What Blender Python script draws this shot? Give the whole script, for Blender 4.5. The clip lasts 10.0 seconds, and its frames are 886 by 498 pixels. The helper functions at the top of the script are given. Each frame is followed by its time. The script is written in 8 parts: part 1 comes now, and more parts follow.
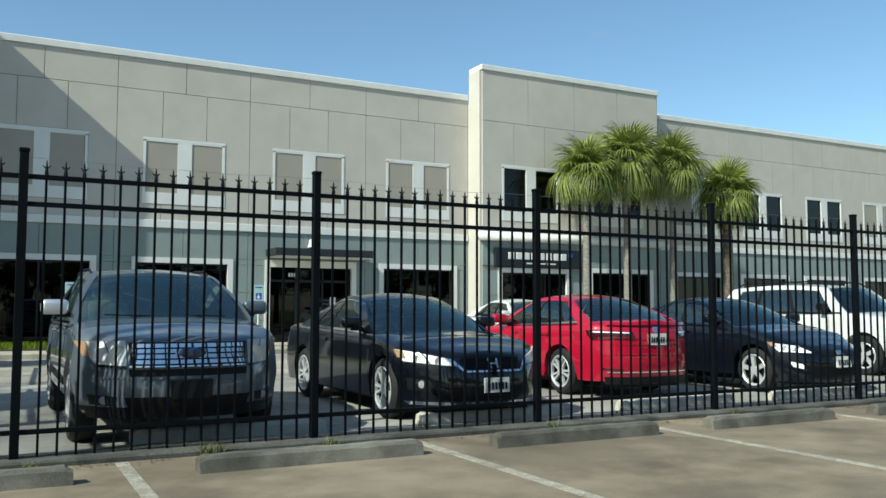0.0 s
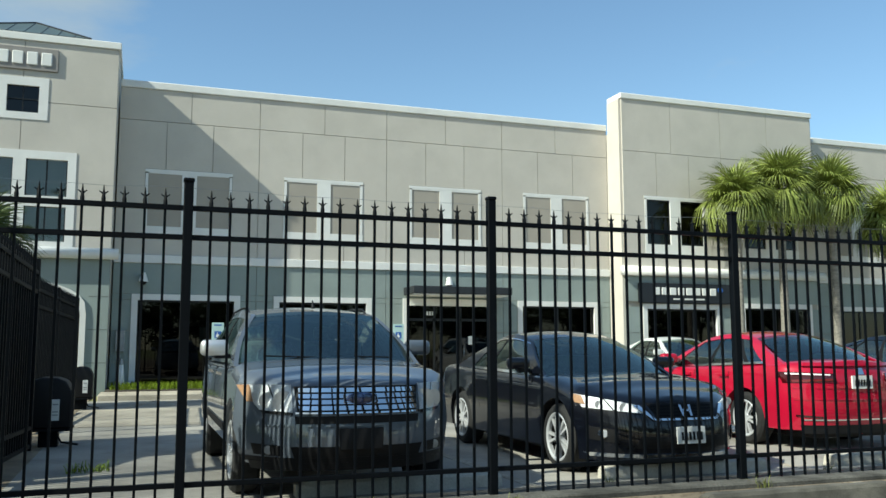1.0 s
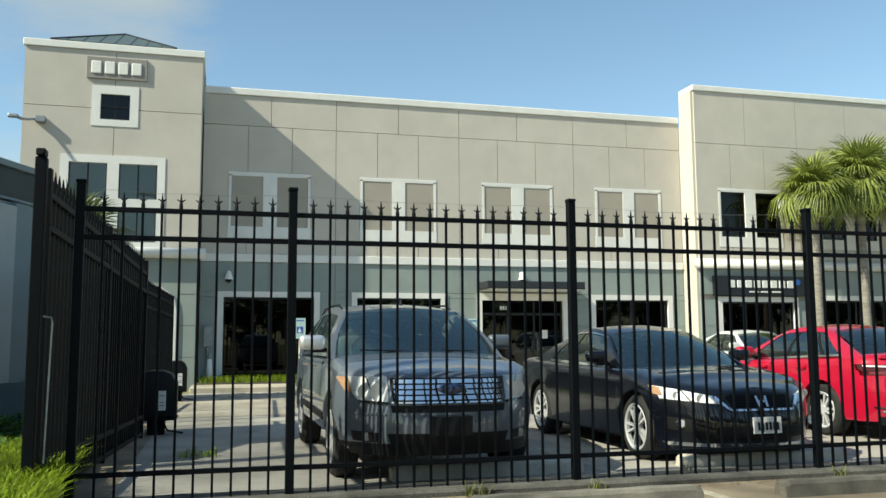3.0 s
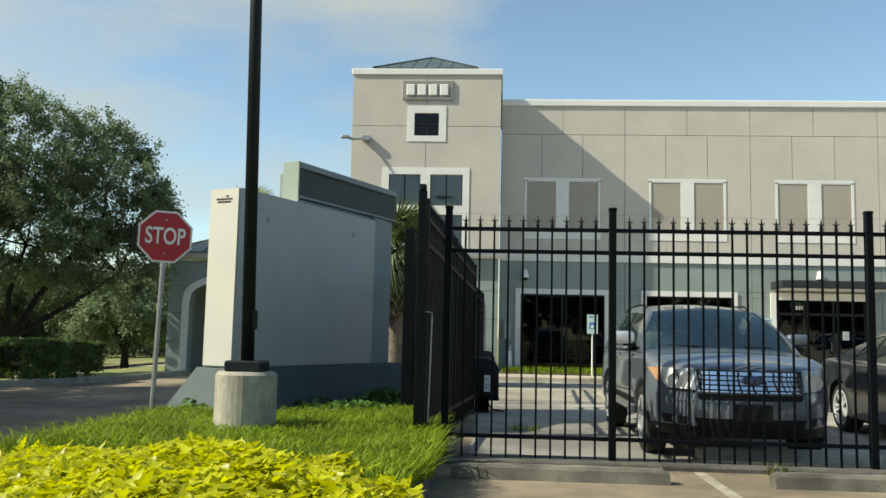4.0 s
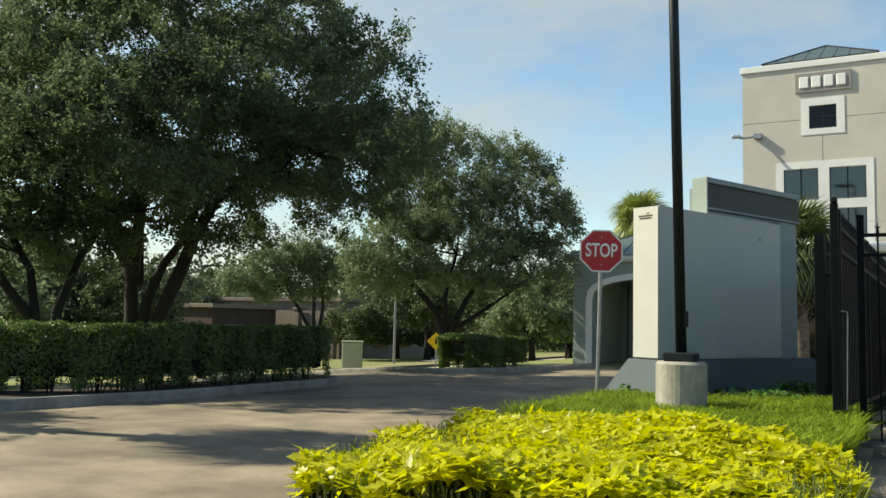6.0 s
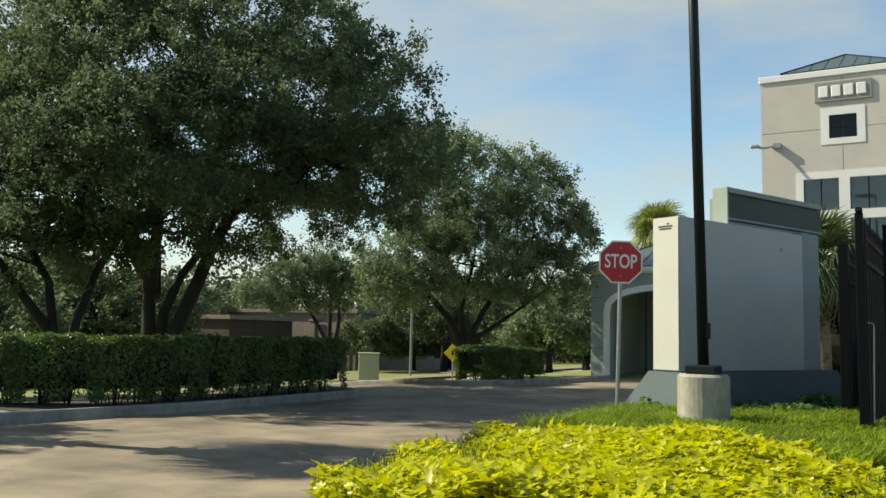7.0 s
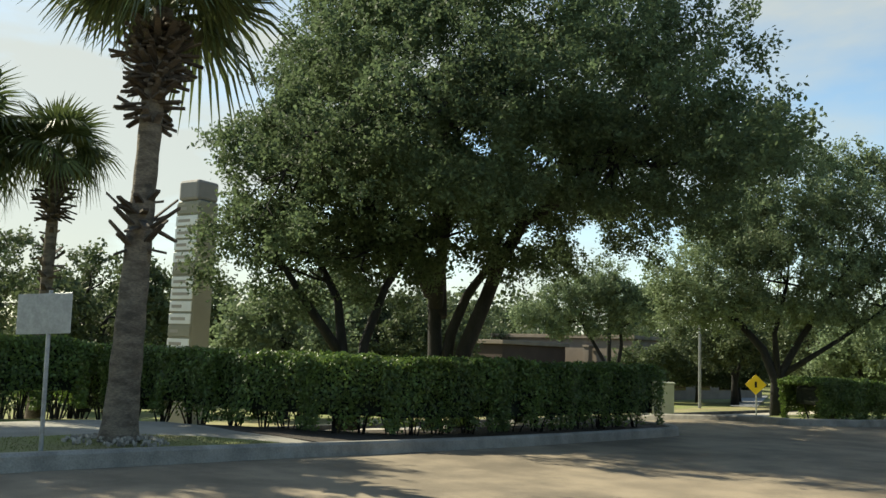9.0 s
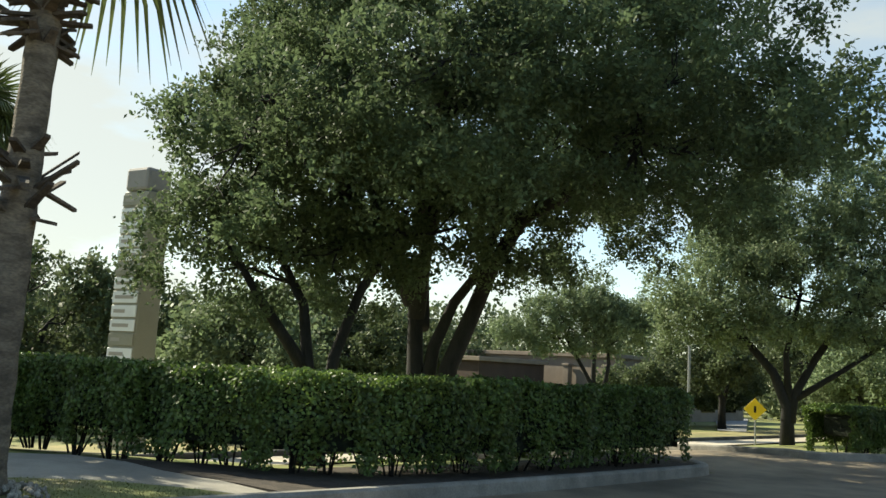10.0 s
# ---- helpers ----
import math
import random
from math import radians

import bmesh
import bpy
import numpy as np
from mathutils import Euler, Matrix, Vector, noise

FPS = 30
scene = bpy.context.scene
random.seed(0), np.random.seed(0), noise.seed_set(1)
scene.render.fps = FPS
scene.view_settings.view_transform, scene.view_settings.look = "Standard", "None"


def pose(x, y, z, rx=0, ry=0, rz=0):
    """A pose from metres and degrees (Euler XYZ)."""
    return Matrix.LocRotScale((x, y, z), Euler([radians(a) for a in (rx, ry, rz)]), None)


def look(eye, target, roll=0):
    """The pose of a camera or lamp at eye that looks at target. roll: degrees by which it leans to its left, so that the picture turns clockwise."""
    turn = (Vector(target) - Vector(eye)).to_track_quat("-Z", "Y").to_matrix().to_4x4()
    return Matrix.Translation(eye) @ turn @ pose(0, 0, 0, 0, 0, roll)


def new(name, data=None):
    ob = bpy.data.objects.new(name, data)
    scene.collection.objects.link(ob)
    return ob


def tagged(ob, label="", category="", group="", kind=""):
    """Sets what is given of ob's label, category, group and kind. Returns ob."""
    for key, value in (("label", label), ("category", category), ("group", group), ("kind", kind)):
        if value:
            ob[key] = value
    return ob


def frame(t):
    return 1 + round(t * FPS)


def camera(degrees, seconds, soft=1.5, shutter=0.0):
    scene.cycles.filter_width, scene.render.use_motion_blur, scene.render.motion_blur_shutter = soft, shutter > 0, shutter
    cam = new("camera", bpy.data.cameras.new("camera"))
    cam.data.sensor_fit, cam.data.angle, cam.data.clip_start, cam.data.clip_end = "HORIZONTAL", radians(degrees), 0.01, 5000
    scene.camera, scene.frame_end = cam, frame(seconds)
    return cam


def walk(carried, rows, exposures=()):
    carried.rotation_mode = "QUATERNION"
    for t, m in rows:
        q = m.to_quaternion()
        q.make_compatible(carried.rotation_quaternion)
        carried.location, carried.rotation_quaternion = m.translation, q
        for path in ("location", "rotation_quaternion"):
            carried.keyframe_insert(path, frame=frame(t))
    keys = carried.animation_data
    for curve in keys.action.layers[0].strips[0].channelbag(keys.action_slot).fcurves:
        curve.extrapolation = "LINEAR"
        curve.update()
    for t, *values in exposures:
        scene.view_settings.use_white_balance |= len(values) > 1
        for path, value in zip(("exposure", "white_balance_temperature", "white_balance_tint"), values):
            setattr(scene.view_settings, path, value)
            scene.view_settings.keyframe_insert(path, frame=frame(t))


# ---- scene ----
cam = camera(54.7, 10.0)
PATH = [
    (0, (-0.002, 0.197, 1.209), (0.927, 1.963, 1.351), 0.1),
    (0.5, (-0.09, 0.774, 1.209), (0.658, 2.616, 1.426), -0.1),
    (1, (-0.122, 1.142, 1.222), (0.54, 3.015, 1.453), -0.1),
    (1.5, (-0.135, 1.302, 1.204), (0.512, 3.18, 1.434), -0.3),
    (2, (-0.11, 1.335, 1.212), (0.566, 3.202, 1.442), -0.4),
    (2.2, (-0.122, 1.27, 1.227), (0.573, 3.131, 1.454), -0.6),
    (3.3, (-0.55, 0.37, 1.218), (-0.144, 2.317, 1.433), -0.1),
    (3.5, (-0.653, 0.074, 1.205), (-0.324, 2.036, 1.419), 0.1),
    (4, (-0.923, -0.721, 1.199), (-1.053, 1.264, 1.401), 1.3),
    (4.5, (-1.055, -1.439, 1.185), (-1.521, 0.496, 1.374), 1.8),
    (5, (-1.045, -2.006, 1.18), (-1.721, -0.133, 1.364), 1.2),
    (5.5, (-0.998, -2.433, 1.2), (-1.822, -0.619, 1.377), 1.1),
    (6, (-0.925, -2.68, 1.199), (-1.886, -0.934, 1.372), 1.3),
    (7.5, (-1.137, -2.462, 1.207), (-2.158, -0.755, 1.419), 1.2),
    (8, (-1.56, -2.172, 1.198), (-2.704, -0.545, 1.407), 1.2),
    (8.5, (-2.153, -1.816, 1.145), (-3.49, -0.342, 1.347), 1.4),
    (9, (-3.13, -1.264, 1.139), (-4.588, 0.083, 1.381), 2.2),
    (9.5, (-4.155, -0.549, 1.136), (-5.626, 0.778, 1.41), 2.6),
    (10, (-5.158, 0.299, 1.157), (-6.568, 1.689, 1.438), 3.2),
]
walk(cam, [(t, look(eye, target, roll)) for t, eye, target, roll in PATH], [(0.0, 0.36, 6150, -5), (1.0, 0.56, 6350, -4), (2.0, 0.66, 6600, -4), (3.5, 0.68, 7150, -2), (4.5, 0.66, 7300, 0), (5.5, 0.74, 7350, 0), (7.5, 0.66, 7400, 0), (8.5, 0.82, 7450, 0), (9.0, 0.86, 7500, 0), (10.0, 1.06, 7500, 0)])

# ---- world and sun ----
SUN_TO = Vector((1.0, 0.26, -0.84)).normalized()
world = bpy.data.worlds.new("sky")
scene.world = world
world.use_nodes = True
wn, wl = world.node_tree.nodes, world.node_tree.links
bg = wn["Background"]
sky = wn.new("ShaderNodeTexSky")
sky.sky_type, sky.sun_disc = "NISHITA", False
sky.sun_elevation = math.asin(-SUN_TO.z)
sky.sun_rotation = math.atan2(-SUN_TO.x, -SUN_TO.y)
sky.air_density, sky.dust_density, sky.ozone_density = 1.0, 0.3, 2.6
# thin high cloud drawn over the clear sky
tc, mp = wn.new("ShaderNodeTexCoord"), wn.new("ShaderNodeMapping")
mp.inputs["Scale"].default_value, mp.inputs["Rotation"].default_value = (1.2, 1.2, 3.6), (0.2, 0.1, 0.4)
cloud, ramp, mix = wn.new("ShaderNodeTexNoise"), wn.new("ShaderNodeValToRGB"), wn.new("ShaderNodeMixRGB")
cloud.inputs["Scale"].default_value, cloud.inputs["Detail"].default_value, cloud.inputs["Roughness"].default_value = 1.35, 9, 0.56
ramp.color_ramp.elements[0].position, ramp.color_ramp.elements[1].position = 0.53, 0.73
ramp.color_ramp.elements[1].color = (0.85, 0.85, 0.85, 1)
mix.inputs[2].default_value = (3.2, 3.3, 3.35, 1)
wl.new(tc.outputs["Generated"], mp.inputs[0])
wl.new(mp.outputs[0], cloud.inputs["Vector"])
# more cloud towards the west
sep, west = wn.new("ShaderNodeSeparateXYZ"), wn.new("ShaderNodeMath")
west.operation, west.inputs[1].default_value = "MULTIPLY_ADD", -0.25
wl.new(tc.outputs["Generated"], sep.inputs[0])
wl.new(sep.outputs["X"], west.inputs[0])
wl.new(cloud.outputs[0], west.inputs[2])
wl.new(west.outputs[0], ramp.inputs[0])
wl.new(ramp.outputs[0], mix.inputs[0])
wl.new(sky.outputs[0], mix.inputs[1])
wl.new(mix.outputs[0], bg.inputs[0])
bg.inputs[1].default_value = 0.12
sun = new("sun", bpy.data.lights.new("sun", "SUN"))
sun.data.energy, sun.data.angle, sun.data.color = 4.8, radians(0.55), (1.0, 0.945, 0.86)
sun.matrix_world = look((-60, -14, 36), Vector((-60, -14, 36)) + SUN_TO)

# ---- materials ----
def mat(name, base, rough=0.6, metal=0.0, var=0.12, scale=3.0, fine=40.0, bump=0.0, dark=None, spec=0.5, coat=0.0, island=0.0, per_object=0.0, trans=0.0, stain=0.0, stretch=(1, 1, 1)):
    """A surface with variation at two scales: broad stains and fine grain, and a fine relief."""
    m = bpy.data.materials.new(name)
    m.use_nodes = True
    n, l = m.node_tree.nodes, m.node_tree.links
    p = n["Principled BSDF"]
    p.inputs["Roughness"].default_value, p.inputs["Metallic"].default_value = rough, metal
    p.inputs["Specular IOR Level"].default_value, p.inputs["Coat Weight"].default_value = spec, coat
    p.inputs["Coat Roughness"].default_value = 0.04
    tc = n.new("ShaderNodeTexCoord")
    mp = n.new("ShaderNodeMapping")
    mp.inputs["Scale"].default_value = stretch
    l.new(tc.outputs["Object"], mp.inputs[0])
    a, b = n.new("ShaderNodeTexNoise"), n.new("ShaderNodeTexNoise")
    for t, s, d in ((a, scale, 5), (b, fine, 3)):
        t.inputs["Scale"].default_value, t.inputs["Detail"].default_value = s, d
        l.new(mp.outputs[0], t.inputs["Vector"])
    base = tuple(base) + (1,)
    low = tuple(c * (1 - 2 * var) for c in base[:3]) + (1,) if dark is None else tuple(dark) + (1,)
    r = n.new("ShaderNodeValToRGB")
    r.color_ramp.elements[0].position, r.color_ramp.elements[1].position = 0.32, 0.62
    r.color_ramp.elements[0].color, r.color_ramp.elements[1].color = low, base
    l.new(a.outputs[0], r.inputs[0])
    g = n.new("ShaderNodeMixRGB")
    g.blend_type = "OVERLAY"
    g.inputs[0].default_value = min(1.0, var * 2.2 + 0.05)
    l.new(r.outputs[0], g.inputs[1])
    l.new(b.outputs[0], g.inputs[2])
    last = g.outputs[0]
    if island or per_object:
        src = n.new("ShaderNodeNewGeometry").outputs["Random Per Island"] if island else n.new("ShaderNodeObjectInfo").outputs["Random"]
        amount = island or per_object
        mr = n.new("ShaderNodeMapRange")
        mr.inputs["To Min"].default_value, mr.inputs["To Max"].default_value = 1 - amount, 1 + amount
        l.new(src, mr.inputs[0])
        h = n.new("ShaderNodeHueSaturation")
        l.new(mr.outputs[0], h.inputs["Value"])
        l.new(last, h.inputs["Color"])
        last = h.outputs[0]
    if stain:
        # broad blotches, pulled out into uneven patches
        st = n.new("ShaderNodeTexNoise")
        st.inputs["Scale"].default_value, st.inputs["Detail"].default_value = 0.55, 8
        st.inputs["Roughness"].default_value, st.inputs["Distortion"].default_value = 0.68, 0.12
        l.new(tc.outputs["Object"], st.inputs["Vector"])
        sr = n.new("ShaderNodeValToRGB")
        sr.color_ramp.elements[0].position, sr.color_ramp.elements[1].position = 0.42, 0.57
        sr.color_ramp.elements[0].color = (1 - stain, 1 - stain, 1 - stain, 1)
        l.new(st.outputs[0], sr.inputs[0])
        mm = n.new("ShaderNodeMixRGB")
        mm.blend_type, mm.inputs[0].default_value = "MULTIPLY", 1.0
        l.new(last, mm.inputs[1])
        l.new(sr.outputs[0], mm.inputs[2])
        last = mm.outputs[0]
    l.new(last, p.inputs["Base Color"])
    if trans:
        out = n["Material Output"]
        ts, mx = n.new("ShaderNodeBsdfTranslucent"), n.new("ShaderNodeMixShader")
        l.new(last, ts.inputs[0])
        mx.inputs[0].default_value = trans
        l.new(p.outputs[0], mx.inputs[1])
        l.new(ts.outputs[0], mx.inputs[2])
        l.new(mx.outputs[0], out.inputs[0])
    if bump:
        bp = n.new("ShaderNodeBump")
        bp.inputs["Strength"].default_value, bp.inputs["Distance"].default_value = bump, 0.02
        l.new(b.outputs[0], bp.inputs["Height"])
        l.new(bp.outputs[0], p.inputs["Normal"])
    return m


def glass_mat(name, tint, rough=0.03, see=0.35, ior=1.55, sheen=(1, 1, 1)):
    """Tinted window glass: a glossy coat over a see-through tint."""
    m = bpy.data.materials.new(name)
    m.use_nodes = True
    n, l = m.node_tree.nodes, m.node_tree.links
    n.remove(n["Principled BSDF"])
    gl, tr, mx, fr = n.new("ShaderNodeBsdfGlossy"), n.new("ShaderNodeBsdfTransparent"), n.new("ShaderNodeMixShader"), n.new("ShaderNodeFresnel")
    gl.inputs["Roughness"].default_value = rough
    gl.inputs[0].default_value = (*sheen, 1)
    tr.inputs[0].default_value = (*[c * see for c in tint], 1)
    fr.inputs[0].default_value = ior
    l.new(fr.outputs[0], mx.inputs[0])
    l.new(tr.outputs[0], mx.inputs[1])
    l.new(gl.outputs[0], mx.inputs[2])
    l.new(mx.outputs[0], n["Material Output"].inputs[0])
    return m


CONCRETE = mat("concrete_paving", (0.47, 0.42, 0.335), 0.85, var=0.10, scale=0.7, fine=55, bump=0.15, stain=0.30)
CONCRETE_ROAD = mat("concrete_drive", (0.280, 0.224, 0.154), 0.82, var=0.17, scale=1.6, fine=90, bump=0.12, stain=0.36)
LOT = mat("lot_paving", (0.36, 0.34, 0.30), 0.85, var=0.12, scale=0.6, fine=60, bump=0.15, stain=0.3)
KERB = mat("kerb_concrete", (0.30, 0.285, 0.25), 0.9, var=0.16, scale=4, fine=60, bump=0.25, stain=0.25)
KERB_DARK = mat("kerb_weathered", (0.12, 0.115, 0.10), 0.92, var=0.3, scale=3, fine=50, bump=0.3, stain=0.3)
LINE = mat("line_paint_worn", (0.43, 0.395, 0.33), 0.85, var=0.3, scale=6, fine=40, dark=(0.29, 0.25, 0.185), stain=0.3)
STUCCO = mat("stucco_beige", (0.56, 0.52, 0.462), 0.9, var=0.03, scale=1.3, fine=130, bump=0.12, per_object=0.015, stain=0.05)
STUCCO_GREY = mat("stucco_grey_green", (0.285, 0.332, 0.315), 0.9, var=0.04, scale=1.3, fine=130, bump=0.12, per_object=0.02, stain=0.06)
WALL_BACK = mat("wall_joint", (0.36, 0.335, 0.29), 0.95, var=0.05)
WALL_BACK_GREY = mat("wall_joint_grey", (0.17, 0.19, 0.185), 0.95, var=0.05)
WHITE = mat("white_trim_paint", (0.78, 0.77, 0.74), 0.6, var=0.03, scale=2, fine=60, bump=0.05, stain=0.05)
BLANK = mat("blind_panel_tan", (0.37, 0.335, 0.285), 0.8, var=0.03, scale=1.5, fine=80)
FRAME_DARK = mat("dark_aluminium", (0.018, 0.019, 0.02), 0.4, 0.5, var=0.1)
PANE_BLACK = glass_mat("black_window_glass", (0.1, 0.12, 0.12), 0.02, 0.45, 1.40)
# near black, so that the rooms look unlit whatever light comes in
ROOM_BLACK = mat("unlit_room_black", (0.006, 0.007, 0.007), 0.9, var=0.2, scale=1)
PANE_GREY = glass_mat("grey_window_glass", (0.85, 0.88, 0.86), 0.02, 0.9, 1.5)
PEBBLE = mat("pale_pebbles", (0.30, 0.27, 0.22), 0.9, var=0.2, scale=6, fine=40, island=0.4)
WALK_GREY = mat("walk_concrete", (0.34, 0.32, 0.27), 0.9, var=0.12, scale=0.9, fine=60, bump=0.15, stain=0.3)
PANE_BACKING = mat("grey_pane_backing", (0.42, 0.43, 0.42), 0.8, var=0.04, scale=2)
ROOF_GREEN = mat("roof_metal_green", (0.12, 0.16, 0.15), 0.4, 0.5, var=0.08)
BLACK_STEEL = mat("black_painted_steel", (0.002, 0.0032, 0.0052), 0.55, 0.0, var=0.15, scale=8, fine=90, spec=0.12)
POLE_PAINT = mat("dark_pole_paint", (0.007, 0.012, 0.016), 0.45, 0.0, var=0.15, scale=6, fine=80, spec=0.25)
CANOPY = mat("canopy_black", (0.02, 0.022, 0.026), 0.45, var=0.1)
SIGN_BLACK = mat("sign_black", (0.012, 0.013, 0.018), 0.35, var=0.1)
SIGN_GREY = mat("sign_board_taupe", (0.27, 0.25, 0.235), 0.7, var=0.05)
MONUMENT = mat("monument_panel_grey", (0.41, 0.42, 0.41), 0.75, var=0.035, scale=1.2, fine=110, bump=0.05, stain=0.06)
MONUMENT_GREEN = mat("monument_grey_green", (0.29, 0.34, 0.30), 0.75, var=0.05, scale=1.5, fine=100, bump=0.06, stain=0.08)
MONUMENT_SLATE = mat("monument_slate", (0.22, 0.26, 0.265), 0.8, var=0.06, scale=1.5, fine=100, bump=0.08)
MONUMENT_WHITE = mat("monument_cream", (0.52, 0.515, 0.47), 0.7, var=0.03, scale=1.5, fine=90, bump=0.05)
MONUMENT_BASE = mat("monument_base_slate", (0.062, 0.086, 0.090), 0.8, var=0.1, scale=2, fine=90, bump=0.1)
MONUMENT_CAP = mat("monument_dark_recess", (0.022, 0.038, 0.036), 0.6, var=0.1)
RED_SIGN = mat("stop_red", (0.42, 0.018, 0.025), 0.35, var=0.05, scale=4)
GALV = mat("galvanised_steel", (0.34, 0.35, 0.36), 0.45, 0.7, var=0.1, scale=12)
SIGN_WHITE = mat("sign_white", (0.75, 0.75, 0.72), 0.5, var=0.04)
SIGN_PALE = mat("sign_pale_green", (0.46, 0.62, 0.60), 0.5, var=0.04)
BLUE_SIGN = mat("sign_blue", (0.02, 0.10, 0.38), 0.5, var=0.05)
YELLOW_SIGN = mat("sign_yellow", (0.75, 0.50, 0.02), 0.5, var=0.05)
DRUM = mat("pole_footing_concrete", (0.40, 0.375, 0.315), 0.9, var=0.13, scale=4, fine=28, bump=0.12, stain=0.38, stretch=(1, 1, 0.35))
# darker than sunlit bark would be: the crown's shade is in this colour
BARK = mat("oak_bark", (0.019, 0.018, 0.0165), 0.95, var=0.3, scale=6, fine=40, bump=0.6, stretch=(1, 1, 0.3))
PALM_BARK = mat("palm_bark", (0.18, 0.148, 0.112), 0.95, var=0.3, scale=5, fine=30, bump=0.6, stretch=(1, 1, 2.5))
PALM_BOOT = mat("palm_boot_fibre", (0.10, 0.078, 0.06), 0.95, var=0.3, scale=8, fine=50, bump=0.4, island=0.35)
OAK_LEAF = mat("oak_leaf", (0.122, 0.168, 0.084), 0.6, var=0.2, scale=0.6, fine=8, island=0.25, trans=0.45, spec=0.15)
OAK_LEAF_LIGHT = mat("oak_leaf_light", (0.20, 0.26, 0.138), 0.55, var=0.2, scale=0.5, fine=8, island=0.2, trans=0.38, spec=0.25)
FAR_LEAF = mat("far_tree_leaf", (0.105, 0.135, 0.065), 0.6, var=0.2, scale=0.4, fine=8, island=0.3, trans=0.32, spec=0.2)
HEDGE_LEAF = mat("hedge_leaf", (0.110, 0.172, 0.040), 0.45, var=0.2, scale=1.2, fine=10, island=0.4, trans=0.42)
PALM_LEAF = mat("palm_leaf", (0.265, 0.315, 0.07), 0.45, var=0.2, scale=1.5, fine=10, island=0.35, trans=0.25)
PALM_LEAF_DARK = mat("palm_leaf_dark", (0.12, 0.155, 0.055), 0.45, var=0.2, scale=1.5, fine=10, island=0.4, trans=0.22)
LIME_LEAF = mat("lime_vine_leaf", (0.56, 0.565, 0.012), 0.42, var=0.10, scale=3, fine=20, island=0.2, trans=0.5)
VINE_STEM = mat("vine_stem", (0.12, 0.16, 0.03), 0.6, var=0.2)
LIRIOPE = mat("border_grass", (0.235, 0.325, 0.026), 0.5, var=0.2, scale=2, fine=15, island=0.35, trans=0.42, spec=0.2)
GROUNDCOVER = mat("groundcover_leaf", (0.10, 0.22, 0.03), 0.5, var=0.2, scale=3, fine=15, island=0.4, trans=0.25)
SOIL = mat("mulch_soil", (0.055, 0.042, 0.030), 0.95, var=0.3, scale=8, fine=50, bump=0.5)
LAWN = mat("lawn_grass", (0.17, 0.20, 0.05), 0.9, var=0.2, scale=0.8, fine=30, bump=0.4, dark=(0.16, 0.145, 0.065))
DRY_GRASS = mat("dry_grass", (0.27, 0.23, 0.10), 0.9, var=0.25, scale=0.8, fine=30, bump=0.4, dark=(0.15, 0.15, 0.06))
LAWN_BLADE = mat("lawn_blades", (0.165, 0.185, 0.045), 0.6, var=0.2, scale=1.0, fine=15, island=0.4, trans=0.3)
BRICK_FAR = mat("brick_brown_far", (0.062, 0.040, 0.031), 0.9, var=0.12, scale=1.5, fine=30)
BRICK_TAN = mat("brick_tan_far", (0.20, 0.16, 0.125), 0.9, var=0.1, scale=1.5, fine=30)
BOX_TAN = mat("utility_box_tan", (0.36, 0.37, 0.29), 0.6, var=0.06, scale=3)
PYLON = mat("pylon_tan", (0.28, 0.265, 0.20), 0.7, var=0.05, scale=2)
ROAD_FAR = mat("street_paving", (0.27, 0.27, 0.265), 0.85, var=0.08, scale=0.4, fine=40)
RUBBER = mat("tyre_rubber", (0.009, 0.009, 0.009), 0.8, var=0.2, scale=20)
ALLOY = mat("alloy_wheel", (0.62, 0.63, 0.64), 0.32, 0.45, var=0.06)
# pale, rough chrome: the sunward mirror's lit white is put into it
CHROME_SATIN_LIT = mat("satin_chrome_lit", (0.80, 0.80, 0.80), 0.4, 0.8, var=0.03)
CHROME = mat("chrome", (0.78, 0.79, 0.80), 0.06, 1.0, var=0.02)
CAR_PLASTIC = mat("car_black_plastic", (0.006, 0.006, 0.007), 0.5, var=0.1, spec=0.25)
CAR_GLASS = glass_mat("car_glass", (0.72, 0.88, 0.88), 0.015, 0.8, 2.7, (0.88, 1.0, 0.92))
BADGE_BLUE = mat("badge_blue", (0.015, 0.03, 0.09), 0.25, var=0.05, coat=1.0)
LAMP_LENS = glass_mat("headlamp_lens", (0.97, 0.98, 1.0), 0.03, 0.98, 1.45)
LAMP_BOWL = mat("headlamp_reflector", (0.90, 0.91, 0.91), 0.4, 0.0, var=0.12, scale=14, fine=40, coat=0.4)
AMBER = mat("amber_lens", (0.40, 0.24, 0.14), 0.15, var=0.1, coat=1.0)
LENS_PINK = mat("tail_lens_pale", (0.17, 0.008, 0.014), 0.15, var=0.1, coat=1.0)
TAIL_RED = mat("tail_lens", (0.055, 0.003, 0.005), 0.12, var=0.1, coat=1.0)
CABIN = mat("cabin_grey", (0.27, 0.28, 0.28), 0.9, var=0.2)


def car_paint(name, base, metal=0.5):
    return mat(name, base, 0.35, metal, var=0.05, scale=2, fine=250, coat=1.0, spec=0.15)


PAINT_SLATE = car_paint("paint_slate_blue", (0.125, 0.148, 0.180), 0.35)
PAINT_NIGHT = car_paint("paint_black_blue", (0.002, 0.0028, 0.006), 0.0)
PAINT_RED = car_paint("paint_red", (0.42, 0.004, 0.03), 0.1)
PAINT_NAVY = car_paint("paint_navy", (0.003, 0.005, 0.010), 0.0)
PAINT_WHITE = car_paint("paint_white", (0.66, 0.67, 0.66), 0.1)

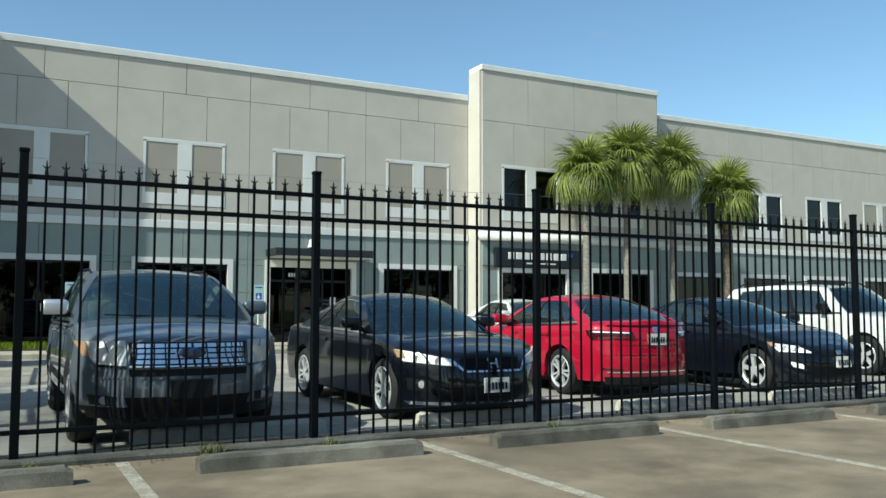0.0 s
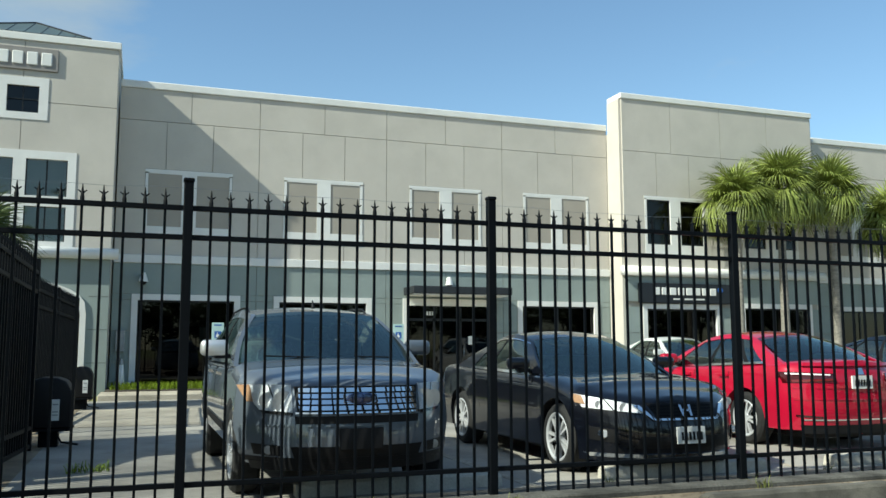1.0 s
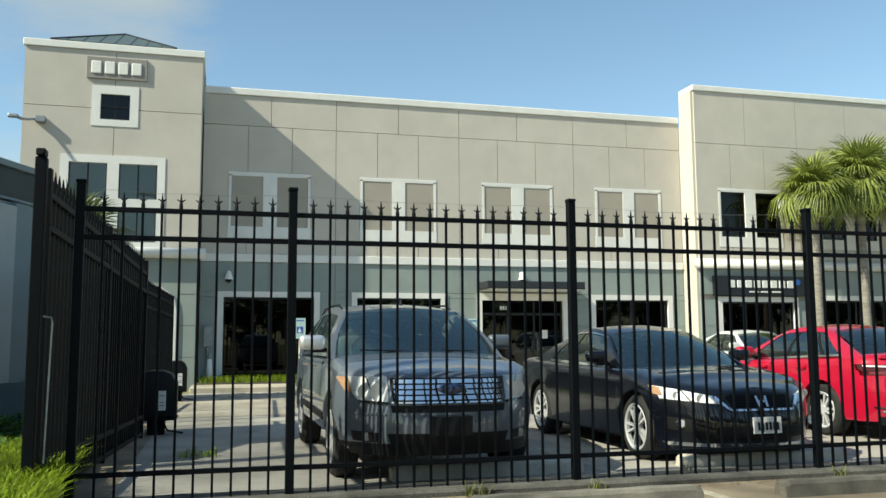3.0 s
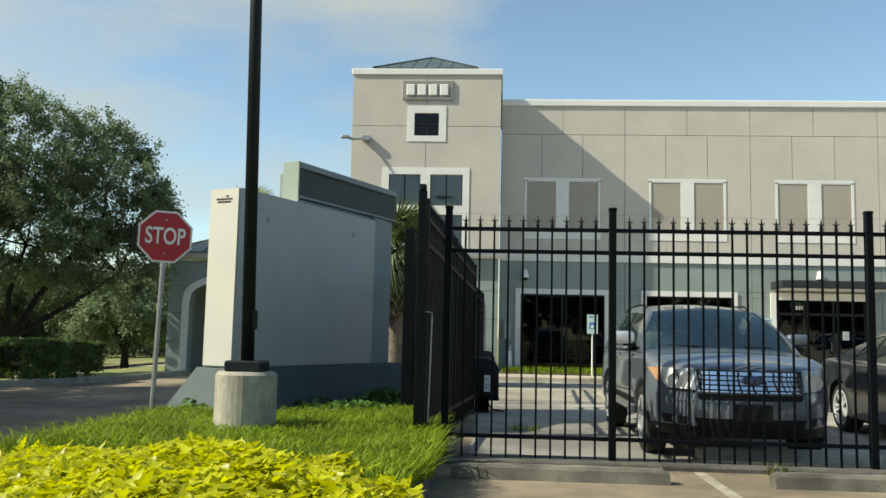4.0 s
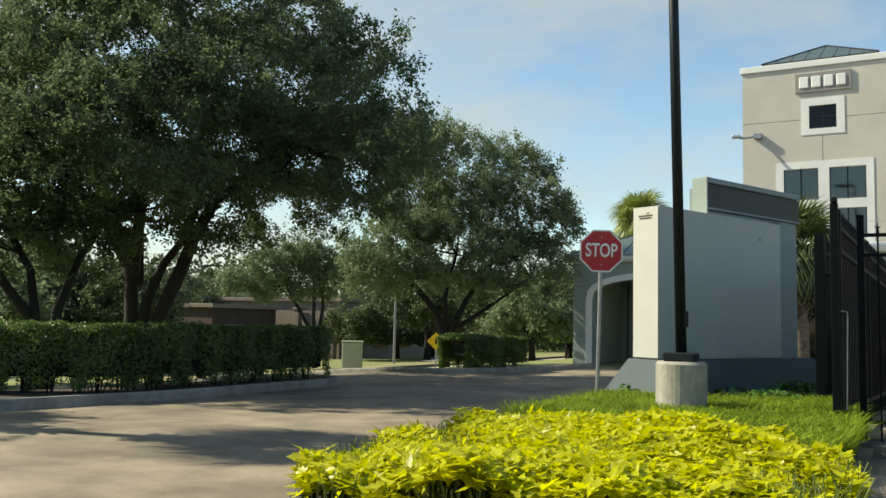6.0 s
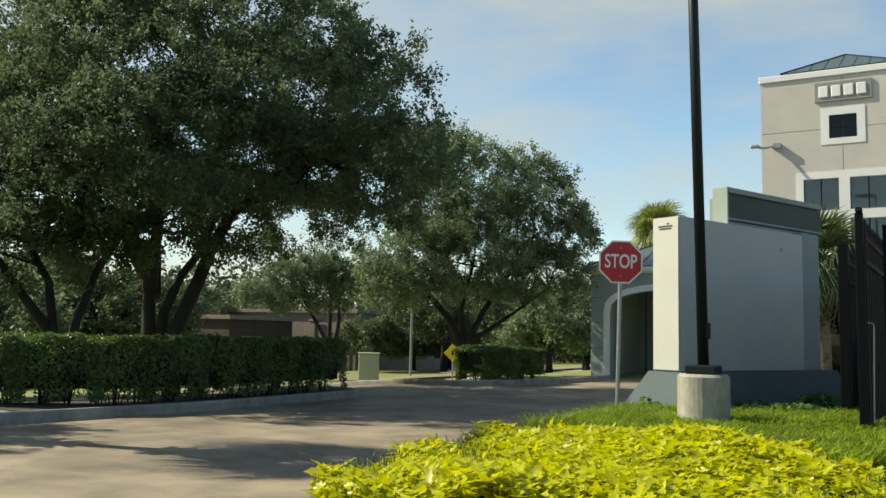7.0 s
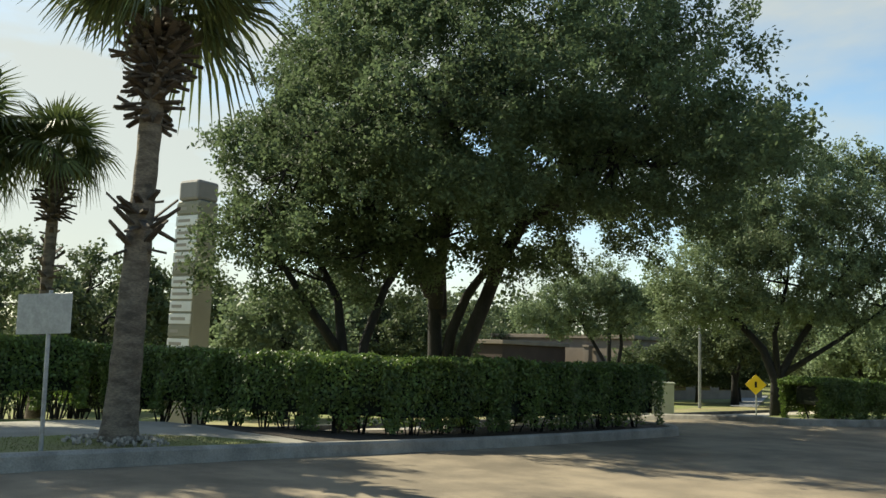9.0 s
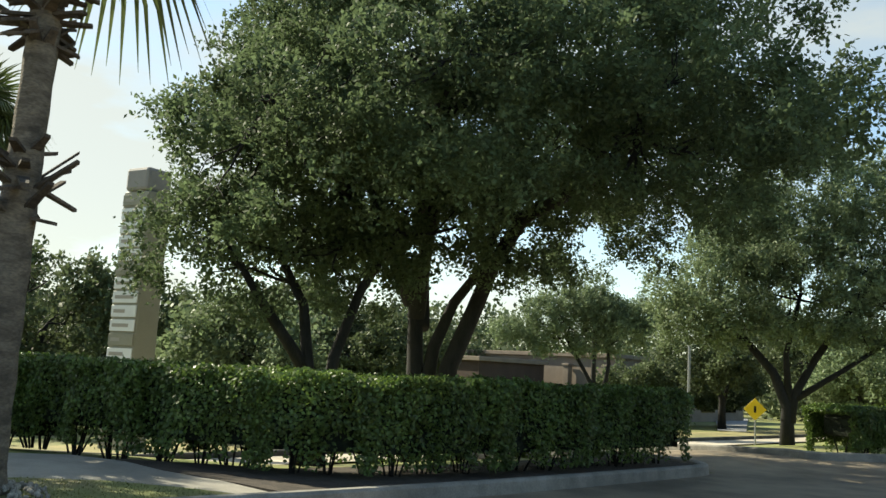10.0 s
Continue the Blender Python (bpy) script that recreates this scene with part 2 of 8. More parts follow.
# ---- mesh helpers ----
def part(name, bm, material, parent=None, label="", smooth=False):
    """Links a bmesh as one mesh object, under a thing or a part."""
    me = bpy.data.meshes.new(name)
    bm.to_mesh(me)
    bm.free()
    for m in (material if isinstance(material, (list, tuple)) else [material]):
        me.materials.append(m)
    if smooth:
        me.shade_smooth()
    ob = new(name, me)
    if parent is not None:
        ob.parent = parent
        ob.matrix_parent_inverse = parent.matrix_basis.inverted()
    return tagged(ob, label)


def data_part(name, verts, faces, material, parent=None, label="", smooth=False):
    me = bpy.data.meshes.new(name)
    me.from_pydata([tuple(v) for v in verts], [], faces)
    me.materials.append(material)
    if smooth:
        me.shade_smooth()
    ob = new(name, me)
    if parent is not None:
        ob.parent = parent
        ob.matrix_parent_inverse = parent.matrix_basis.inverted()
    return tagged(ob, label)


def thing(name, at, label, category, group="", kind=""):
    ob = new(name)
    ob.empty_display_size = 0.2
    ob.matrix_basis = pose(*at) if len(at) > 3 else pose(at[0], at[1], at[2])
    return tagged(ob, label, category, group, kind)


def box(bm, x0, x1, y0, y1, z0, z1, bevel=0.0, seg=1, turn=None):
    vs = bmesh.ops.create_cube(bm, size=1)["verts"]
    for v in vs:
        v.co = Vector(((x0 + x1) / 2 + v.co.x * (x1 - x0), (y0 + y1) / 2 + v.co.y * (y1 - y0), (z0 + z1) / 2 + v.co.z * (z1 - z0)))
        if turn is not None:
            v.co = turn @ v.co
    if bevel:
        es = list({e for v in vs for e in v.link_edges})
        bmesh.ops.bevel(bm, geom=es, offset=bevel, segments=seg, affect="EDGES", profile=0.5)
    return bm


def cube(x0, x1, y0, y1, z0, z1, bevel=0.0, seg=1, turn=None):
    return box(bmesh.new(), x0, x1, y0, y1, z0, z1, bevel, seg, turn)


def rod(bm, a, b, r0, r1=None, n=8, cap=True):
    a, b = Vector(a), Vector(b)
    d = b - a
    m = Matrix.Translation((a + b) / 2) @ d.to_track_quat("Z", "Y").to_matrix().to_4x4()
    bmesh.ops.create_cone(bm, cap_ends=cap, segments=n, radius1=r0, radius2=r0 if r1 is None else r1, depth=d.length, matrix=m)
    return bm


def tube(bm, pts, radii, n=8):
    """A bent tapered tube through the points."""
    rings = []
    for i, p in enumerate(pts):
        p = Vector(p)
        d = (Vector(pts[min(i + 1, len(pts) - 1)]) - Vector(pts[max(i - 1, 0)])).normalized()
        s = d.cross(Vector((0.31, 0.95, 0.07))).normalized()
        u = d.cross(s)
        rings.append([bm.verts.new(p + radii[i] * (math.cos(k * 2 * math.pi / n) * s + math.sin(k * 2 * math.pi / n) * u)) for k in range(n)])
    for r, q in zip(rings, rings[1:]):
        for k in range(n):
            bm.faces.new((r[k], r[(k + 1) % n], q[(k + 1) % n], q[k]))
    bm.faces.new(rings[0][::-1])
    bm.faces.new(rings[-1])
    return bm


def prism(bm, outline, z0, z1):
    """An upright prism over a plan outline."""
    lo = [bm.verts.new((x, y, z0)) for x, y in outline]
    hi = [bm.verts.new((x, y, z1)) for x, y in outline]
    n = len(outline)
    bm.faces.new(hi)
    bm.faces.new(lo[::-1])
    for i in range(n):
        bm.faces.new((lo[i], lo[(i + 1) % n], hi[(i + 1) % n], hi[i]))
    bmesh.ops.recalc_face_normals(bm, faces=bm.faces)
    return bm


def bed_prism(outline, z0, z1, step=0.8):
    """A prism over a plan outline whose top follows the lie of the land."""
    bm = prism(bmesh.new(), outline, z0, z1)
    for axis in (0, 1):
        lo, hi = min(p[axis] for p in outline), max(p[axis] for p in outline)
        for k in range(1, int((hi - lo) / step) + 1):
            co, no = [0, 0, 0], [0, 0, 0]
            co[axis], no[axis] = lo + k * step, 1
            bmesh.ops.bisect_plane(bm, geom=bm.verts[:] + bm.edges[:] + bm.faces[:], plane_co=co, plane_no=no)
    for v in bm.verts:
        v.co.z += ground_z(v.co.x, v.co.y)
    return bm


def slab(bm, outline, y0, y1):
    """A prism over an outline in the x-z plane, from y0 to y1."""
    a = [bm.verts.new((x, y0, z)) for x, z in outline]
    b = [bm.verts.new((x, y1, z)) for x, z in outline]
    n = len(outline)
    bm.faces.new(a)
    bm.faces.new(b[::-1])
    for i in range(n):
        bm.faces.new((a[i], b[i], b[(i + 1) % n], a[(i + 1) % n]))
    bmesh.ops.recalc_face_normals(bm, faces=bm.faces)
    return bm


def holed_wall(x0, x1, z0, z1, y0, y1, holes):
    """A wall in the x-z plane with rectangular openings through it."""
    bm = bmesh.new()
    xs = sorted({x0, x1, *[h[0] for h in holes], *[h[1] for h in holes]})
    zs = sorted({z0, z1, *[h[2] for h in holes], *[h[3] for h in holes]})
    xs, zs = [x for x in xs if x0 <= x <= x1], [z for z in zs if z0 <= z <= z1]
    solid = lambda i, j: 0 <= i < len(xs) - 1 and 0 <= j < len(zs) - 1 and not any(h[0] <= (xs[i] + xs[i + 1]) / 2 <= h[1] and h[2] <= (zs[j] + zs[j + 1]) / 2 <= h[3] for h in holes)
    quad = lambda *c: bm.faces.new([bm.verts.new(p) for p in c])
    for i in range(len(xs) - 1):
        for j in range(len(zs) - 1):
            if not solid(i, j):
                continue
            a, b, c, d = xs[i], xs[i + 1], zs[j], zs[j + 1]
            quad((a, y0, c), (b, y0, c), (b, y0, d), (a, y0, d))
            quad((a, y1, c), (a, y1, d), (b, y1, d), (b, y1, c))
            if not solid(i - 1, j):
                quad((a, y0, c), (a, y0, d), (a, y1, d), (a, y1, c))
            if not solid(i + 1, j):
                quad((b, y0, c), (b, y1, c), (b, y1, d), (b, y0, d))
            if not solid(i, j - 1):
                quad((a, y0, c), (a, y1, c), (b, y1, c), (b, y0, c))
            if not solid(i, j + 1):
                quad((a, y0, d), (b, y0, d), (b, y1, d), (a, y1, d))
    bmesh.ops.remove_doubles(bm, verts=bm.verts, dist=0.0005)
    return bm


def smooth01(t):
    t = min(1.0, max(0.0, t))
    return t * t * (3 - 2 * t)


def ground_z(x, y):
    """The lie of the land: level round the lot, the driveway's west side dipping northwards, falling to the street on the west."""
    tilt = smooth01((-x - 3.0) / 8.0) * (0.04 - 0.155 * smooth01((y - 0.5) / 8.0))
    d = -12.6 - 3.0 * smooth01((7.5 - y) / 3.0) - x
    return tilt + (-0.8 * smooth01(d / 8.5) - 0.03 * max(0.0, d - 8.5) if d < 30 else -0.8 - 0.03 * 21.5)


def word(text, size, material, parent, m, label="", deep=0.006, bold=0.0):
    """Lettering, turned into a mesh, that stands on the x-z plane of the pose m."""
    cu = bpy.data.curves.new("lettering", "FONT")
    cu.body, cu.size, cu.extrude, cu.align_x, cu.align_y = text, size, deep, "CENTER", "CENTER"
    cu.offset = bold
    tmp = bpy.data.objects.new("lettering", cu)
    scene.collection.objects.link(tmp)
    me = bpy.data.meshes.new_from_object(tmp.evaluated_get(bpy.context.evaluated_depsgraph_get()))
    bpy.data.objects.remove(tmp)
    me.materials.clear()
    me.materials.append(material)
    me.transform(m @ pose(0, 0, 0, 90))
    ob = new("lettering", me)
    ob.parent = parent
    ob.matrix_parent_inverse = parent.matrix_basis.inverted()
    return tagged(ob, label)

# ---- ground ----
def ground_sheet():
    xs = sorted({*[x * 1.0 for x in range(-60, 62, 1)], *[s * (60 + 12 * 1.6 ** k) for k in range(11) for s in (-1, 1)]})
    ys = sorted({*[y * 2.0 for y in range(-30, 41)], *[80 + 12 * 1.6 ** k for k in range(11)], *[-60 - 12 * 1.6 ** k for k in range(11)]})
    verts = [(x, y, ground_z(x, y) - 0.02) for y in ys for x in xs]
    n = len(xs)
    faces = [(j * n + i, j * n + i + 1, (j + 1) * n + i + 1, (j + 1) * n + i) for j in range(len(ys) - 1) for i in range(n - 1)]
    return tagged(data_part("ground", verts, faces, LAWN), "mown grass ground reaching to the horizon", "ground", kind="structure")


def draped(name, outline_x, y0, y1, material, lift, label, category, step=1.0, kind="structure"):
    """A paved strip that follows the ground, between two lines x0(y) and x1(y)."""
    verts, faces = [], []
    rows = max(2, int((y1 - y0) / step) + 1)
    cols = 24
    for j in range(rows):
        y = y0 + (y1 - y0) * j / (rows - 1)
        a, b = outline_x(y)
        for i in range(cols + 1):
            x = a + (b - a) * i / cols
            verts.append((x, y, ground_z(x, y) + lift))
    for j in range(rows - 1):
        for i in range(cols):
            k = j * (cols + 1) + i
            faces.append((k, k + 1, k + cols + 2, k + cols + 1))
    return tagged(data_part(name, verts, faces, material), label, category, kind=kind)


ground_sheet()
# the lot on this side of the fence, and the driveway beside it
draped("pavement", lambda y: (-11.45, 45), -60, 7.5, CONCRETE_ROAD, 0.0, "stained concrete parking lot and driveway slab", "pavement", 2.0)
draped("driveway", lambda y: (-11.45, -1.2), 7.5, 24.6, CONCRETE_ROAD, 0.001, "concrete driveway slab with dappled shade", "driveway", 1.0)
draped("driveway_mouth", lambda y: (-19.6, -11.45), 12.4, 17.2, CONCRETE_ROAD, 0.001, "concrete driveway mouth that falls to the street", "driveway", 0.8)
draped("lot_floor", lambda y: (-1.2, 45), 7.5, 23.2, LOT, 0.0, "grey paved car park floor behind the fence", "pavement", 1.0)
draped("lot_lane", lambda y: (-1.2, 45), 15.9, 20.0, CONCRETE, 0.006, "pale concrete lane between parking rows", "pavement", 1.0)
draped("street", lambda y: (-21.2, -18.9), -120, 160, CONCRETE, 0.03, "pale concrete street beyond the verge", "road", 4.0)
draped("dry_verge", lambda y: (-25.4, -21.4), -120, 160, DRY_GRASS, 0.03, "dry sunlit grass verge across the street", "ground", 4.0)
draped("far_drive", lambda y: (-22.0 - 1.05 * (y - 33.0) * 0.5, -20.9 - 0.95 * (y - 33.0) * 0.5), 41.0, 70.0, ROAD_FAR, 0.05, "grey drive running up between the far trees", "driveway", 2.0)


def kerb(name, pts, material, w=0.16, h=0.15, label="", seg=1):
    """A kerb swept along plan points, with a rounded top edge."""
    bm = bmesh.new()
    rings = []
    for i, (x, y) in enumerate(pts):
        a, b = Vector(pts[max(i - 1, 0)]), Vector(pts[min(i + 1, len(pts) - 1)])
        d = (b - a).normalized()
        s = Vector((-d.y, d.x))
        z = ground_z(x, y) - 0.03
        sec = [(-w / 2, 0), (-w / 2 + 0.015, h * 0.82 + 0.03), (-w / 2 + 0.045, h + 0.03), (w / 2 - 0.03, h + 0.03), (w / 2, h + 0.01), (w / 2, 0)]
        rings.append([bm.verts.new((x + s.x * u, y + s.y * u, z + v)) for u, v in sec])
    for r, q in zip(rings, rings[1:]):
        for k in range(5):
            bm.faces.new((r[k], r[k + 1], q[k + 1], q[k]))
    bm.faces.new(rings[0])
    bm.faces.new(rings[-1][::-1])
    bmesh.ops.recalc_face_normals(bm, faces=bm.faces)
    return tagged(part(name, bm, material), label, "kerb", kind="structure")


def arc(cx, cy, r, a0, a1, n=10):
    return [(cx + r * math.cos(radians(a0 + (a1 - a0) * i / n)), cy + r * math.sin(radians(a0 + (a1 - a0) * i / n))) for i in range(n + 1)]


kerb_line = lambda y: -10.82 - 0.54 * smooth01((y - 0.5) / 8.0)
kerb("kerb_west", [(kerb_line(y), y) for y in [*range(-40, 0, 2), *[0.5 * k for k in range(24)]]] + arc(-12.16, 11.7, 0.8, 0, 90) + [(-13.0, 12.53), (-15, 12.6), (-17.5, 12.7)], KERB, label="long concrete kerb along the hedge bed")
kerb("kerb_street", [(-21.3, y) for y in range(-60, 100, 4)], KERB_DARK, label="weathered kerb on the far side of the street")
kerb("kerb_entry", [(-17.6, 17.6), (-15, 17.3), (-12.4, 17.1)] + arc(-12.1, 17.6, 0.6, -90, 0, 8) + [(-10.9, 18.6), (-10.2, 21), (-10.0, 24)], KERB, label="concrete kerb round the clipped hedge island")

# ---- office building ----
Y_WING, Y_TOWER, Y_BAY = 27.09, 25.78, 26.20
BAY0, PITCH = -0.88, 4.01


def wall_panel(parent, x0, x1, z0, z1, y, material, gap=0.008, holes=()):
    """One tilt-up panel, a thin joint short of its neighbours, cut round the openings that it meets."""
    if holes:
        return part("panel", holed_wall(x0 + gap, x1 - gap, z0 + gap, z1 - gap, y, y + 0.06, [(max(h[0], x0 + gap), min(h[1], x1 - gap), max(h[2], z0 + gap), min(h[3], z1 - gap)) for h in holes if h[0] < x1 and h[1] > x0 and h[2] < z1 and h[3] > z0]), material, parent)
    return part("panel", cube(x0 + gap, x1 - gap, y, y + 0.06, z0 + gap, z1 - gap), material, parent)


def window_unit(name, x0, x1, z0, z1, y, trim, glass, label, kind="structure", mull=(), pane_backing=0.0, bars=True):
    """A window set in the wall: white surround, dark frame, panes behind the wall face."""
    w = thing(name, ((x0 + x1) / 2, y, z0), label, "window", kind=kind)
    bm = bmesh.new()
    box(bm, x0 - trim, x0, y - 0.035, y + 0.10, z0, z1 + trim)
    box(bm, x1, x1 + trim, y - 0.035, y + 0.10, z0, z1 + trim)
    box(bm, x0, x1, y - 0.035, y + 0.10, z1, z1 + trim)
    part("surround", bm, WHITE, w, "white painted surround")
    cuts = [x0, *mull, x1]
    for a, b in zip(cuts, cuts[1:]):
        part("pane", cube(a + 0.03, b - 0.03, y + 0.11, y + 0.122, z0 + 0.05, z1 - 0.04), glass, w, "dark reflective pane")
    bm = bmesh.new()
    for x in cuts:
        box(bm, x - 0.03, x + 0.03, y + 0.08, y + 0.14, z0, z1)
    box(bm, x0, x1, y + 0.08, y + 0.14, z1 - 0.05, z1)
    box(bm, x0, x1, y + 0.08, y + 0.14, z0, z0 + 0.06)
    part("window_frame", bm, FRAME_DARK, w)
    return w


def upper_window(name, x0, y, glazed, label):
    """A pair of tall windows in one white surround, with a white sill panel below."""
    w = thing(name, (x0 + 1.24, y, 4.40), label, "window", kind="structure")
    bm = bmesh.new()
    for a, b in ((0.01, 0.09), (1.03, 1.45), (2.39, 2.47)):
        box(bm, x0 + a, x0 + b, y - 0.015, y + 0.10, 4.76, 6.31)
    box(bm, x0, x0 + 2.48, y - 0.015, y + 0.10, 6.35, 6.44)
    box(bm, x0 + 0.10, x0 + 2.38, y - 0.012, y + 0.10, 6.31, 6.35)
    box(bm, x0, x0 + 2.48, y - 0.015, y + 0.10, 4.41, 4.76)
    part("surround", bm, WHITE, w, "white painted surround and sill panel")
    for a, b in ((0.10, 1.03), (1.45, 2.38)):
        if glazed:
            part("pane", cube(x0 + a + 0.03, x0 + b - 0.03, y + 0.06, y + 0.07, 4.8, 6.28), PANE_BLACK, w, "dark pane")
            bm = bmesh.new()
            box(bm, x0 + a, x0 + a + 0.04, y + 0.03, y + 0.1, 4.76, 6.31)
            box(bm, x0 + b - 0.04, x0 + b, y + 0.03, y + 0.1, 4.76, 6.31)
            box(bm, x0 + a + 0.04, x0 + b - 0.04, y + 0.03, y + 0.1, 6.26, 6.31)
            box(bm, x0 + a + 0.04, x0 + b - 0.04, y + 0.03, y + 0.1, 4.76, 4.81)
            part("window_frame", bm, FRAME_DARK, w)
        else:
            part("blind_panel", cube(x0 + a, x0 + b, y + 0.004, y + 0.09, 4.76, 6.31), BLANK, w, "plain tan infill panel")
    return w


def wing(tag, first, count, lower, glazed, top=8.97):
    """One stretch of the office wing: backing wall, stucco panels, cornice, band and windows."""
    x0, x1 = first, first + PITCH * count
    holes = []
    for k in range(count):
        b = first + PITCH * k
        holes.append((b + 0.86, b + 3.14, 4.80, 6.28))
        if lower[k]:
            holes.append((b + lower[k][0], b + lower[k][1], lower[k][2], 2.62))
    wall = tagged(part("wall_" + tag, holed_wall(x0, x1, -0.3, top - 0.1, Y_WING + 0.06, Y_WING + 0.32, holes), WALL_BACK), "tilt-up office wing wall with stucco panels", "wall", kind="structure")
    for k in range(count):
        b = first + PITCH * k
        for a, c in ((0, 2.0), (2.0, PITCH)):
            wall_panel(wall, b + a, b + c, 7.87, top - 0.22, Y_WING, STUCCO)
        light = (b + 0.76, b + 3.24, 4.40, 6.45)
        for a, c in ((0, 1.32), (1.32, 2.65), (2.65, PITCH)):
            wall_panel(wall, b + a, b + c, 3.92, 7.87, Y_WING, STUCCO, 0.008, [light])
        upper_window("window_" + tag, b + 0.76, Y_WING, glazed[k], "paired upper windows with dark glass in a white surround" if glazed[k] else "paired upper windows filled with tan panels in a white surround")
        if lower[k]:
            lo, hi, sill = lower[k]
            t = 0.17
            edges = [(0, lo - t), (hi + t, PITCH)]
            for a, c in edges:
                for z0, z1 in ((0.0, 0.86), (0.86, 1.74), (1.74, 2.62)):
                    wall_panel(wall, b + a, b + c, z0, z1, Y_WING, STUCCO_GREY)
            for a, c in ((0, PITCH / 2), (PITCH / 2, PITCH)):
                wall_panel(wall, b + a, b + c, 2.62 + t, 3.68, Y_WING, STUCCO_GREY)
            for a, c in edges:
                wall_panel(wall, b + a, b + c, 2.62, 2.62 + t, Y_WING, STUCCO_GREY, 0.004)
            if sill > 0.3:
                wall_panel(wall, b + lo - t, b + hi + t, 0.0, sill, Y_WING, STUCCO_GREY)
    part("cornice", cube(x0, x1, Y_WING - 0.05, Y_WING + 0.40, top - 0.22, top, 0.02), WHITE, wall, "pale coping along the roof edge")
    part("belt_course", cube(x0, x1, Y_WING - 0.05, Y_WING + 0.08, 3.68, 3.92, 0.012), WHITE, wall, "white belt course")
    return wall


LOW = (0.69, 3.38, 0.18)
wing("wing_near", BAY0, 4, [LOW, LOW, (8.0 - 0.13 - (BAY0 + 2 * PITCH) + 0.0, 10.66 - (BAY0 + 2 * PITCH), 0.1), LOW], [False] * 4, 9.04)
wing("wing_far", 24.21, 8, [LOW] * 8, [False, True, True, False, True, True, False, True], 9.34)
for k in (0, 1, 3):
    b = BAY0 + PITCH * k
    window_unit("window_lower", b + 0.69, b + 3.38, 0.18, 2.62, Y_WING, 0.17, PANE_BLACK, "wide dark ground-floor window in a white surround", mull=(b + 2.03,))
for k in range(8):
    b = 24.21 + PITCH * k
    window_unit("window_lower", b + 0.69, b + 3.38, 0.18, 2.62, Y_WING, 0.17, PANE_BLACK, "wide dark ground-floor window in a white surround", mull=(b + 2.03,))

# glazed entrance with a flat canopy
door = thing("door_1", (9.27, Y_WING, 0.1), "dark glazed double entrance door with white surround", "door", kind="structure")
bm = bmesh.new()
box(bm, 7.70, 7.87, Y_WING - 0.05, Y_WING + 0.1, 0.0, 2.80)
box(bm, 10.66, 10.83, Y_WING - 0.05, Y_WING + 0.1, 0.0, 2.80)
box(bm, 7.87, 10.66, Y_WING - 0.05, Y_WING + 0.1, 2.58, 2.80)
part("surround", bm, WHITE, door, "pale painted surround")
for a, b in ((7.9, 8.75), (8.80, 9.65), (9.70, 10.62)):
    part("pane", cube(a, b, Y_WING + 0.11, Y_WING + 0.122, 0.1, 2.1), PANE_BLACK, door, "dark glass door leaf")
    part("pane", cube(a, b, Y_WING + 0.11, Y_WING + 0.122, 2.18, 2.55), PANE_BLACK, door, "dark transom pane")
bm = bmesh.new()
for x in (7.885, 8.775, 9.675, 10.64):
    box(bm, x - 0.03, x + 0.03, Y_WING + 0.07, Y_WING + 0.15, 0.1, 2.58)
box(bm, 7.87, 10.66, Y_WING + 0.07, Y_WING + 0.15, 2.1, 2.18)
part("door_frame", bm, FRAME_DARK, door)
for x in (9.58, 9.77):
    bm = bmesh.new()
    tube(bm, [(x, Y_WING + 0.10, 0.95), (x, Y_WING + 0.03, 0.97), (x, Y_WING + 0.03, 1.28), (x, Y_WING + 0.10, 1.30)], [0.014] * 4, 6)
    part("door_handle", bm, CHROME, door, "bright pull handle")
part("door_notice", cube(9.95, 10.15, Y_WING + 0.10, Y_WING + 0.108, 1.35, 1.62), SIGN_WHITE, door, "small pale notice")
bm = bmesh.new()
for k in range(3):
    box(bm, 8.52 + k * 0.09, 8.58 + k * 0.09, Y_WING + 0.10, Y_WING + 0.108, 2.28, 2.40)
part("number_bars", bm, SIGN_WHITE, door, "small white characters on the transom")
canopy = tagged(part("entrance_canopy", cube(7.72, 11.02, Y_WING - 1.05, Y_WING - 0.005, 2.90, 3.14, 0.02), CANOPY), "flat black canopy over the entrance door", "canopy")
part("soffit_edge", cube(7.78, 10.96, Y_WING - 1.0, Y_WING - 0.05, 2.87, 2.905), WHITE, canopy)

# the stucco bay that stands proud, with a rounded string course
bx0, bx1, btop = 15.25, 23.36, 9.99
BAYH = [(16.16, 18.44, 4.8, 6.28), (20.17, 22.45, 4.8, 6.28), (16.05, 18.85, 0.1, 2.55), (20.05, 22.85, 0.18, 2.62)]
bay = tagged(part("wall_bay", holed_wall(bx0 + 0.03, bx1 - 0.03, -0.3, btop - 0.1, Y_BAY + 0.06, Y_BAY + 0.3, BAYH), WALL_BACK), "projecting beige stucco bay with white coping", "wall", kind="structure")
BAY_LIGHTS = [(16.06, 18.54, 4.40, 6.45), (20.07, 22.55, 4.40, 6.45)]
for a, c in ((bx0, 17.2), (17.2, 19.28), (19.28, 21.33), (21.33, bx1)):
    wall_panel(bay, a, c, 7.97, btop - 0.20, Y_BAY, STUCCO)
for a, c in ((bx0, 16.58), (16.58, 17.91), (17.91, 19.28), (19.28, 20.6), (20.6, 21.93), (21.93, bx1)):
    wall_panel(bay, a, c, 3.98, 7.97, Y_BAY, STUCCO, 0.008, BAY_LIGHTS)
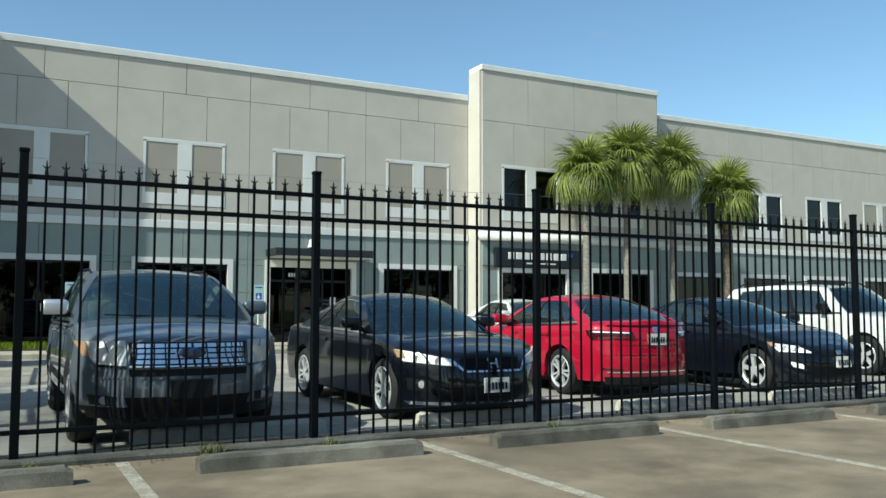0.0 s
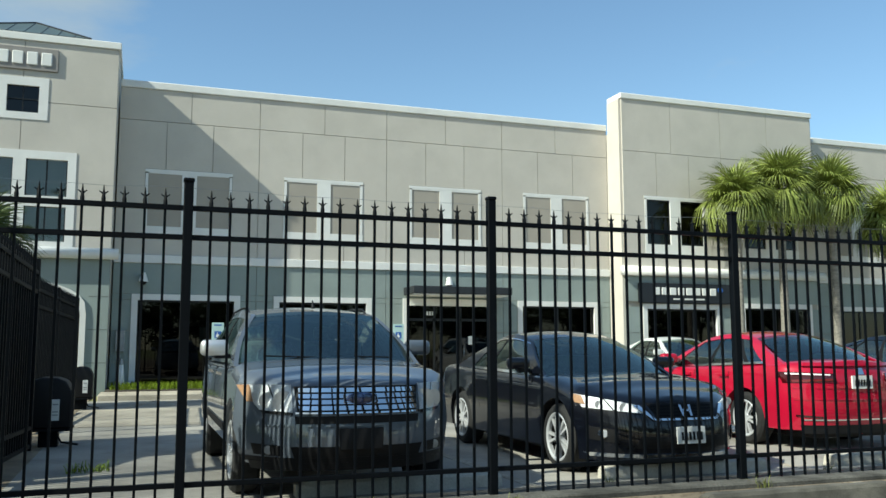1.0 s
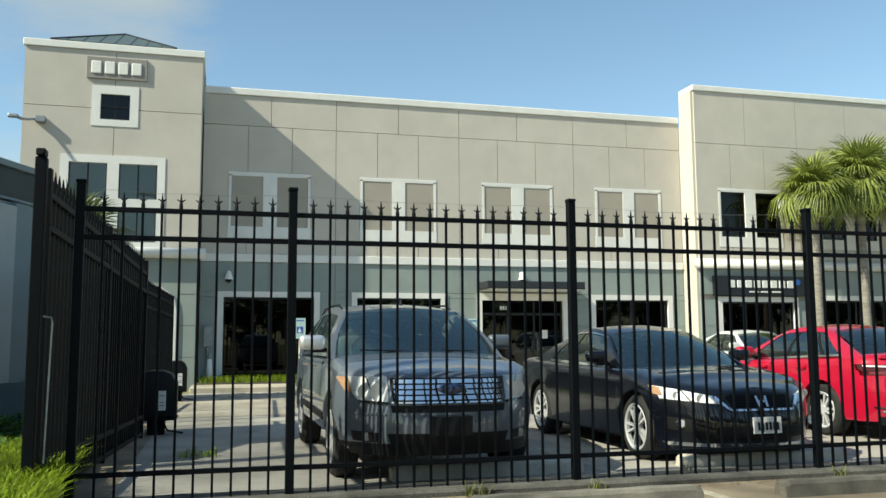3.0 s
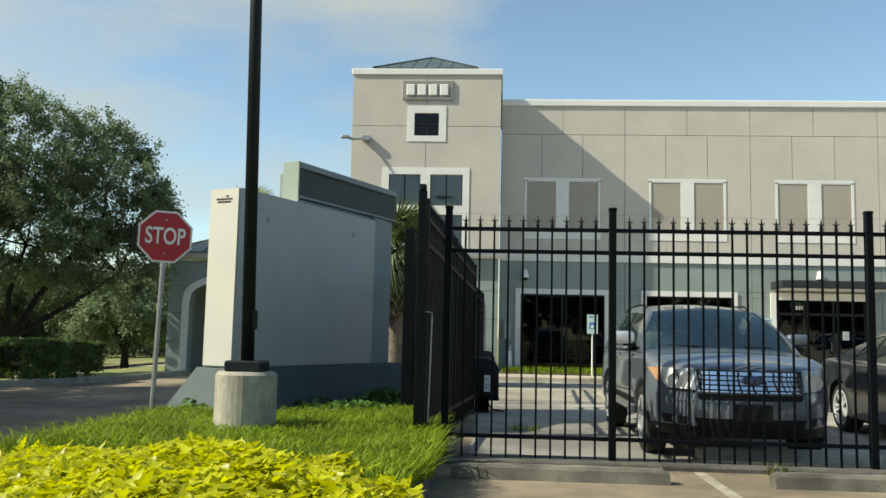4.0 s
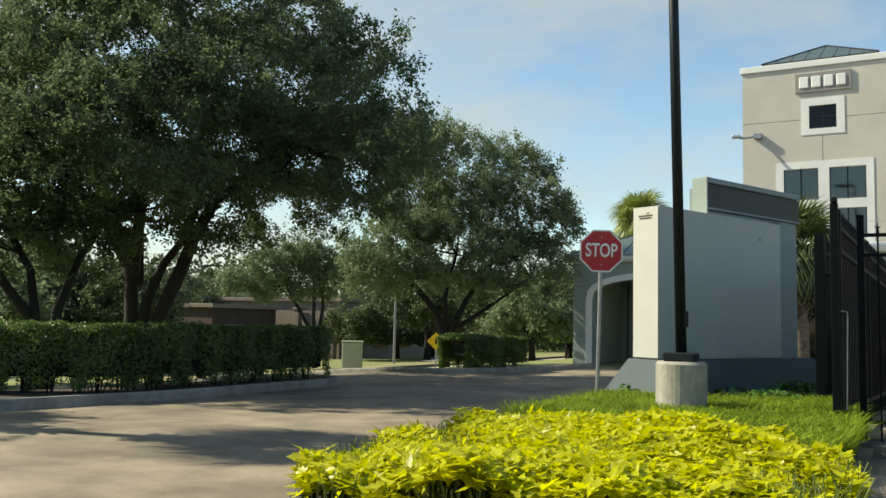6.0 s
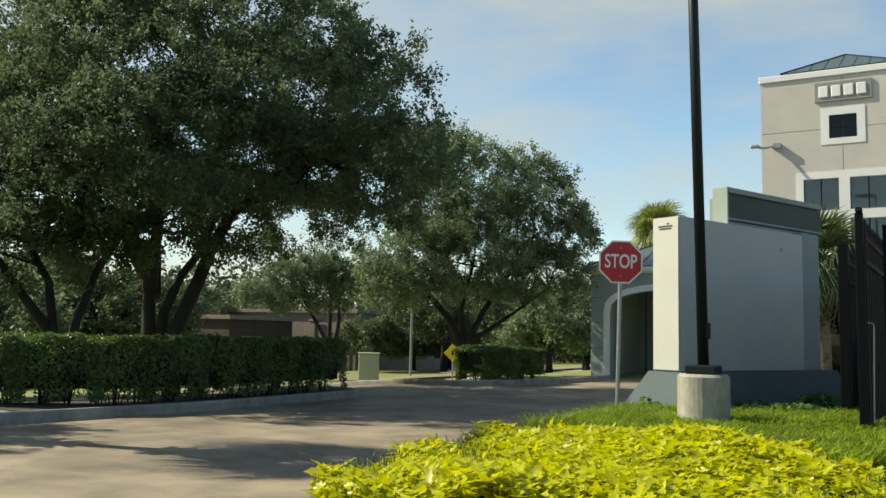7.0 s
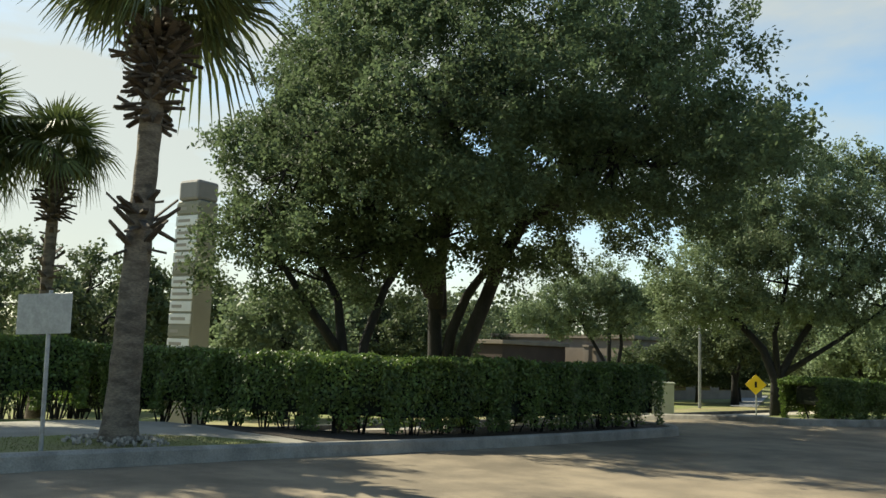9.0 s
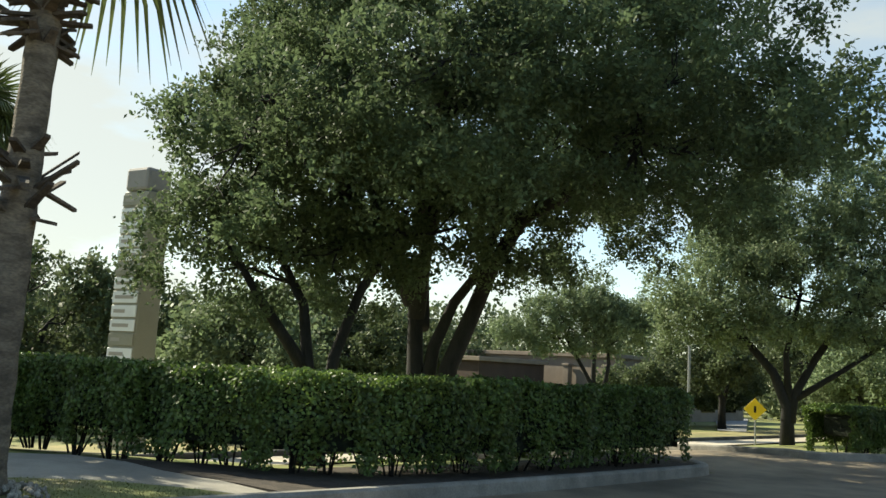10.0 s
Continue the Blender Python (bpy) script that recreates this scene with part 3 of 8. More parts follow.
for a, c in ((bx0, 15.88), (19.02, 19.88), (23.02, bx1)):
    for z0, z1 in ((0, 0.86), (0.86, 1.74), (1.74, 2.62)):
        wall_panel(bay, a, c, z0, z1, Y_BAY, STUCCO_GREY)
for a, c in ((bx0, 19.28), (19.28, bx1)):
    wall_panel(bay, a, c, 2.79, 3.66, Y_BAY, STUCCO_GREY)
for x, name in ((bx0, "side_west"), (bx1, "side_east")):
    s = 1 if x == bx0 else -1
    lo, hi = sorted((x - s * 0.075, x + s * 0.10))
    part(name, cube(lo, hi, Y_BAY + 0.07, Y_WING + 0.25, 0, 8.70), STUCCO, bay)
    part("parapet_end", cube(lo, hi, Y_BAY + 0.07, Y_WING - 0.06, 8.702, btop - 0.20), STUCCO, bay)
part("coping", cube(bx0 - 0.05, bx1 + 0.05, Y_BAY - 0.05, Y_WING - 0.02, btop - 0.20, btop, 0.02), WHITE, bay, "pale coping")
part("parapet_back", cube(bx0 + 0.3, bx1 - 0.3, Y_WING - 0.2, Y_WING - 0.07, 8.4, btop - 0.205), STUCCO, bay)
bm = bmesh.new()
rod(bm, (bx0 - 0.15, Y_BAY - 0.08, 3.82), (bx1 + 0.2, Y_BAY - 0.08, 3.82), 0.165, n=20)
part("string_course", bm, WHITE, bay, "rounded white string course", True)
upper_window("window_bay", 16.06, Y_BAY, True, "paired upper windows with dark glass in a white surround")
upper_window("window_bay", 20.07, Y_BAY, True, "paired upper windows with dark glass in a white surround")
window_unit("window_lower", 20.05, 22.85, 0.18, 2.62, Y_BAY, 0.17, PANE_BLACK, "wide dark ground-floor window in a white surround", mull=(21.45,))
window_unit("door_2", 16.05, 18.85, 0.1, 2.55, Y_BAY, 0.17, PANE_BLACK, "dark glazed shop door under the black sign", mull=(17.0, 17.95))
fascia = tagged(part("fascia_sign", cube(15.70, 19.35, Y_BAY - 0.16, Y_BAY - 0.003, 2.74, 3.42, 0.02), SIGN_BLACK), "black fascia sign with a pale logo", "sign")
bm = bmesh.new()
for k in range(8):
    x = 16.22 + k * 0.325
    box(bm, x, x + 0.245, Y_BAY - 0.185, Y_BAY - 0.155, 3.02, 3.27, 0.012)
part("logo_shape", bm, SIGN_WHITE, fascia, "row of white logo shapes")
bm = bmesh.new()
rod(bm, (18.92, Y_BAY - 0.185, 3.22), (18.92, Y_BAY - 0.155, 3.22), 0.10, n=16)
part("logo_disc", bm, BLUE_SIGN, fascia, "blue logo ring")
bm = bmesh.new()
for k in range(3):
    box(bm, 17.0 + 0.45 * k, 17.36 + 0.45 * k, Y_BAY - 0.175, Y_BAY - 0.155, 2.86, 2.91)
part("small_bars", bm, SIGN_WHITE, fascia)

# corner tower with an arched base
tx0, tx1, ttop = -5.65, -0.92, 9.66


def arch_front(x0, x1, z0, z1, y0, y1, ax0, ax1, spring, rise, n=14):
    """A wall with one low-arched opening to the ground."""
    mid, half = (ax0 + ax1) / 2, (ax1 - ax0) / 2
    curve = [(mid - half * math.cos(math.pi * i / n), spring + rise * math.sin(math.pi * i / n) ** 0.7) for i in range(n + 1)]
    outline = [(x0, z0), (ax0, z0)] + curve + [(ax1, z0), (x1, z0), (x1, z1), (x0, z1)]
    bm = bmesh.new()
    a = [bm.verts.new((x, y0, z)) for x, z in outline]
    b = [bm.verts.new((x, y1, z)) for x, z in outline]
    m = len(outline)
    ca, cb = a[2:n + 3], b[2:n + 3]
    # left pier, right pier, and the field above the arch, as strips
    top = [(x, z1) for x, _ in curve]
    ta = [bm.verts.new((x, y0, z)) for x, z in top]
    tb = [bm.verts.new((x, y1, z)) for x, z in top]
    for c, t in ((ca, ta), (cb, tb)):
        for i in range(n):
            bm.faces.new((c[i], c[i + 1], t[i + 1], t[i]))
    for vs, t, c in ((a, ta, ca), (b, tb, cb)):
        bm.faces.new((vs[0], vs[1], c[0], t[0], vs[-1]))
        bm.faces.new((vs[n + 3], vs[n + 4], vs[n + 5], t[-1], c[-1]))
    for i in range(m):
        if outline[i][1] == z1 and outline[(i + 1) % m][1] == z1:
            continue
        bm.faces.new((a[i], a[(i + 1) % m], b[(i + 1) % m], b[i]))
    bm.faces.new((a[-1], ta[0], tb[0], b[-1]))
    for i in range(n):
        bm.faces.new((ta[i], ta[i + 1], tb[i + 1], tb[i]))
    bm.faces.new((ta[-1], a[-2], b[-2], tb[-1]))
    bmesh.ops.recalc_face_normals(bm, faces=bm.faces)
    return bm


def arch_trim(ax0, ax1, z0, spring, rise, y0, y1, w, n=14):
    mid, half = (ax0 + ax1) / 2, (ax1 - ax0) / 2
    ins = [(ax0, z0)] + [(mid - half * math.cos(math.pi * i / n), spring + rise * math.sin(math.pi * i / n) ** 0.7) for i in range(n + 1)] + [(ax1, z0)]
    out = [(ax0 - w, z0)] + [(mid - (half + w) * math.cos(math.pi * i / n), spring + (rise + w) * math.sin(math.pi * i / n) ** 0.7) for i in range(n + 1)] + [(ax1 + w, z0)]
    bm = bmesh.new()
    v = [[bm.verts.new((x, y, z)) for x, z in pts] for y in (y0, y1) for pts in (ins, out)]
    for i in range(len(ins) - 1):
        bm.faces.new((v[0][i], v[0][i + 1], v[1][i + 1], v[1][i]))
        bm.faces.new((v[2][i], v[3][i], v[3][i + 1], v[2][i + 1]))
        bm.faces.new((v[0][i], v[2][i], v[2][i + 1], v[0][i + 1]))
        bm.faces.new((v[1][i], v[1][i + 1], v[3][i + 1], v[3][i]))
    bmesh.ops.recalc_face_normals(bm, faces=bm.faces)
    return bm


TWH = [(-4.45, -2.07, 4.05, 6.26), (-3.67, -2.87, 7.49, 8.22)]
tower = tagged(part("wall_tower", holed_wall(tx0 + 0.03, tx1 - 0.03, 3.6, ttop - 0.1, Y_TOWER + 0.06, Y_TOWER + 0.32, TWH), WALL_BACK), "beige stucco corner tower with white coping", "wall", kind="structure")
TOWER_LIGHTS = [(-3.89, -2.65, 7.30, 8.45), (-4.64, -1.88, 3.9, 6.47)]
for a, c in ((tx0, -3.28), (-3.28, tx1)):
    for z0, z1 in ((3.9, 7.80), (7.80, ttop - 0.20)):
        wall_panel(tower, a, c, z0, z1, Y_TOWER, STUCCO, 0.008, TOWER_LIGHTS)
part("side_west", cube(tx0, tx0 + 0.1, Y_TOWER + 0.07, 33, 3.6, ttop - 0.20), STUCCO, tower)
part("side_east", cube(tx1 - 0.1, tx1, Y_TOWER + 0.07, 33, 0, ttop - 0.20), STUCCO, tower)
part("back", cube(tx0 + 0.1, tx1 - 0.1, 32.9, 33, 3.6, ttop - 0.20), STUCCO, tower)
bm = bmesh.new()
box(bm, tx0 - 0.05, tx1 + 0.05, Y_TOWER - 0.05, Y_TOWER + 0.35, ttop - 0.20, ttop, 0.015)
box(bm, tx0 - 0.05, tx0 + 0.3, Y_TOWER + 0.36, 33, ttop - 0.20, ttop, 0.015)
box(bm, tx1 - 0.3, tx1 + 0.05, Y_TOWER + 0.36, 33, ttop - 0.20, ttop, 0.015)
part("coping", bm, WHITE, tower, "weathered white coping")
win = thing("window_tower", (-3.26, Y_TOWER, 4.0), "tall four-light tower window in a white frame", "window", kind="structure")
bm = bmesh.new()
for a, b in ((-4.64, -4.42), (-3.42, -3.11), (-2.09, -1.88)):
    box(bm, a, b, Y_TOWER - 0.018, Y_TOWER + 0.1, 3.92, 6.47)
for a, b in ((-4.42, -3.42), (-3.11, -2.09)):
    for z0, z1 in ((6.25, 6.47), (4.98, 5.26), (3.92, 4.05)):
        box(bm, a, b, Y_TOWER - 0.018, Y_TOWER + 0.1, z0, z1)
part("window_frame", bm, WHITE, win, "white painted frame")
for a, b in ((-4.42, -3.42), (-3.11, -2.09)):
    for z0, z1 in ((5.26, 6.25), (4.05, 4.98)):
        part("pane", cube(a + 0.02, b - 0.02, Y_TOWER + 0.07, Y_TOWER + 0.08, z0 + 0.02, z1 - 0.02), PANE_GREY, win, "grey glazed pane")
        bm = bmesh.new()
        box(bm, (a + b) / 2 - 0.02, (a + b) / 2 + 0.02, Y_TOWER + 0.05, Y_TOWER + 0.09, z0, z1)
        box(bm, a, a + 0.03, Y_TOWER + 0.05, Y_TOWER + 0.09, z0, z1)
        box(bm, b - 0.03, b, Y_TOWER + 0.05, Y_TOWER + 0.09, z0, z1)
        part("glazing_bar", bm, FRAME_DARK, win)
        # grey sheet added close behind the glass to make the pane paler
        part("pane_backing", cube(a, b, Y_TOWER + 0.10, Y_TOWER + 0.11, z0, z1), PANE_BACKING, win, "plain grey sheet added to lighten the pane")
win = thing("window_small", (-3.27, Y_TOWER, 7.30), "small square dark window in a white frame", "window", kind="structure")
bm = bmesh.new()
box(bm, -3.89, -3.66, Y_TOWER - 0.018, Y_TOWER + 0.1, 7.30, 8.45)
box(bm, -2.88, -2.65, Y_TOWER - 0.018, Y_TOWER + 0.1, 7.30, 8.45)
box(bm, -3.66, -2.88, Y_TOWER - 0.018, Y_TOWER + 0.1, 8.22, 8.45)
box(bm, -3.66, -2.88, Y_TOWER - 0.018, Y_TOWER + 0.1, 7.30, 7.49)
part("window_frame", bm, WHITE, win, "white painted frame")
part("pane", cube(-3.66, -2.88, Y_TOWER + 0.07, Y_TOWER + 0.08, 7.49, 8.22), PANE_BLACK, win, "black pane")
bm = bmesh.new()
box(bm, -3.285, -3.255, Y_TOWER + 0.05, Y_TOWER + 0.068, 7.49, 8.22)
box(bm, -3.66, -2.88, Y_TOWER + 0.03, Y_TOWER + 0.05, 7.84, 7.87)
part("glazing_bar", bm, FRAME_DARK, win)
board = tagged(part("number_board", cube(-4.06, -2.44, Y_TOWER - 0.055, Y_TOWER - 0.003, 8.64, 9.27, 0.015), SIGN_GREY), "taupe board with raised white number shapes", "sign")
for k in range(4):
    x = -3.93 + k * 0.355
    part("number_bar", cube(x, x + 0.27, Y_TOWER - 0.085, Y_TOWER - 0.05, 8.78, 9.14, 0.02), WHITE, board, "white raised bar")

# hipped metal roof behind the tower's parapet
apex, ez = Vector((-3.33, 28.2, 10.83)), 9.85
corners = [(-5.1, 26.25, ez), (-1.7, 26.25, ez), (-1.7, 30.2, ez), (-5.1, 30.2, ez)]
bm = bmesh.new()
cv = [bm.verts.new(c) for c in corners] + [bm.verts.new(apex)]
for i in range(4):
    bm.faces.new((cv[i], cv[(i + 1) % 4], cv[4]))
bm.faces.new(cv[3::-1])
roof = tagged(part("tower_roof", bm, ROOF_GREEN), "green standing-seam hipped metal roof on the tower", "roof", kind="structure")
for i in range(4):
    a, b = Vector(corners[i]), Vector(corners[(i + 1) % 4])
    bm = bmesh.new()
    rod(bm, a, apex, 0.035, n=6)
    part("ridge_seam", bm, FRAME_DARK, roof)
    for k in range(1, 8):
        f = k / 8
        s = a.lerp(b, f)
        e = s.lerp(apex if f == 0.5 else (a.lerp(apex, 2 * f) if f < 0.5 else b.lerp(apex, 2 * (1 - f))), 1.0)
        bm = bmesh.new()
        rod(bm, s, e, 0.016, n=4)
        part("seam", bm, FRAME_DARK, roof)
part("roof_curb", cube(-5.0, -1.8, 26.35, 30.05, 9.0, ez - 0.005), ROOF_GREEN, roof)

# arched ground floor of the tower and the entrance portico beside it
base = tagged(part("wall_tower_base", arch_front(tx0, tx1, -0.2, 3.62, Y_TOWER, Y_TOWER + 0.35, -5.05, -1.62, 2.15, 0.75), STUCCO_GREY), "grey-green stucco tower base with an arched opening", "wall", kind="structure")
part("arch_trim", arch_trim(-5.05, -1.62, -0.1, 2.15, 0.75, Y_TOWER - 0.05, Y_TOWER - 0.002, 0.15), WHITE, base, "white arch trim")
for z in (0.86, 1.74, 2.62):
    part("joint_groove", cube(-1.42, tx1 - 0.002, Y_TOWER - 0.004, Y_TOWER + 0.01, z - 0.012, z + 0.012), WALL_BACK_GREY, base)
bm = bmesh.new()
rod(bm, (tx0 - 0.1, Y_TOWER - 0.1, 3.76), (tx1 + 0.2, Y_TOWER - 0.1, 3.76), 0.15, n=20)
part("string_course", bm, WHITE, base, "rounded white string course", True)
Y_PORT = 26.35
port = tagged(part("wall_portico", arch_front(-11.55, tx0, -0.3, 3.45, Y_PORT, Y_PORT + 0.4, -10.85, -6.6, 2.1, 0.78), STUCCO_GREY), "grey-green stucco portico with a white-trimmed arch", "wall", kind="structure")
part("arch_trim", arch_trim(-10.85, -6.6, -0.3, 2.1, 0.78, Y_PORT - 0.06, Y_PORT - 0.002, 0.22), WHITE, port, "white arch trim")
for z in (0.86, 1.74, 2.62):
    part("joint_groove", cube(-11.548, -11.08, Y_PORT - 0.004, Y_PORT + 0.01, z - 0.012, z + 0.012), WALL_BACK_GREY, port)
bm = bmesh.new()
rod(bm, (-11.85, Y_PORT - 0.08, 3.6), (tx0 - 0.1, Y_PORT - 0.08, 3.6), 0.15, n=20)
part("string_course", bm, WHITE, port, "rounded white string course", True)
for x in (-11.55,):
    # closed wall added on the west to keep sun out of the portico
    part("side_wall", cube(x, x + 0.3, Y_PORT + 0.41, 31.19, -0.3, 3.29), STUCCO_GREY, port)
    part("rear_pier", cube(x, x + 0.5, 31.2, 32.2, -0.3, 3.45), STUCCO_GREY, port)
    part("rear_column", cube(-10.98, -10.2, 31.2, 31.8, -0.3, 3.29), STUCCO_GREY, port)
part("portico_ceiling", cube(-11.5, tx0, Y_PORT + 0.41, 33, 3.3, 3.45), WHITE, port)
part("rear_wall", cube(-8.6, tx1, 30.0, 30.2, -0.3, 3.4), STUCCO_GREY, port)
part("rear_glass", cube(-8.3, -1.3, 29.95, 29.99, 0.0, 2.9), PANE_BLACK, port, "dark lobby glass")
bm = bmesh.new()
cr = [(-11.75, 26.1, 3.72), (-5.7, 26.1, 3.72), (-5.7, 33, 3.72), (-11.75, 33, 3.72)]
ap = [(-9.2, 29.4, 5.0), (-5.7, 29.4, 5.0)]
v = [bm.verts.new(c) for c in cr + ap]
for f in ((0, 1, 5, 4), (1, 2, 5), (2, 3, 4, 5), (3, 0, 4), (3, 2, 1, 0)):
    bm.faces.new([v[i] for i in f])
proof = tagged(part("portico_roof", bm, ROOF_GREEN), "green standing-seam hipped metal roof on the portico", "roof", kind="structure")
for a, b in ((0, 4), (3, 4)):
    bm = bmesh.new()
    rod(bm, (cr + ap)[a], (cr + ap)[b], 0.03, n=6)
    part("ridge_seam", bm, FRAME_DARK, proof)
for k in range(1, 9):
    x = -11.75 + k * 0.68
    f = min(1.0, (x + 11.75) / 2.55)
    bm = bmesh.new()
    rod(bm, (x, 26.1, 3.73), (x, 26.1 + 3.3 * f, 3.73 + 1.28 * f), 0.018, n=4)
    part("seam", bm, FRAME_DARK, proof)

# rooms behind the glass, their darkness put into the colour, roof and back, so that the block is closed
rooms = tagged(part("building_core", cube(BAY0, 56.3, 29.6, 29.9, -0.3, 8.8), ROOM_BLACK), "near-black interior wall standing in for unlit rooms", "wall", kind="structure")
tagged(part("floor_inside", cube(BAY0, 56.3, Y_WING + 0.33, 29.59, -0.2, 0.09), ROOM_BLACK), "interior floor coloured near black to look unlit", "floor", kind="structure")
tagged(part("floor_upper", cube(BAY0, 56.3, Y_WING + 0.33, 29.59, 3.6, 3.9), ROOM_BLACK), "upper floor slab coloured near black to look unlit", "floor", kind="structure")
tagged(part("roof_deck", cube(BAY0, 56.3, Y_WING + 0.33, 45, 8.3, 8.5), ROOM_BLACK), "flat roof deck behind the parapet", "roof", kind="structure")
tagged(part("wall_rear", cube(BAY0, 56.3, 44.8, 45, -0.3, 8.29), STUCCO), "plain rear wall of the office block", "wall", kind="structure")
tagged(part("wall_east", cube(56.3, 56.5, Y_WING + 0.1, 45, -0.3, 8.9), STUCCO), "plain end wall of the office block", "wall", kind="structure")
tagged(part("tower_room", cube(tx0 + 0.12, tx1 - 0.12, 28.6, 28.7, 3.6, 9.2), ROOM_BLACK), "near-black sheet standing in for the unlit tower room", "wall", kind="structure")

# ---- fence, gate and lot fittings ----
Y_FENCE = 7.72
tagged(part("fence_strip", cube(-1.5, 45, Y_FENCE - 0.22, Y_FENCE + 0.24, -0.1, 0.05, 0.015), KERB_DARK), "low weathered concrete strip under the fence", "kerb", kind="structure")


def picket_mesh(half=0.0095):
    """A square steel picket with a small spear and cross finial."""
    bm = bmesh.new()
    box(bm, -half, half, -half, half, 0.0, 2.24)
    rod(bm, (0, 0, 2.24), (0, 0, 2.27), 0.017, 0.017, 6)
    rod(bm, (0, 0, 2.27), (0, 0, 2.36), 0.015, 0.003, 6)
    rod(bm, (-0.031, 0, 2.315), (0, 0, 2.29), 0.004, 0.008, 5)
    rod(bm, (0.031, 0, 2.315), (0, 0, 2.29), 0.004, 0.008, 5)
    me = bpy.data.meshes.new("picket")
    bm.to_mesh(me)
    bm.free()
    me.materials.append(BLACK_STEEL)
    return me


PICKET = picket_mesh()
GATE_PICKET = picket_mesh(0.0125)
POST_X = [-1.42, 0.19, 2.63, 5.07, 7.57, 10.14, 12.62, 15.1, 17.6, 20.1, 22.6, 25.1, 27.6, 30.1]


def fence_run():
    f = thing("fence", (POST_X[0], Y_FENCE, 0.0), "black steel picket fence with spear finials", "fence")
    for x in POST_X:
        bm = cube(x - 0.034, x + 0.034, Y_FENCE - 0.034, Y_FENCE + 0.034, 0.0, 2.46, 0.004)
        box(bm, x - 0.04, x + 0.04, Y_FENCE - 0.04, Y_FENCE + 0.04, 2.46, 2.49, 0.008)
        part("post", bm, BLACK_STEEL, f)
    for a, b in zip(POST_X, POST_X[1:]):
        for z in (0.25, 2.045, 2.265):
            part("rail", cube(a + 0.035, b - 0.035, Y_FENCE - 0.02, Y_FENCE + 0.02, z - 0.019, z + 0.019, 0.003), BLACK_STEEL, f)
        n = max(2, round((b - a) / 0.1405) - 1)
        for k in range(n):
            o = new("picket", PICKET)
            o.parent = f
            o.matrix_parent_inverse = f.matrix_basis.inverted()
            o.location = (a + (b - a) * (k + 1.15 - 0.3 * k / n) / (n + 1), Y_FENCE - 0.002, 0.045)
        bm = bmesh.new()
        tube(bm, [(a + (b - a) * q / 6, Y_FENCE + 0.02, 2.425 - 0.02 * math.sin(math.pi * q / 6) + (0.006 if q % 2 else -0.004)) for q in range(7)], [0.0015] * 7, 4)
        part("wire", bm, GALV, f, "thin bright wire strung along the finials")
    return f


fence_run()


def gate_leaf(name, a, b, label, h=2.42, h_end=None):
    """A steel picket gate leaf between two plan points; its top may fall towards the far end."""
    a, b = Vector((*a, 0)), Vector((*b, 0))
    L = (b - a).length
    m = Matrix.Translation(a) @ Matrix.Rotation(math.atan2(b.y - a.y, b.x - a.x), 4, "Z")
    g = new(name)
    g.matrix_basis = m
    tagged(g, label, "gate")
    k_end = (h_end or h) / h
    fall = lambda x: 1 + (k_end - 1) * max(0.0, min(1.0, x / L))
    bits = [("stile", cube(x - 0.03, x + 0.03, -0.03, 0.03, 0.06, h + 0.02, 0.004)) for x in (0.03, L - 0.03, L / 2)]
    bits += [("rail", cube(0.06, L - 0.06, -0.025, 0.025, z - 0.025, z + 0.025, 0.004)) for z in (0.12, 0.35, h - 0.42, h - 0.17)]
    for nm, bm in bits:
        for v in bm.verts:
            v.co.z *= fall(v.co.x)
        bm.transform(m)
        part(nm, bm, BLACK_STEEL, g)
    n = int((L - 0.12) / 0.12)
    for k in range(n):
        x = 0.1 + k * 0.12
        o = new("picket", GATE_PICKET)
        o.parent = g
        o.matrix_basis = Matrix.Translation((x, -0.004, 0.10)) @ Matrix.Diagonal((1, 1, (h * fall(x) - 0.06) / 2.36, 1))
    return g


gate_leaf("gate_leaf", (-1.64, 7.56), (-1.28, 12.3), "black steel picket gate leaf standing open beside the lot", 2.52, 2.27)
gate_leaf("gate_leaf", (-1.98, 9.80), (-1.66, 14.2), "black steel picket gate leaf folded back by the planting bed", 2.44, 2.25)
gate_leaf("gate_leaf", (-1.62, 14.9), (-1.27, 19.3), "farther black steel picket gate leaf", 2.3, 2.2)
gp = thing("gate_post", (-1.66, 7.46, 0), "tall black steel gate post with a small camera on top", "gate post")
part("post", cube(-1.705, -1.625, 7.44, 7.52, 0.0, 2.60, 0.006), BLACK_STEEL, gp)
bm = cube(-1.70, -1.63, 7.42, 7.52, 2.605, 2.66, 0.01)
rod(bm, (-1.665, 7.40, 2.63), (-1.665, 7.45, 2.63), 0.022, n=10)
part("camera_head", bm, CAR_PLASTIC, gp)
gp = thing("gate_post", (-2.03, 9.68, 0), "black steel gate stop post", "gate post")
part("post", cube(-2.07, -1.95, 9.62, 9.74, 0.0, 2.5, 0.006), BLACK_STEEL, gp)
bm = bmesh.new()
tube(bm, [(-1.57, 7.50, 0.38), (-1.55, 7.50, 1.38), (-1.555, 7.49, 1.42), (-1.61, 7.48, 1.43)], [0.0075] * 4, 6)
tagged(part("drop_rod", bm, GALV), "bent galvanised drop rod hanging on the gate", "drop rod")


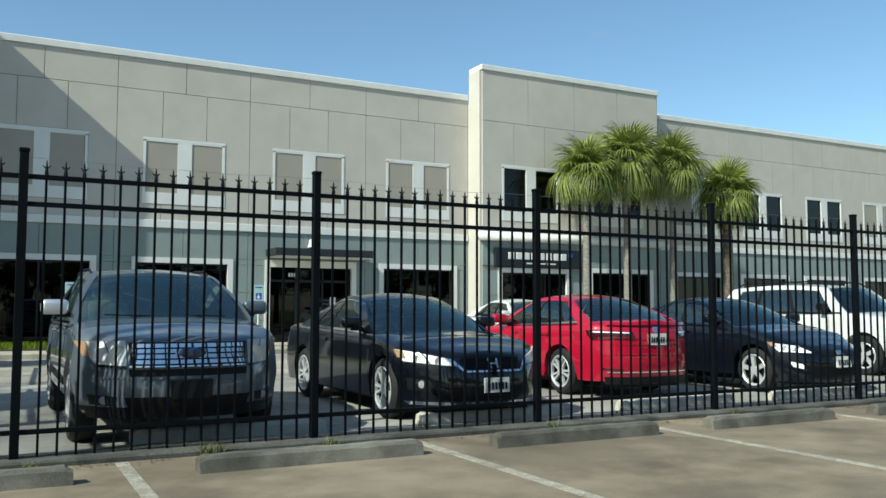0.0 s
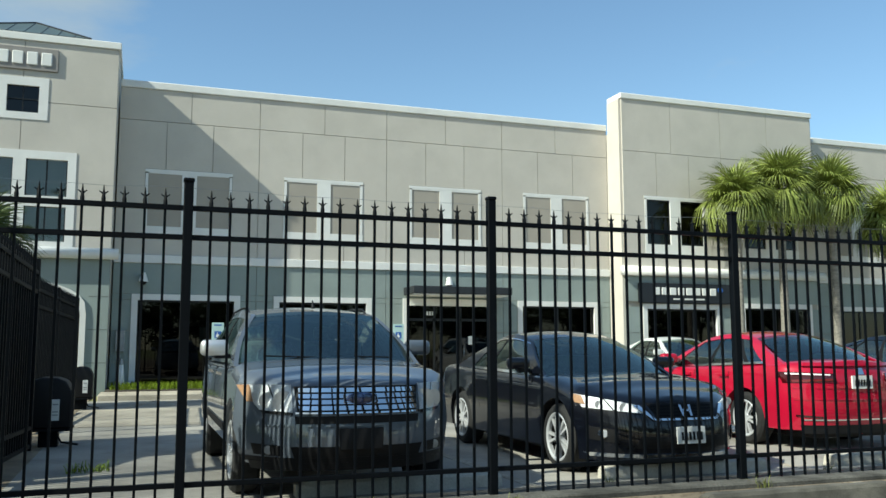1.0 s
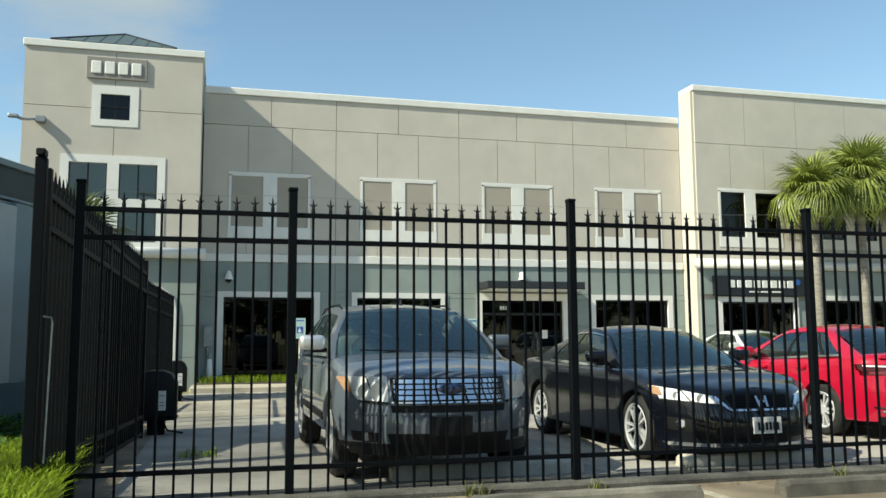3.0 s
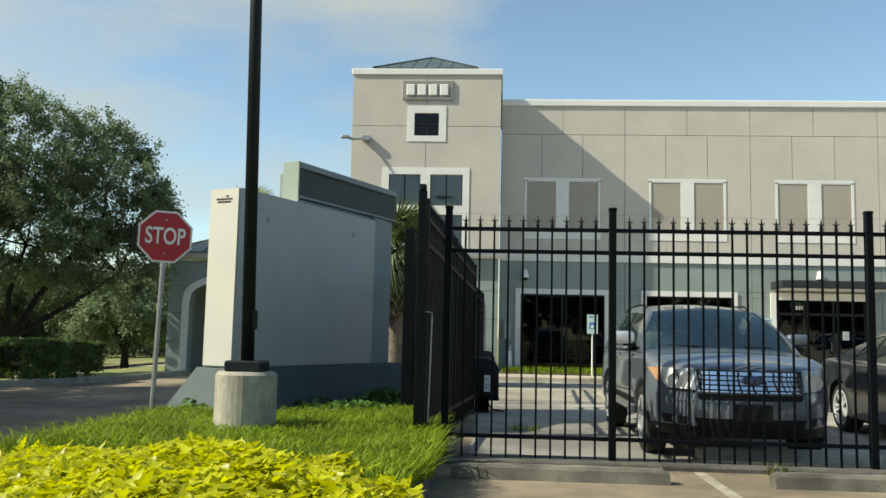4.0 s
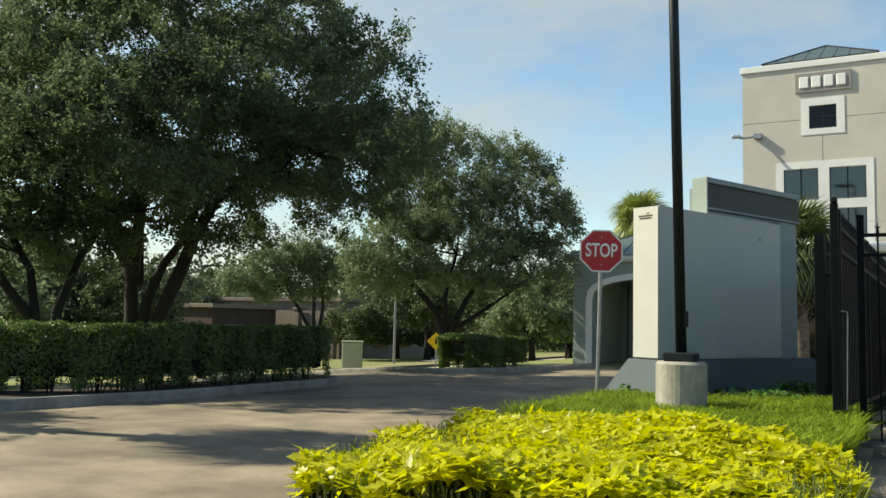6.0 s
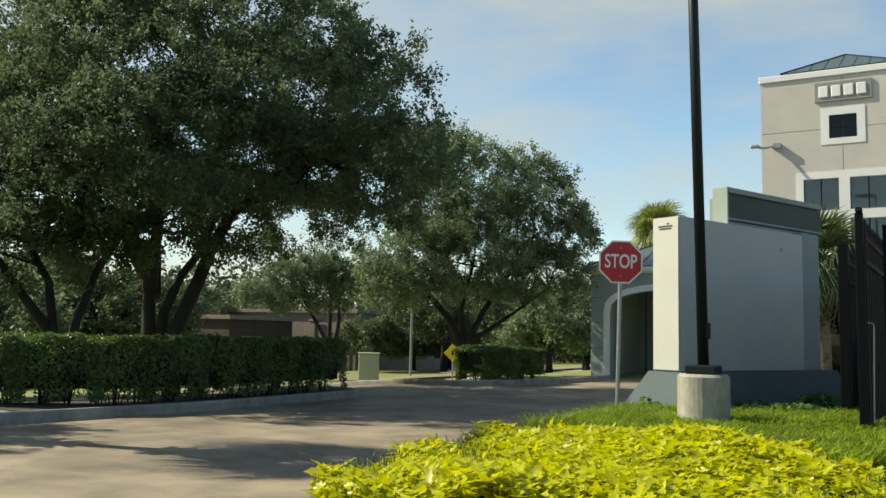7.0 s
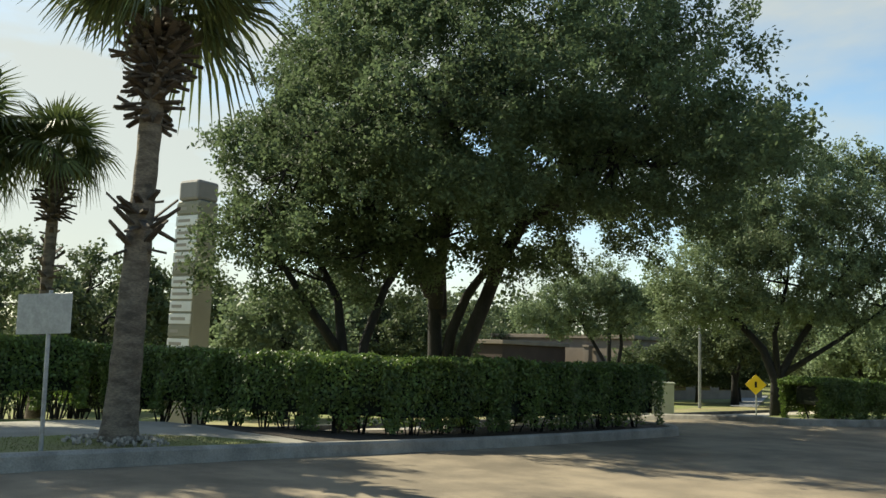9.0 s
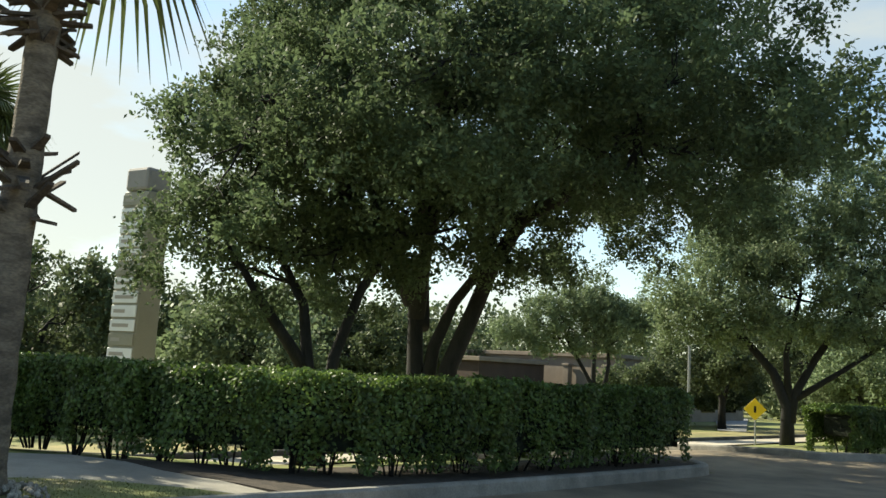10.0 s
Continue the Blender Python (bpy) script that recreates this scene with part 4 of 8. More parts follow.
def gate_operator(x, y, label, k=1.0):
    o = thing("gate_operator", (x, y, 0), label, "gate operator")
    w = 0.25 * k
    out = [(-w, 0.24), (w, 0.24), (w, 0.70), (0.72 * w, 0.82), (0.3 * w, 0.865), (-0.4 * w, 0.87), (-w, 0.83)]
    bm = slab(bmesh.new(), [(x + u, v) for u, v in out], y - 0.28, y + 0.28)
    bmesh.ops.bevel(bm, geom=list(bm.edges), offset=0.025, segments=2, profile=0.6, affect="EDGES")
    part("housing", bm, CAR_PLASTIC, o, "black plastic housing with a sloping lid", True)
    part("base_flange", cube(x - w * 1.04, x + w * 1.04, y - 0.29, y + 0.29, 0.205, 0.235, 0.005), BLACK_STEEL, o)
    part("pedestal", cube(x - 0.13, x + 0.10, y - 0.12, y + 0.12, 0.0, 0.204, 0.01), BLACK_STEEL, o)
    plate = part("label_plate", cube(x + 0.02, x + 0.115, y - 0.287, y - 0.281, 0.34, 0.60, 0.002), SIGN_WHITE, o, "pale instruction label")
    for z in (0.40, 0.44, 0.53):
        part("text_bar", cube(x + 0.035, x + 0.10, y - 0.290, y - 0.288, z, z + 0.015), GALV, plate)
    bm = bmesh.new()
    rod(bm, (x - 0.2, y, 0.3), (x - 0.45, y - 0.7, 0.35), 0.025, n=6)
    part("arm", bm, BLACK_STEEL, o)
    bm = bmesh.new()
    tube(bm, [(x + 0.06, y - 0.1, 0.2), (x + 0.14, y - 0.14, 0.06), (x + 0.34, y - 0.18, 0.03)], [0.014] * 3, 6)
    part("cable", bm, CAR_PLASTIC, o)
    return o


gate_operator(-1.14, 13.25, "black gate motor with a pale label beside the gate")
gate_operator(-1.18, 20.4, "second black gate motor farther along the gate", 0.8)


def wheel_stop(x0, y, label, material, length=1.84):
    bm = bmesh.new()
    sec = [(-0.085, 0), (-0.07, 0.10), (-0.05, 0.125), (0.05, 0.125), (0.07, 0.10), (0.085, 0)]
    ends = [0.0, 0.05] + [length * k / 14 for k in range(1, 14)] + [length - 0.05, length]
    worn = random.Random(round(x0 * 100))
    chip = lambda k: worn.uniform(-0.006, 0.003) - (worn.uniform(0, 0.02) if worn.random() < 0.12 and k in (1, 2, 3, 4) else 0)
    rings = [[bm.verts.new((x0 + e + worn.uniform(-0.004, 0.004), y + u * (1 + chip(k) * 3), max(0.0, v * (0.82 if i in (0, 16) else 1.0) + (chip(k) if v > 0 else 0)))) for k, (u, v) in enumerate(sec)] for i, e in enumerate(ends)]
    for r, q in zip(rings, rings[1:]):
        for k in range(6):
            bm.faces.new((r[k], r[(k + 1) % 6], q[(k + 1) % 6], q[k]))
    bm.faces.new(rings[0])
    bm.faces.new(rings[-1][::-1])
    bmesh.ops.recalc_face_normals(bm, faces=bm.faces)
    return tagged(part("wheel_stop", bm, material), label, "wheel stop", "wheel stops in the car park")


STOP_GREY = mat("wheel_stop_grey", (0.215, 0.20, 0.165), 0.95, var=0.28, scale=3.0, fine=140, bump=0.10, stain=0.45)
for x in (-1.32, 1.40, 3.97, 6.53, 9.1, 11.7, 14.3, 16.9):
    wheel_stop(x if x > 0 else -1.30, 6.78, "grey concrete wheel stop on the near side of the fence", STOP_GREY)
STOP_PALE = mat("wheel_stop_pale", (0.50, 0.47, 0.40), 0.9, var=0.12, scale=5, fine=60, bump=0.2)
for x in (1.15, 4.05, 6.75, 9.35, 12.2, 15.0):
    wheel_stop(x, 8.45, "pale concrete wheel stop behind the fence", STOP_PALE)


def stripe(x0, y0, x1, y1, w, z, label="worn white parking line on the paving"):
    d = Vector((x1 - x0, y1 - y0)).normalized()
    s = Vector((-d.y, d.x)) * w / 2
    bm = prism(bmesh.new(), [(x0 + s.x, y0 + s.y), (x0 - s.x, y0 - s.y), (x1 - s.x, y1 - s.y), (x1 + s.x, y1 + s.y)], z - 0.004, z)
    return tagged(part("parking_line", bm, LINE), label, "line", "painted parking lines", "structure")


for x in (0.95, 3.50, 6.12, 8.75, 11.4, 14.0, 16.6):
    stripe(x, 7.45, x - 0.02, 1.9, 0.10, 0.005)
for x in (3.25, 6.35, 9.15, 12.5, 15.5):
    stripe(x, 8.0, x, 13.0, 0.10, 0.005)
for x in (-0.3, 2.6, 5.5, 8.4, 11.3):
    stripe(x, 20.3, x + 0.6, 23.1, 0.10, 0.011)
# walk and planting strip along the building
tagged(part("building_walk", cube(-1.0, 56, 23.2, 24.8, -0.1, 0.14, 0.02), CONCRETE), "pale concrete walk before the building", "pavement", kind="structure")
tagged(part("planting_strip", cube(-0.9, 56, 24.8, Y_WING - 0.06, -0.1, 0.16), SOIL), "narrow planted strip against the facade", "planting", kind="structure")
tagged(part("door_walk", cube(7.4, 11.2, 24.79, Y_WING - 0.05, -0.1, 0.165), CONCRETE), "concrete walk to the entrance door", "pavement", kind="structure")

# accessible parking signs
def parking_sign(x, y, z0, z1, label):
    s = thing("parking_sign", (x, y, 0.1), label, "sign", "accessible parking signs")
    bm = bmesh.new()
    rod(bm, (x, y + 0.03, 0.05), (x, y + 0.03, z1 - 0.02), 0.022, n=8)
    part("post", bm, SIGN_WHITE, s)
    part("plate", cube(x - 0.155, x + 0.155, y - 0.006, y + 0.006, z0, z1, 0.002), SIGN_PALE, s, "pale blue-green plate")
    part("symbol_field", cube(x - 0.085, x + 0.085, y - 0.011, y - 0.007, z0 + 0.15, z0 + 0.33), BLUE_SIGN, s, "blue symbol field")
    bm = bmesh.new()
    rod(bm, (x - 0.005, y - 0.013, z0 + 0.21), (x - 0.005, y - 0.011, z0 + 0.21), 0.045, n=14)
    box(bm, x - 0.02, x + 0.0, y - 0.015, y - 0.011, z0 + 0.22, z0 + 0.30)
    part("symbol", bm, SIGN_WHITE, s)
    part("text_bar", cube(x - 0.10, x + 0.10, y - 0.011, y - 0.007, z1 - 0.08, z1 - 0.05), BLUE_SIGN, s)
    return s


parking_sign(1.85, 24.7, 1.36, 1.92, "pale and blue accessible parking sign on a post by the facade")
parking_sign(6.85, 24.7, 1.36, 1.92, "pale and blue accessible parking sign beside the entrance")

# fittings on the facade
def dome_camera(x, z, label):
    c = thing("dome_camera", (x, Y_WING - 0.02, z), label, "camera")
    bm = bmesh.new()
    rod(bm, (x, Y_WING, z + 0.15), (x, Y_WING - 0.18, z + 0.15), 0.045, n=10)
    rod(bm, (x, Y_WING - 0.18, z + 0.20), (x, Y_WING - 0.18, z + 0.06), 0.05, 0.10, n=16)
    rod(bm, (x, Y_WING - 0.18, z + 0.06), (x, Y_WING - 0.18, z - 0.06), 0.10, 0.135, n=16)
    part("housing", bm, SIGN_WHITE, c)
    bm = bmesh.new()
    bmesh.ops.create_uvsphere(bm, u_segments=14, v_segments=8, radius=0.095, matrix=pose(x, Y_WING - 0.18, z - 0.06))
    part("dome", bm, CAR_PLASTIC, c, "dark dome")


dome_camera(-0.06, 3.19, "white dome camera on the grey wall")
dome_camera(9.2, 3.30, "white dome camera above the canopy")
bc = thing("wall_floodlight", (-5.2, Y_TOWER, 7.35), "grey floodlight and camera on an arm on the tower", "floodlight")
part("box", cube(-5.30, -5.04, Y_TOWER - 0.18, Y_TOWER - 0.003, 7.28, 7.46, 0.02), GALV, bc)
bm = bmesh.new()
tube(bm, [(-5.25, Y_TOWER - 0.1, 7.38), (-5.42, Y_TOWER - 0.28, 7.30), (-5.56, Y_TOWER - 0.42, 7.27), (-5.66, Y_TOWER - 0.48, 7.30)], [0.035, 0.035, 0.04, 0.045], 8)
part("arm", bm, GALV, bc)
bm = cube(-5.90, -5.64, Y_TOWER - 0.54, Y_TOWER - 0.43, 7.27, 7.38, 0.03, 2)
part("camera_body", bm, GALV, bc)
mb = thing("meter_box", (-0.62, Y_WING - 0.1, 1.3), "grey electric meter box with a conduit on the wall", "meter box")
part("box", cube(-0.74, -0.50, Y_WING - 0.14, Y_WING - 0.003, 1.15, 1.75, 0.01), GALV, mb)
bm = bmesh.new()
rod(bm, (-0.62, Y_WING - 0.05, 0.1), (-0.62, Y_WING - 0.05, 1.15), 0.025, n=8)
part("conduit", bm, GALV, mb)
bl = thing("standpipe", (-0.55, 26.4, 0.1), "pale tapering standpipe beside the tower", "standpipe")
bm = bmesh.new()
rod(bm, (-0.55, 26.2, 0.1), (-0.55, 26.2, 0.80), 0.12, 0.06, n=12)
part("cone", bm, SIGN_WHITE, bl, "pale cone", True)
bm = bmesh.new()
rod(bm, (-0.55, 26.2, 0.80), (-0.55, 26.2, 0.95), 0.07, 0.05, n=12)
part("cap", bm, GALV, bl)

# ---- monument sign, lamp post and signs by the driveway ----
def monument():
    c, r = Vector((-4.08, 9.43)), Vector((-2.83, 12.34))
    ang = math.atan2(r.y - c.y, r.x - c.x)
    m = Matrix.Translation((c.x, c.y, 0)) @ Matrix.Rotation(ang, 4, "Z")
    L = (r - c).length
    g = new("monument_sign")
    g.matrix_basis = m
    tagged(g, "blank grey monument sign wall on a flared slate base", "monument sign")
    def add(name, bm, mt, label=""):
        bm.transform(m)
        return part(name, bm, mt, g, label)
    # local x runs along the wide face, local y into the wall
    bm = bmesh.new()
    outline = [(0.0, 0.0), (L, 0.0), (L, 0.47), (0.0, 0.47)]
    lo = [bm.verts.new((x, y, 0.76)) for x, y in outline]
    hi = [bm.verts.new((x, y, 2.95)) for x, y in outline]
    bm.faces.new(hi)
    bm.faces.new(lo[::-1])
    for i in range(4):
        bm.faces.new((lo[i], lo[(i + 1) % 4], hi[(i + 1) % 4], hi[i]))
    bmesh.ops.recalc_face_normals(bm, faces=bm.faces)
    bmesh.ops.bevel(bm, geom=list(bm.edges), offset=0.012, segments=2, affect="EDGES")
    add("panel_block", bm, MONUMENT, "pale grey painted panel block")
    add("end_face", cube(-0.012, -0.001, 0.015, 0.455, 0.78, 2.94), MONUMENT_WHITE, "cream painted end face")
    bm = bmesh.new()
    for k, (a, b) in enumerate(((0.17, 0.21), (0.11, 0.36), (0.13, 0.34))):
        box(bm, -0.016, -0.011, a, b, 2.84 - 0.035 * k, 2.86 - 0.035 * k)
    add("small_bars", bm, BRICK_FAR, "small faded lettering bars")
    add("rear_slab", cube(1.45, L + 0.85, 0.20, 0.56, 0.2, 3.04, 0.012), MONUMENT_SLATE, "darker slate rear slab")
    add("back_fin", cube(1.47, L + 0.80, 0.434, 0.56, 3.045, 3.42, 0.01), MONUMENT_SLATE, "slate fin behind the cap")
    add("end_pilaster", cube(L + 0.002, L + 0.30, 0.02, 0.195, 0.4, 3.0, 0.012), MONUMENT_SLATE, "slate end pilaster")
    bm = cube(1.405, L + 0.92, 0.16, 0.43, 3.05, 3.085, 0.01)
    box(bm, 1.405, L + 0.92, 0.24, 0.42, 3.085, 3.47)
    box(bm, 1.405, L + 0.92, 0.16, 0.43, 3.47, 3.555, 0.01)
    add("cap", bm, MONUMENT_SLATE, "slate blue cap")
    add("cap_end", cube(1.37, 1.40, 0.158, 0.432, 2.96, 3.557, 0.006), MONUMENT_GREEN, "pale grey-green end plate")
    add("cap_recess", cube(1.44, L + 0.93, 0.205, 0.238, 3.09, 3.46), MONUMENT_CAP, "dark recessed name band")
    bm = bmesh.new()
    top = [(-0.04, -0.04), (L + 0.92, -0.04), (L + 0.92, 0.80), (-0.04, 0.52)]
    bot = [(-0.42, -0.34), (L + 1.15, -0.34), (L + 1.15, 1.05), (-0.42, 0.80)]
    a = [bm.verts.new((x, y, 0.755)) for x, y in top]
    b = [bm.verts.new((x, y, 0.12)) for x, y in bot]
    d = [bm.verts.new((x, y, -0.1)) for x, y in bot]
    bm.faces.new(a)
    for p, q in ((b, a), (d, b)):
        for i in range(4):
            bm.faces.new((p[i], p[(i + 1) % 4], q[(i + 1) % 4], q[i]))
    bmesh.ops.recalc_face_normals(bm, faces=bm.faces)
    add("base", bm, MONUMENT_BASE, "flared dark slate base")
    for x, z in ((0.55, 2.62), (2.55, 2.66)):
        bm = bmesh.new()
        rod(bm, (x, -0.004, z), (x, 0.01, z), 0.035, n=12)
        add("patch", bm, MONUMENT_SLATE, "small patched hole")
    return g


monument()


def octagon(bm, x, y0, y1, z, r):
    pts = [(x + r * math.cos(radians(22.5 + 45 * k)), z + r * math.sin(radians(22.5 + 45 * k))) for k in range(8)]
    return slab(bm, pts, y0, y1)


def stop_sign():
    s = new("stop_sign")
    m = pose(-4.715, 8.62, 0.0, 0, 1.2, 24)
    s.matrix_basis = m
    tagged(s, "red octagonal stop sign on a thin steel post", "sign")
    def add(name, bm, mt, label=""):
        bm.transform(m)
        return part(name, bm, mt, s, label)
    bm = bmesh.new()
    rod(bm, (0, 0.025, 0.0), (0, 0.025, 2.5), 0.028, n=10)
    add("post", bm, GALV, "galvanised post")
    add("rim", octagon(bmesh.new(), 0, -0.004, 0.002, 2.24, 0.315), SIGN_WHITE, "white rim")
    add("plate", octagon(bmesh.new(), 0, -0.009, -0.005, 2.24, 0.292), RED_SIGN, "red plate")
    word("STOP", 0.262, SIGN_WHITE, s, m @ pose(0, -0.012, 2.24) @ Matrix.Diagonal((0.69, 1, 1, 1)), "white lettering", 0.002, 0.004)
    for z in (2.05, 2.43):
        bm = bmesh.new()
        rod(bm, (0, -0.014, z), (0, -0.008, z), 0.011, n=8)
        add("bolt", bm, GALV)


stop_sign()


def lamp_post():
    x, y = -3.26, 7.25
    p = thing("lamp_post", (x, y, 0), "tall dark bronze lamp post on a round concrete footing", "lamp post")
    bm = bmesh.new()
    rod(bm, (x, y, -0.1), (x, y, 0.80), 0.285, n=36)
    rod(bm, (x, y, 0.80), (x, y, 0.83), 0.285, 0.255, n=36)
    part("footing", bm, DRUM, p, "stained round concrete footing")
    part("base_cover", cube(x - 0.17, x + 0.17, y - 0.17, y + 0.17, 0.83, 0.93, 0.015), POLE_PAINT, p)
    bm = bmesh.new()
    rod(bm, (x, y, 0.93), (x - 0.13, y - 0.11, 8.6), 0.062, 0.052, 16)
    part("pole", bm, POLE_PAINT, p, "", True)
    part("hand_hole_cover", cube(x + 0.03, x + 0.085, y - 0.045, y + 0.0, 1.22, 1.40, 0.01), POLE_PAINT, p)
    bm = bmesh.new()
    box(bm, x - 1.0, x - 0.2, y - 0.27, y + 0.05, 8.5, 8.66, 0.03)
    rod(bm, (x - 0.25, y - 0.11, 8.58), (x - 0.12, y - 0.11, 8.5), 0.03, n=8)
    part("lamp_head", bm, POLE_PAINT, p)


lamp_post()


def small_sign(x, y, label):
    s = new("traffic_sign")
    m = pose(x, y, 0.08, -1.5, -3.0, 33)
    s.matrix_basis = m
    tagged(s, label, "sign")
    bm = bmesh.new()
    rod(bm, (0, 0, 0), (0, 0, 1.5), 0.02, n=8)
    bm.transform(m)
    part("post", bm, GALV, s, "galvanised post")
    bm = cube(-0.33, 0.25, -0.028, -0.022, 1.10, 1.47, 0.002)
    bm.transform(m)
    part("plate", bm, GALV, s, "bare metal back of the plate")


small_sign(-11.26, 1.46, "bare metal back of a small sign beside the kerb")

# sign, poles and box across the driveway mouth
ys = thing("crossing_sign", (-18.82, 29.4, ground_z(-18.82, 29.4)), "yellow diamond warning sign on a thin post", "sign")
bm = bmesh.new()
rod(bm, (-18.82, 29.42, -0.85), (-18.82, 29.42, 0.75), 0.03, n=8)
part("post", bm, GALV, ys)
d = Matrix.Translation((-18.82, 29.4, 0.43)) @ Matrix.Rotation(radians(32), 4, "Z") @ Matrix.Rotation(radians(45), 4, "Y")
bm = cube(-0.27, 0.27, -0.025, -0.015, -0.27, 0.27, 0.004, 1, d)
part("plate", bm, YELLOW_SIGN, ys, "yellow diamond plate")
bm = cube(-0.04, 0.04, -0.032, -0.026, -0.11, 0.11, 0, 1, Matrix.Translation((-18.82, 29.4, 0.43)) @ Matrix.Rotation(radians(32), 4, "Z"))
part("symbol_bar", bm, CAR_PLASTIC, ys)
ub = thing("utility_box", (-19.35, 23.95, -0.75), "tan steel utility cabinet on the verge", "utility box")
zb = ground_z(-19.35, 23.95)
t = Matrix.Translation((-19.35, 23.95, 0)) @ Matrix.Rotation(radians(35), 4, "Z")
part("cabinet", cube(-0.38, 0.38, -0.35, 0.35, zb, 0.42, 0.02, 1, t), BOX_TAN, ub)
part("lid", cube(-0.41, 0.41, -0.38, 0.38, 0.425, 0.47, 0.01, 1, t), BOX_TAN, ub)
part("plinth", cube(-0.45, 0.45, -0.42, 0.42, zb - 0.1, zb + 0.06, 0.01, 1, t), CONCRETE, ub)
pl = thing("street_pole", (-25.2, 36.3, -0.95), "pale grey street pole on the verge", "pole")
bm = bmesh.new()
rod(bm, (-25.2, 36.3, -1.0), (-25.2, 36.3, 2.95), 0.075, 0.06, n=10)
part("pole", bm, GALV, pl)
up = thing("wooden_pole", (-28.5, 33.5, -1.0), "weathered wooden utility pole among the trees", "pole")
bm = bmesh.new()
rod(bm, (-28.5, 33.5, -1.2), (-28.5, 33.5, 5.5), 0.13, 0.10, n=10)
part("pole", bm, BARK, up)

# tall tenant sign
def pylon():
    px, py = -24.03, 9.17
    z0 = ground_z(px, py)
    m = Matrix.Translation((px, py, 0)) @ Matrix.Rotation(radians(15), 4, "Z")
    g = new("pylon_sign")
    g.matrix_basis = m
    tagged(g, "tall tan pylon sign with stacked white tenant panels", "pylon sign")
    def add(name, bm, mt, label=""):
        bm.transform(m)
        return part(name, bm, mt, g, label)
    add("column", cube(-0.45, 0.42, -0.32, 0.32, z0, 4.86, 0.03), PYLON, "tan column")
    add("cap", cube(-0.40, 0.36, -0.36, 0.36, 4.87, 5.42, 0.08, 2), SIGN_GREY, "rounded grey cap")
    for k in range(14):
        z = 4.78 - k * 0.32
        add("tenant_panel", cube(-0.42, 0.39, -0.352, -0.325, z - 0.26, z, 0.004), SIGN_WHITE if k % 5 else PYLON, "white tenant panel")
        bm = bmesh.new()
        box(bm, -0.34, -0.34 + 0.3 + 0.08 * ((k * 7) % 5), -0.357, -0.353, z - 0.17, z - 0.09)
        add("text_bar", bm, BLANK)


pylon()

# low brick buildings across the street
def far_building(name, x0, x1, y0, y1, top, material, label):
    z0 = -2.0
    b = thing(name, ((x0 + x1) / 2, (y0 + y1) / 2, z0), label, "building")
    part("wall", cube(x0, x1, y0, y1, z0, top - 0.25), material, b)
    part("fascia", cube(x0 - 0.2, x1 + 0.2, y0 - 0.2, y1 + 0.2, top - 0.25, top, 0.02), BRICK_TAN, b)
    n = int((y1 - y0) / 3.2)
    for k in range(n):
        y = y0 + 1 + k * 3.2
        w = part("window", cube(x1, x1 + 0.05, y, y + 1.9, -0.7, 0.75), PANE_BLACK, b, "dark window")
        part("window_frame", cube(x1 + 0.05, x1 + 0.09, y - 0.05, y + 1.95, 0.75, 0.84), BRICK_TAN, w)
    for k in range(int((x1 - x0) / 3.2)):
        x = x0 + 1 + k * 3.2
        part("window", cube(x, x + 1.9, y0 - 0.05, y0, -0.7, 0.75), PANE_BLACK, b, "dark window")


far_building("brick_office", -45.2, -38.9, 37.0, 43.0, 2.1, BRICK_FAR, "low brown brick office building across the street")
far_building("tan_office", -47.6, -35.0, 45.0, 62, 2.75, BRICK_TAN, "low tan brick office building behind trees")
far_building("west_office", -80, -52.0, -6.0, 34.5, 1.2, BRICK_TAN, "low tan building behind the street trees")

for x in (-42.2, -38.3, -35.3):
    col = thing("porch_column", (x, 44.6, -1.4), "tan square column before the tan office", "column", "columns of the tan office")
    part("shaft", cube(x - 0.22, x + 0.22, 44.4, 44.84, -1.4, 1.9, 0.02), BRICK_TAN, col)
    part("capital", cube(x - 0.28, x + 0.28, 44.34, 44.9, 1.905, 2.05, 0.02), BRICK_TAN, col)

# ---- planting ----
rng = np.random.default_rng(7)


def leaf_cloud(name, centers, normals, size, material, parent=None, label="", aspect=0.55, jitter=0.9, smooth=False, fold=0.0):
    """Many small leaves in one mesh: each a pointed four-corner blade turned at random about its place."""
    n = len(centers)
    centers = np.asarray(centers, float)
    nr = np.asarray(normals, float) + rng.normal(0, jitter, (n, 3))
    nr /= np.linalg.norm(nr, axis=1)[:, None] + 1e-9
    ref = rng.normal(0, 1, (n, 3))
    u = np.cross(nr, ref)
    u /= np.linalg.norm(u, axis=1)[:, None] + 1e-9
    w = np.cross(nr, u)
    s = (size * rng.uniform(0.65, 1.3, n))[:, None]
    v = np.empty((n, 4, 3))
    v[:, 0] = centers - u * s * 0.5
    v[:, 1] = centers + w * s * aspect * 0.5 + nr * s * fold
    v[:, 2] = centers + u * s * 0.5
    v[:, 3] = centers - w * s * aspect * 0.5 + nr * s * fold
    me = bpy.data.meshes.new(name)
    me.vertices.add(4 * n)
    me.vertices.foreach_set("co", v.reshape(-1))
    me.loops.add(4 * n)
    me.loops.foreach_set("vertex_index", np.arange(4 * n, dtype=np.int32))
    me.polygons.add(n)
    me.polygons.foreach_set("loop_start", np.arange(0, 4 * n, 4, dtype=np.int32))
    me.update(calc_edges=True)
    me.materials.append(material)
    ob = new(name, me)
    if parent is not None:
        ob.parent = parent
        ob.matrix_parent_inverse = parent.matrix_basis.inverted()
    return tagged(ob, label)


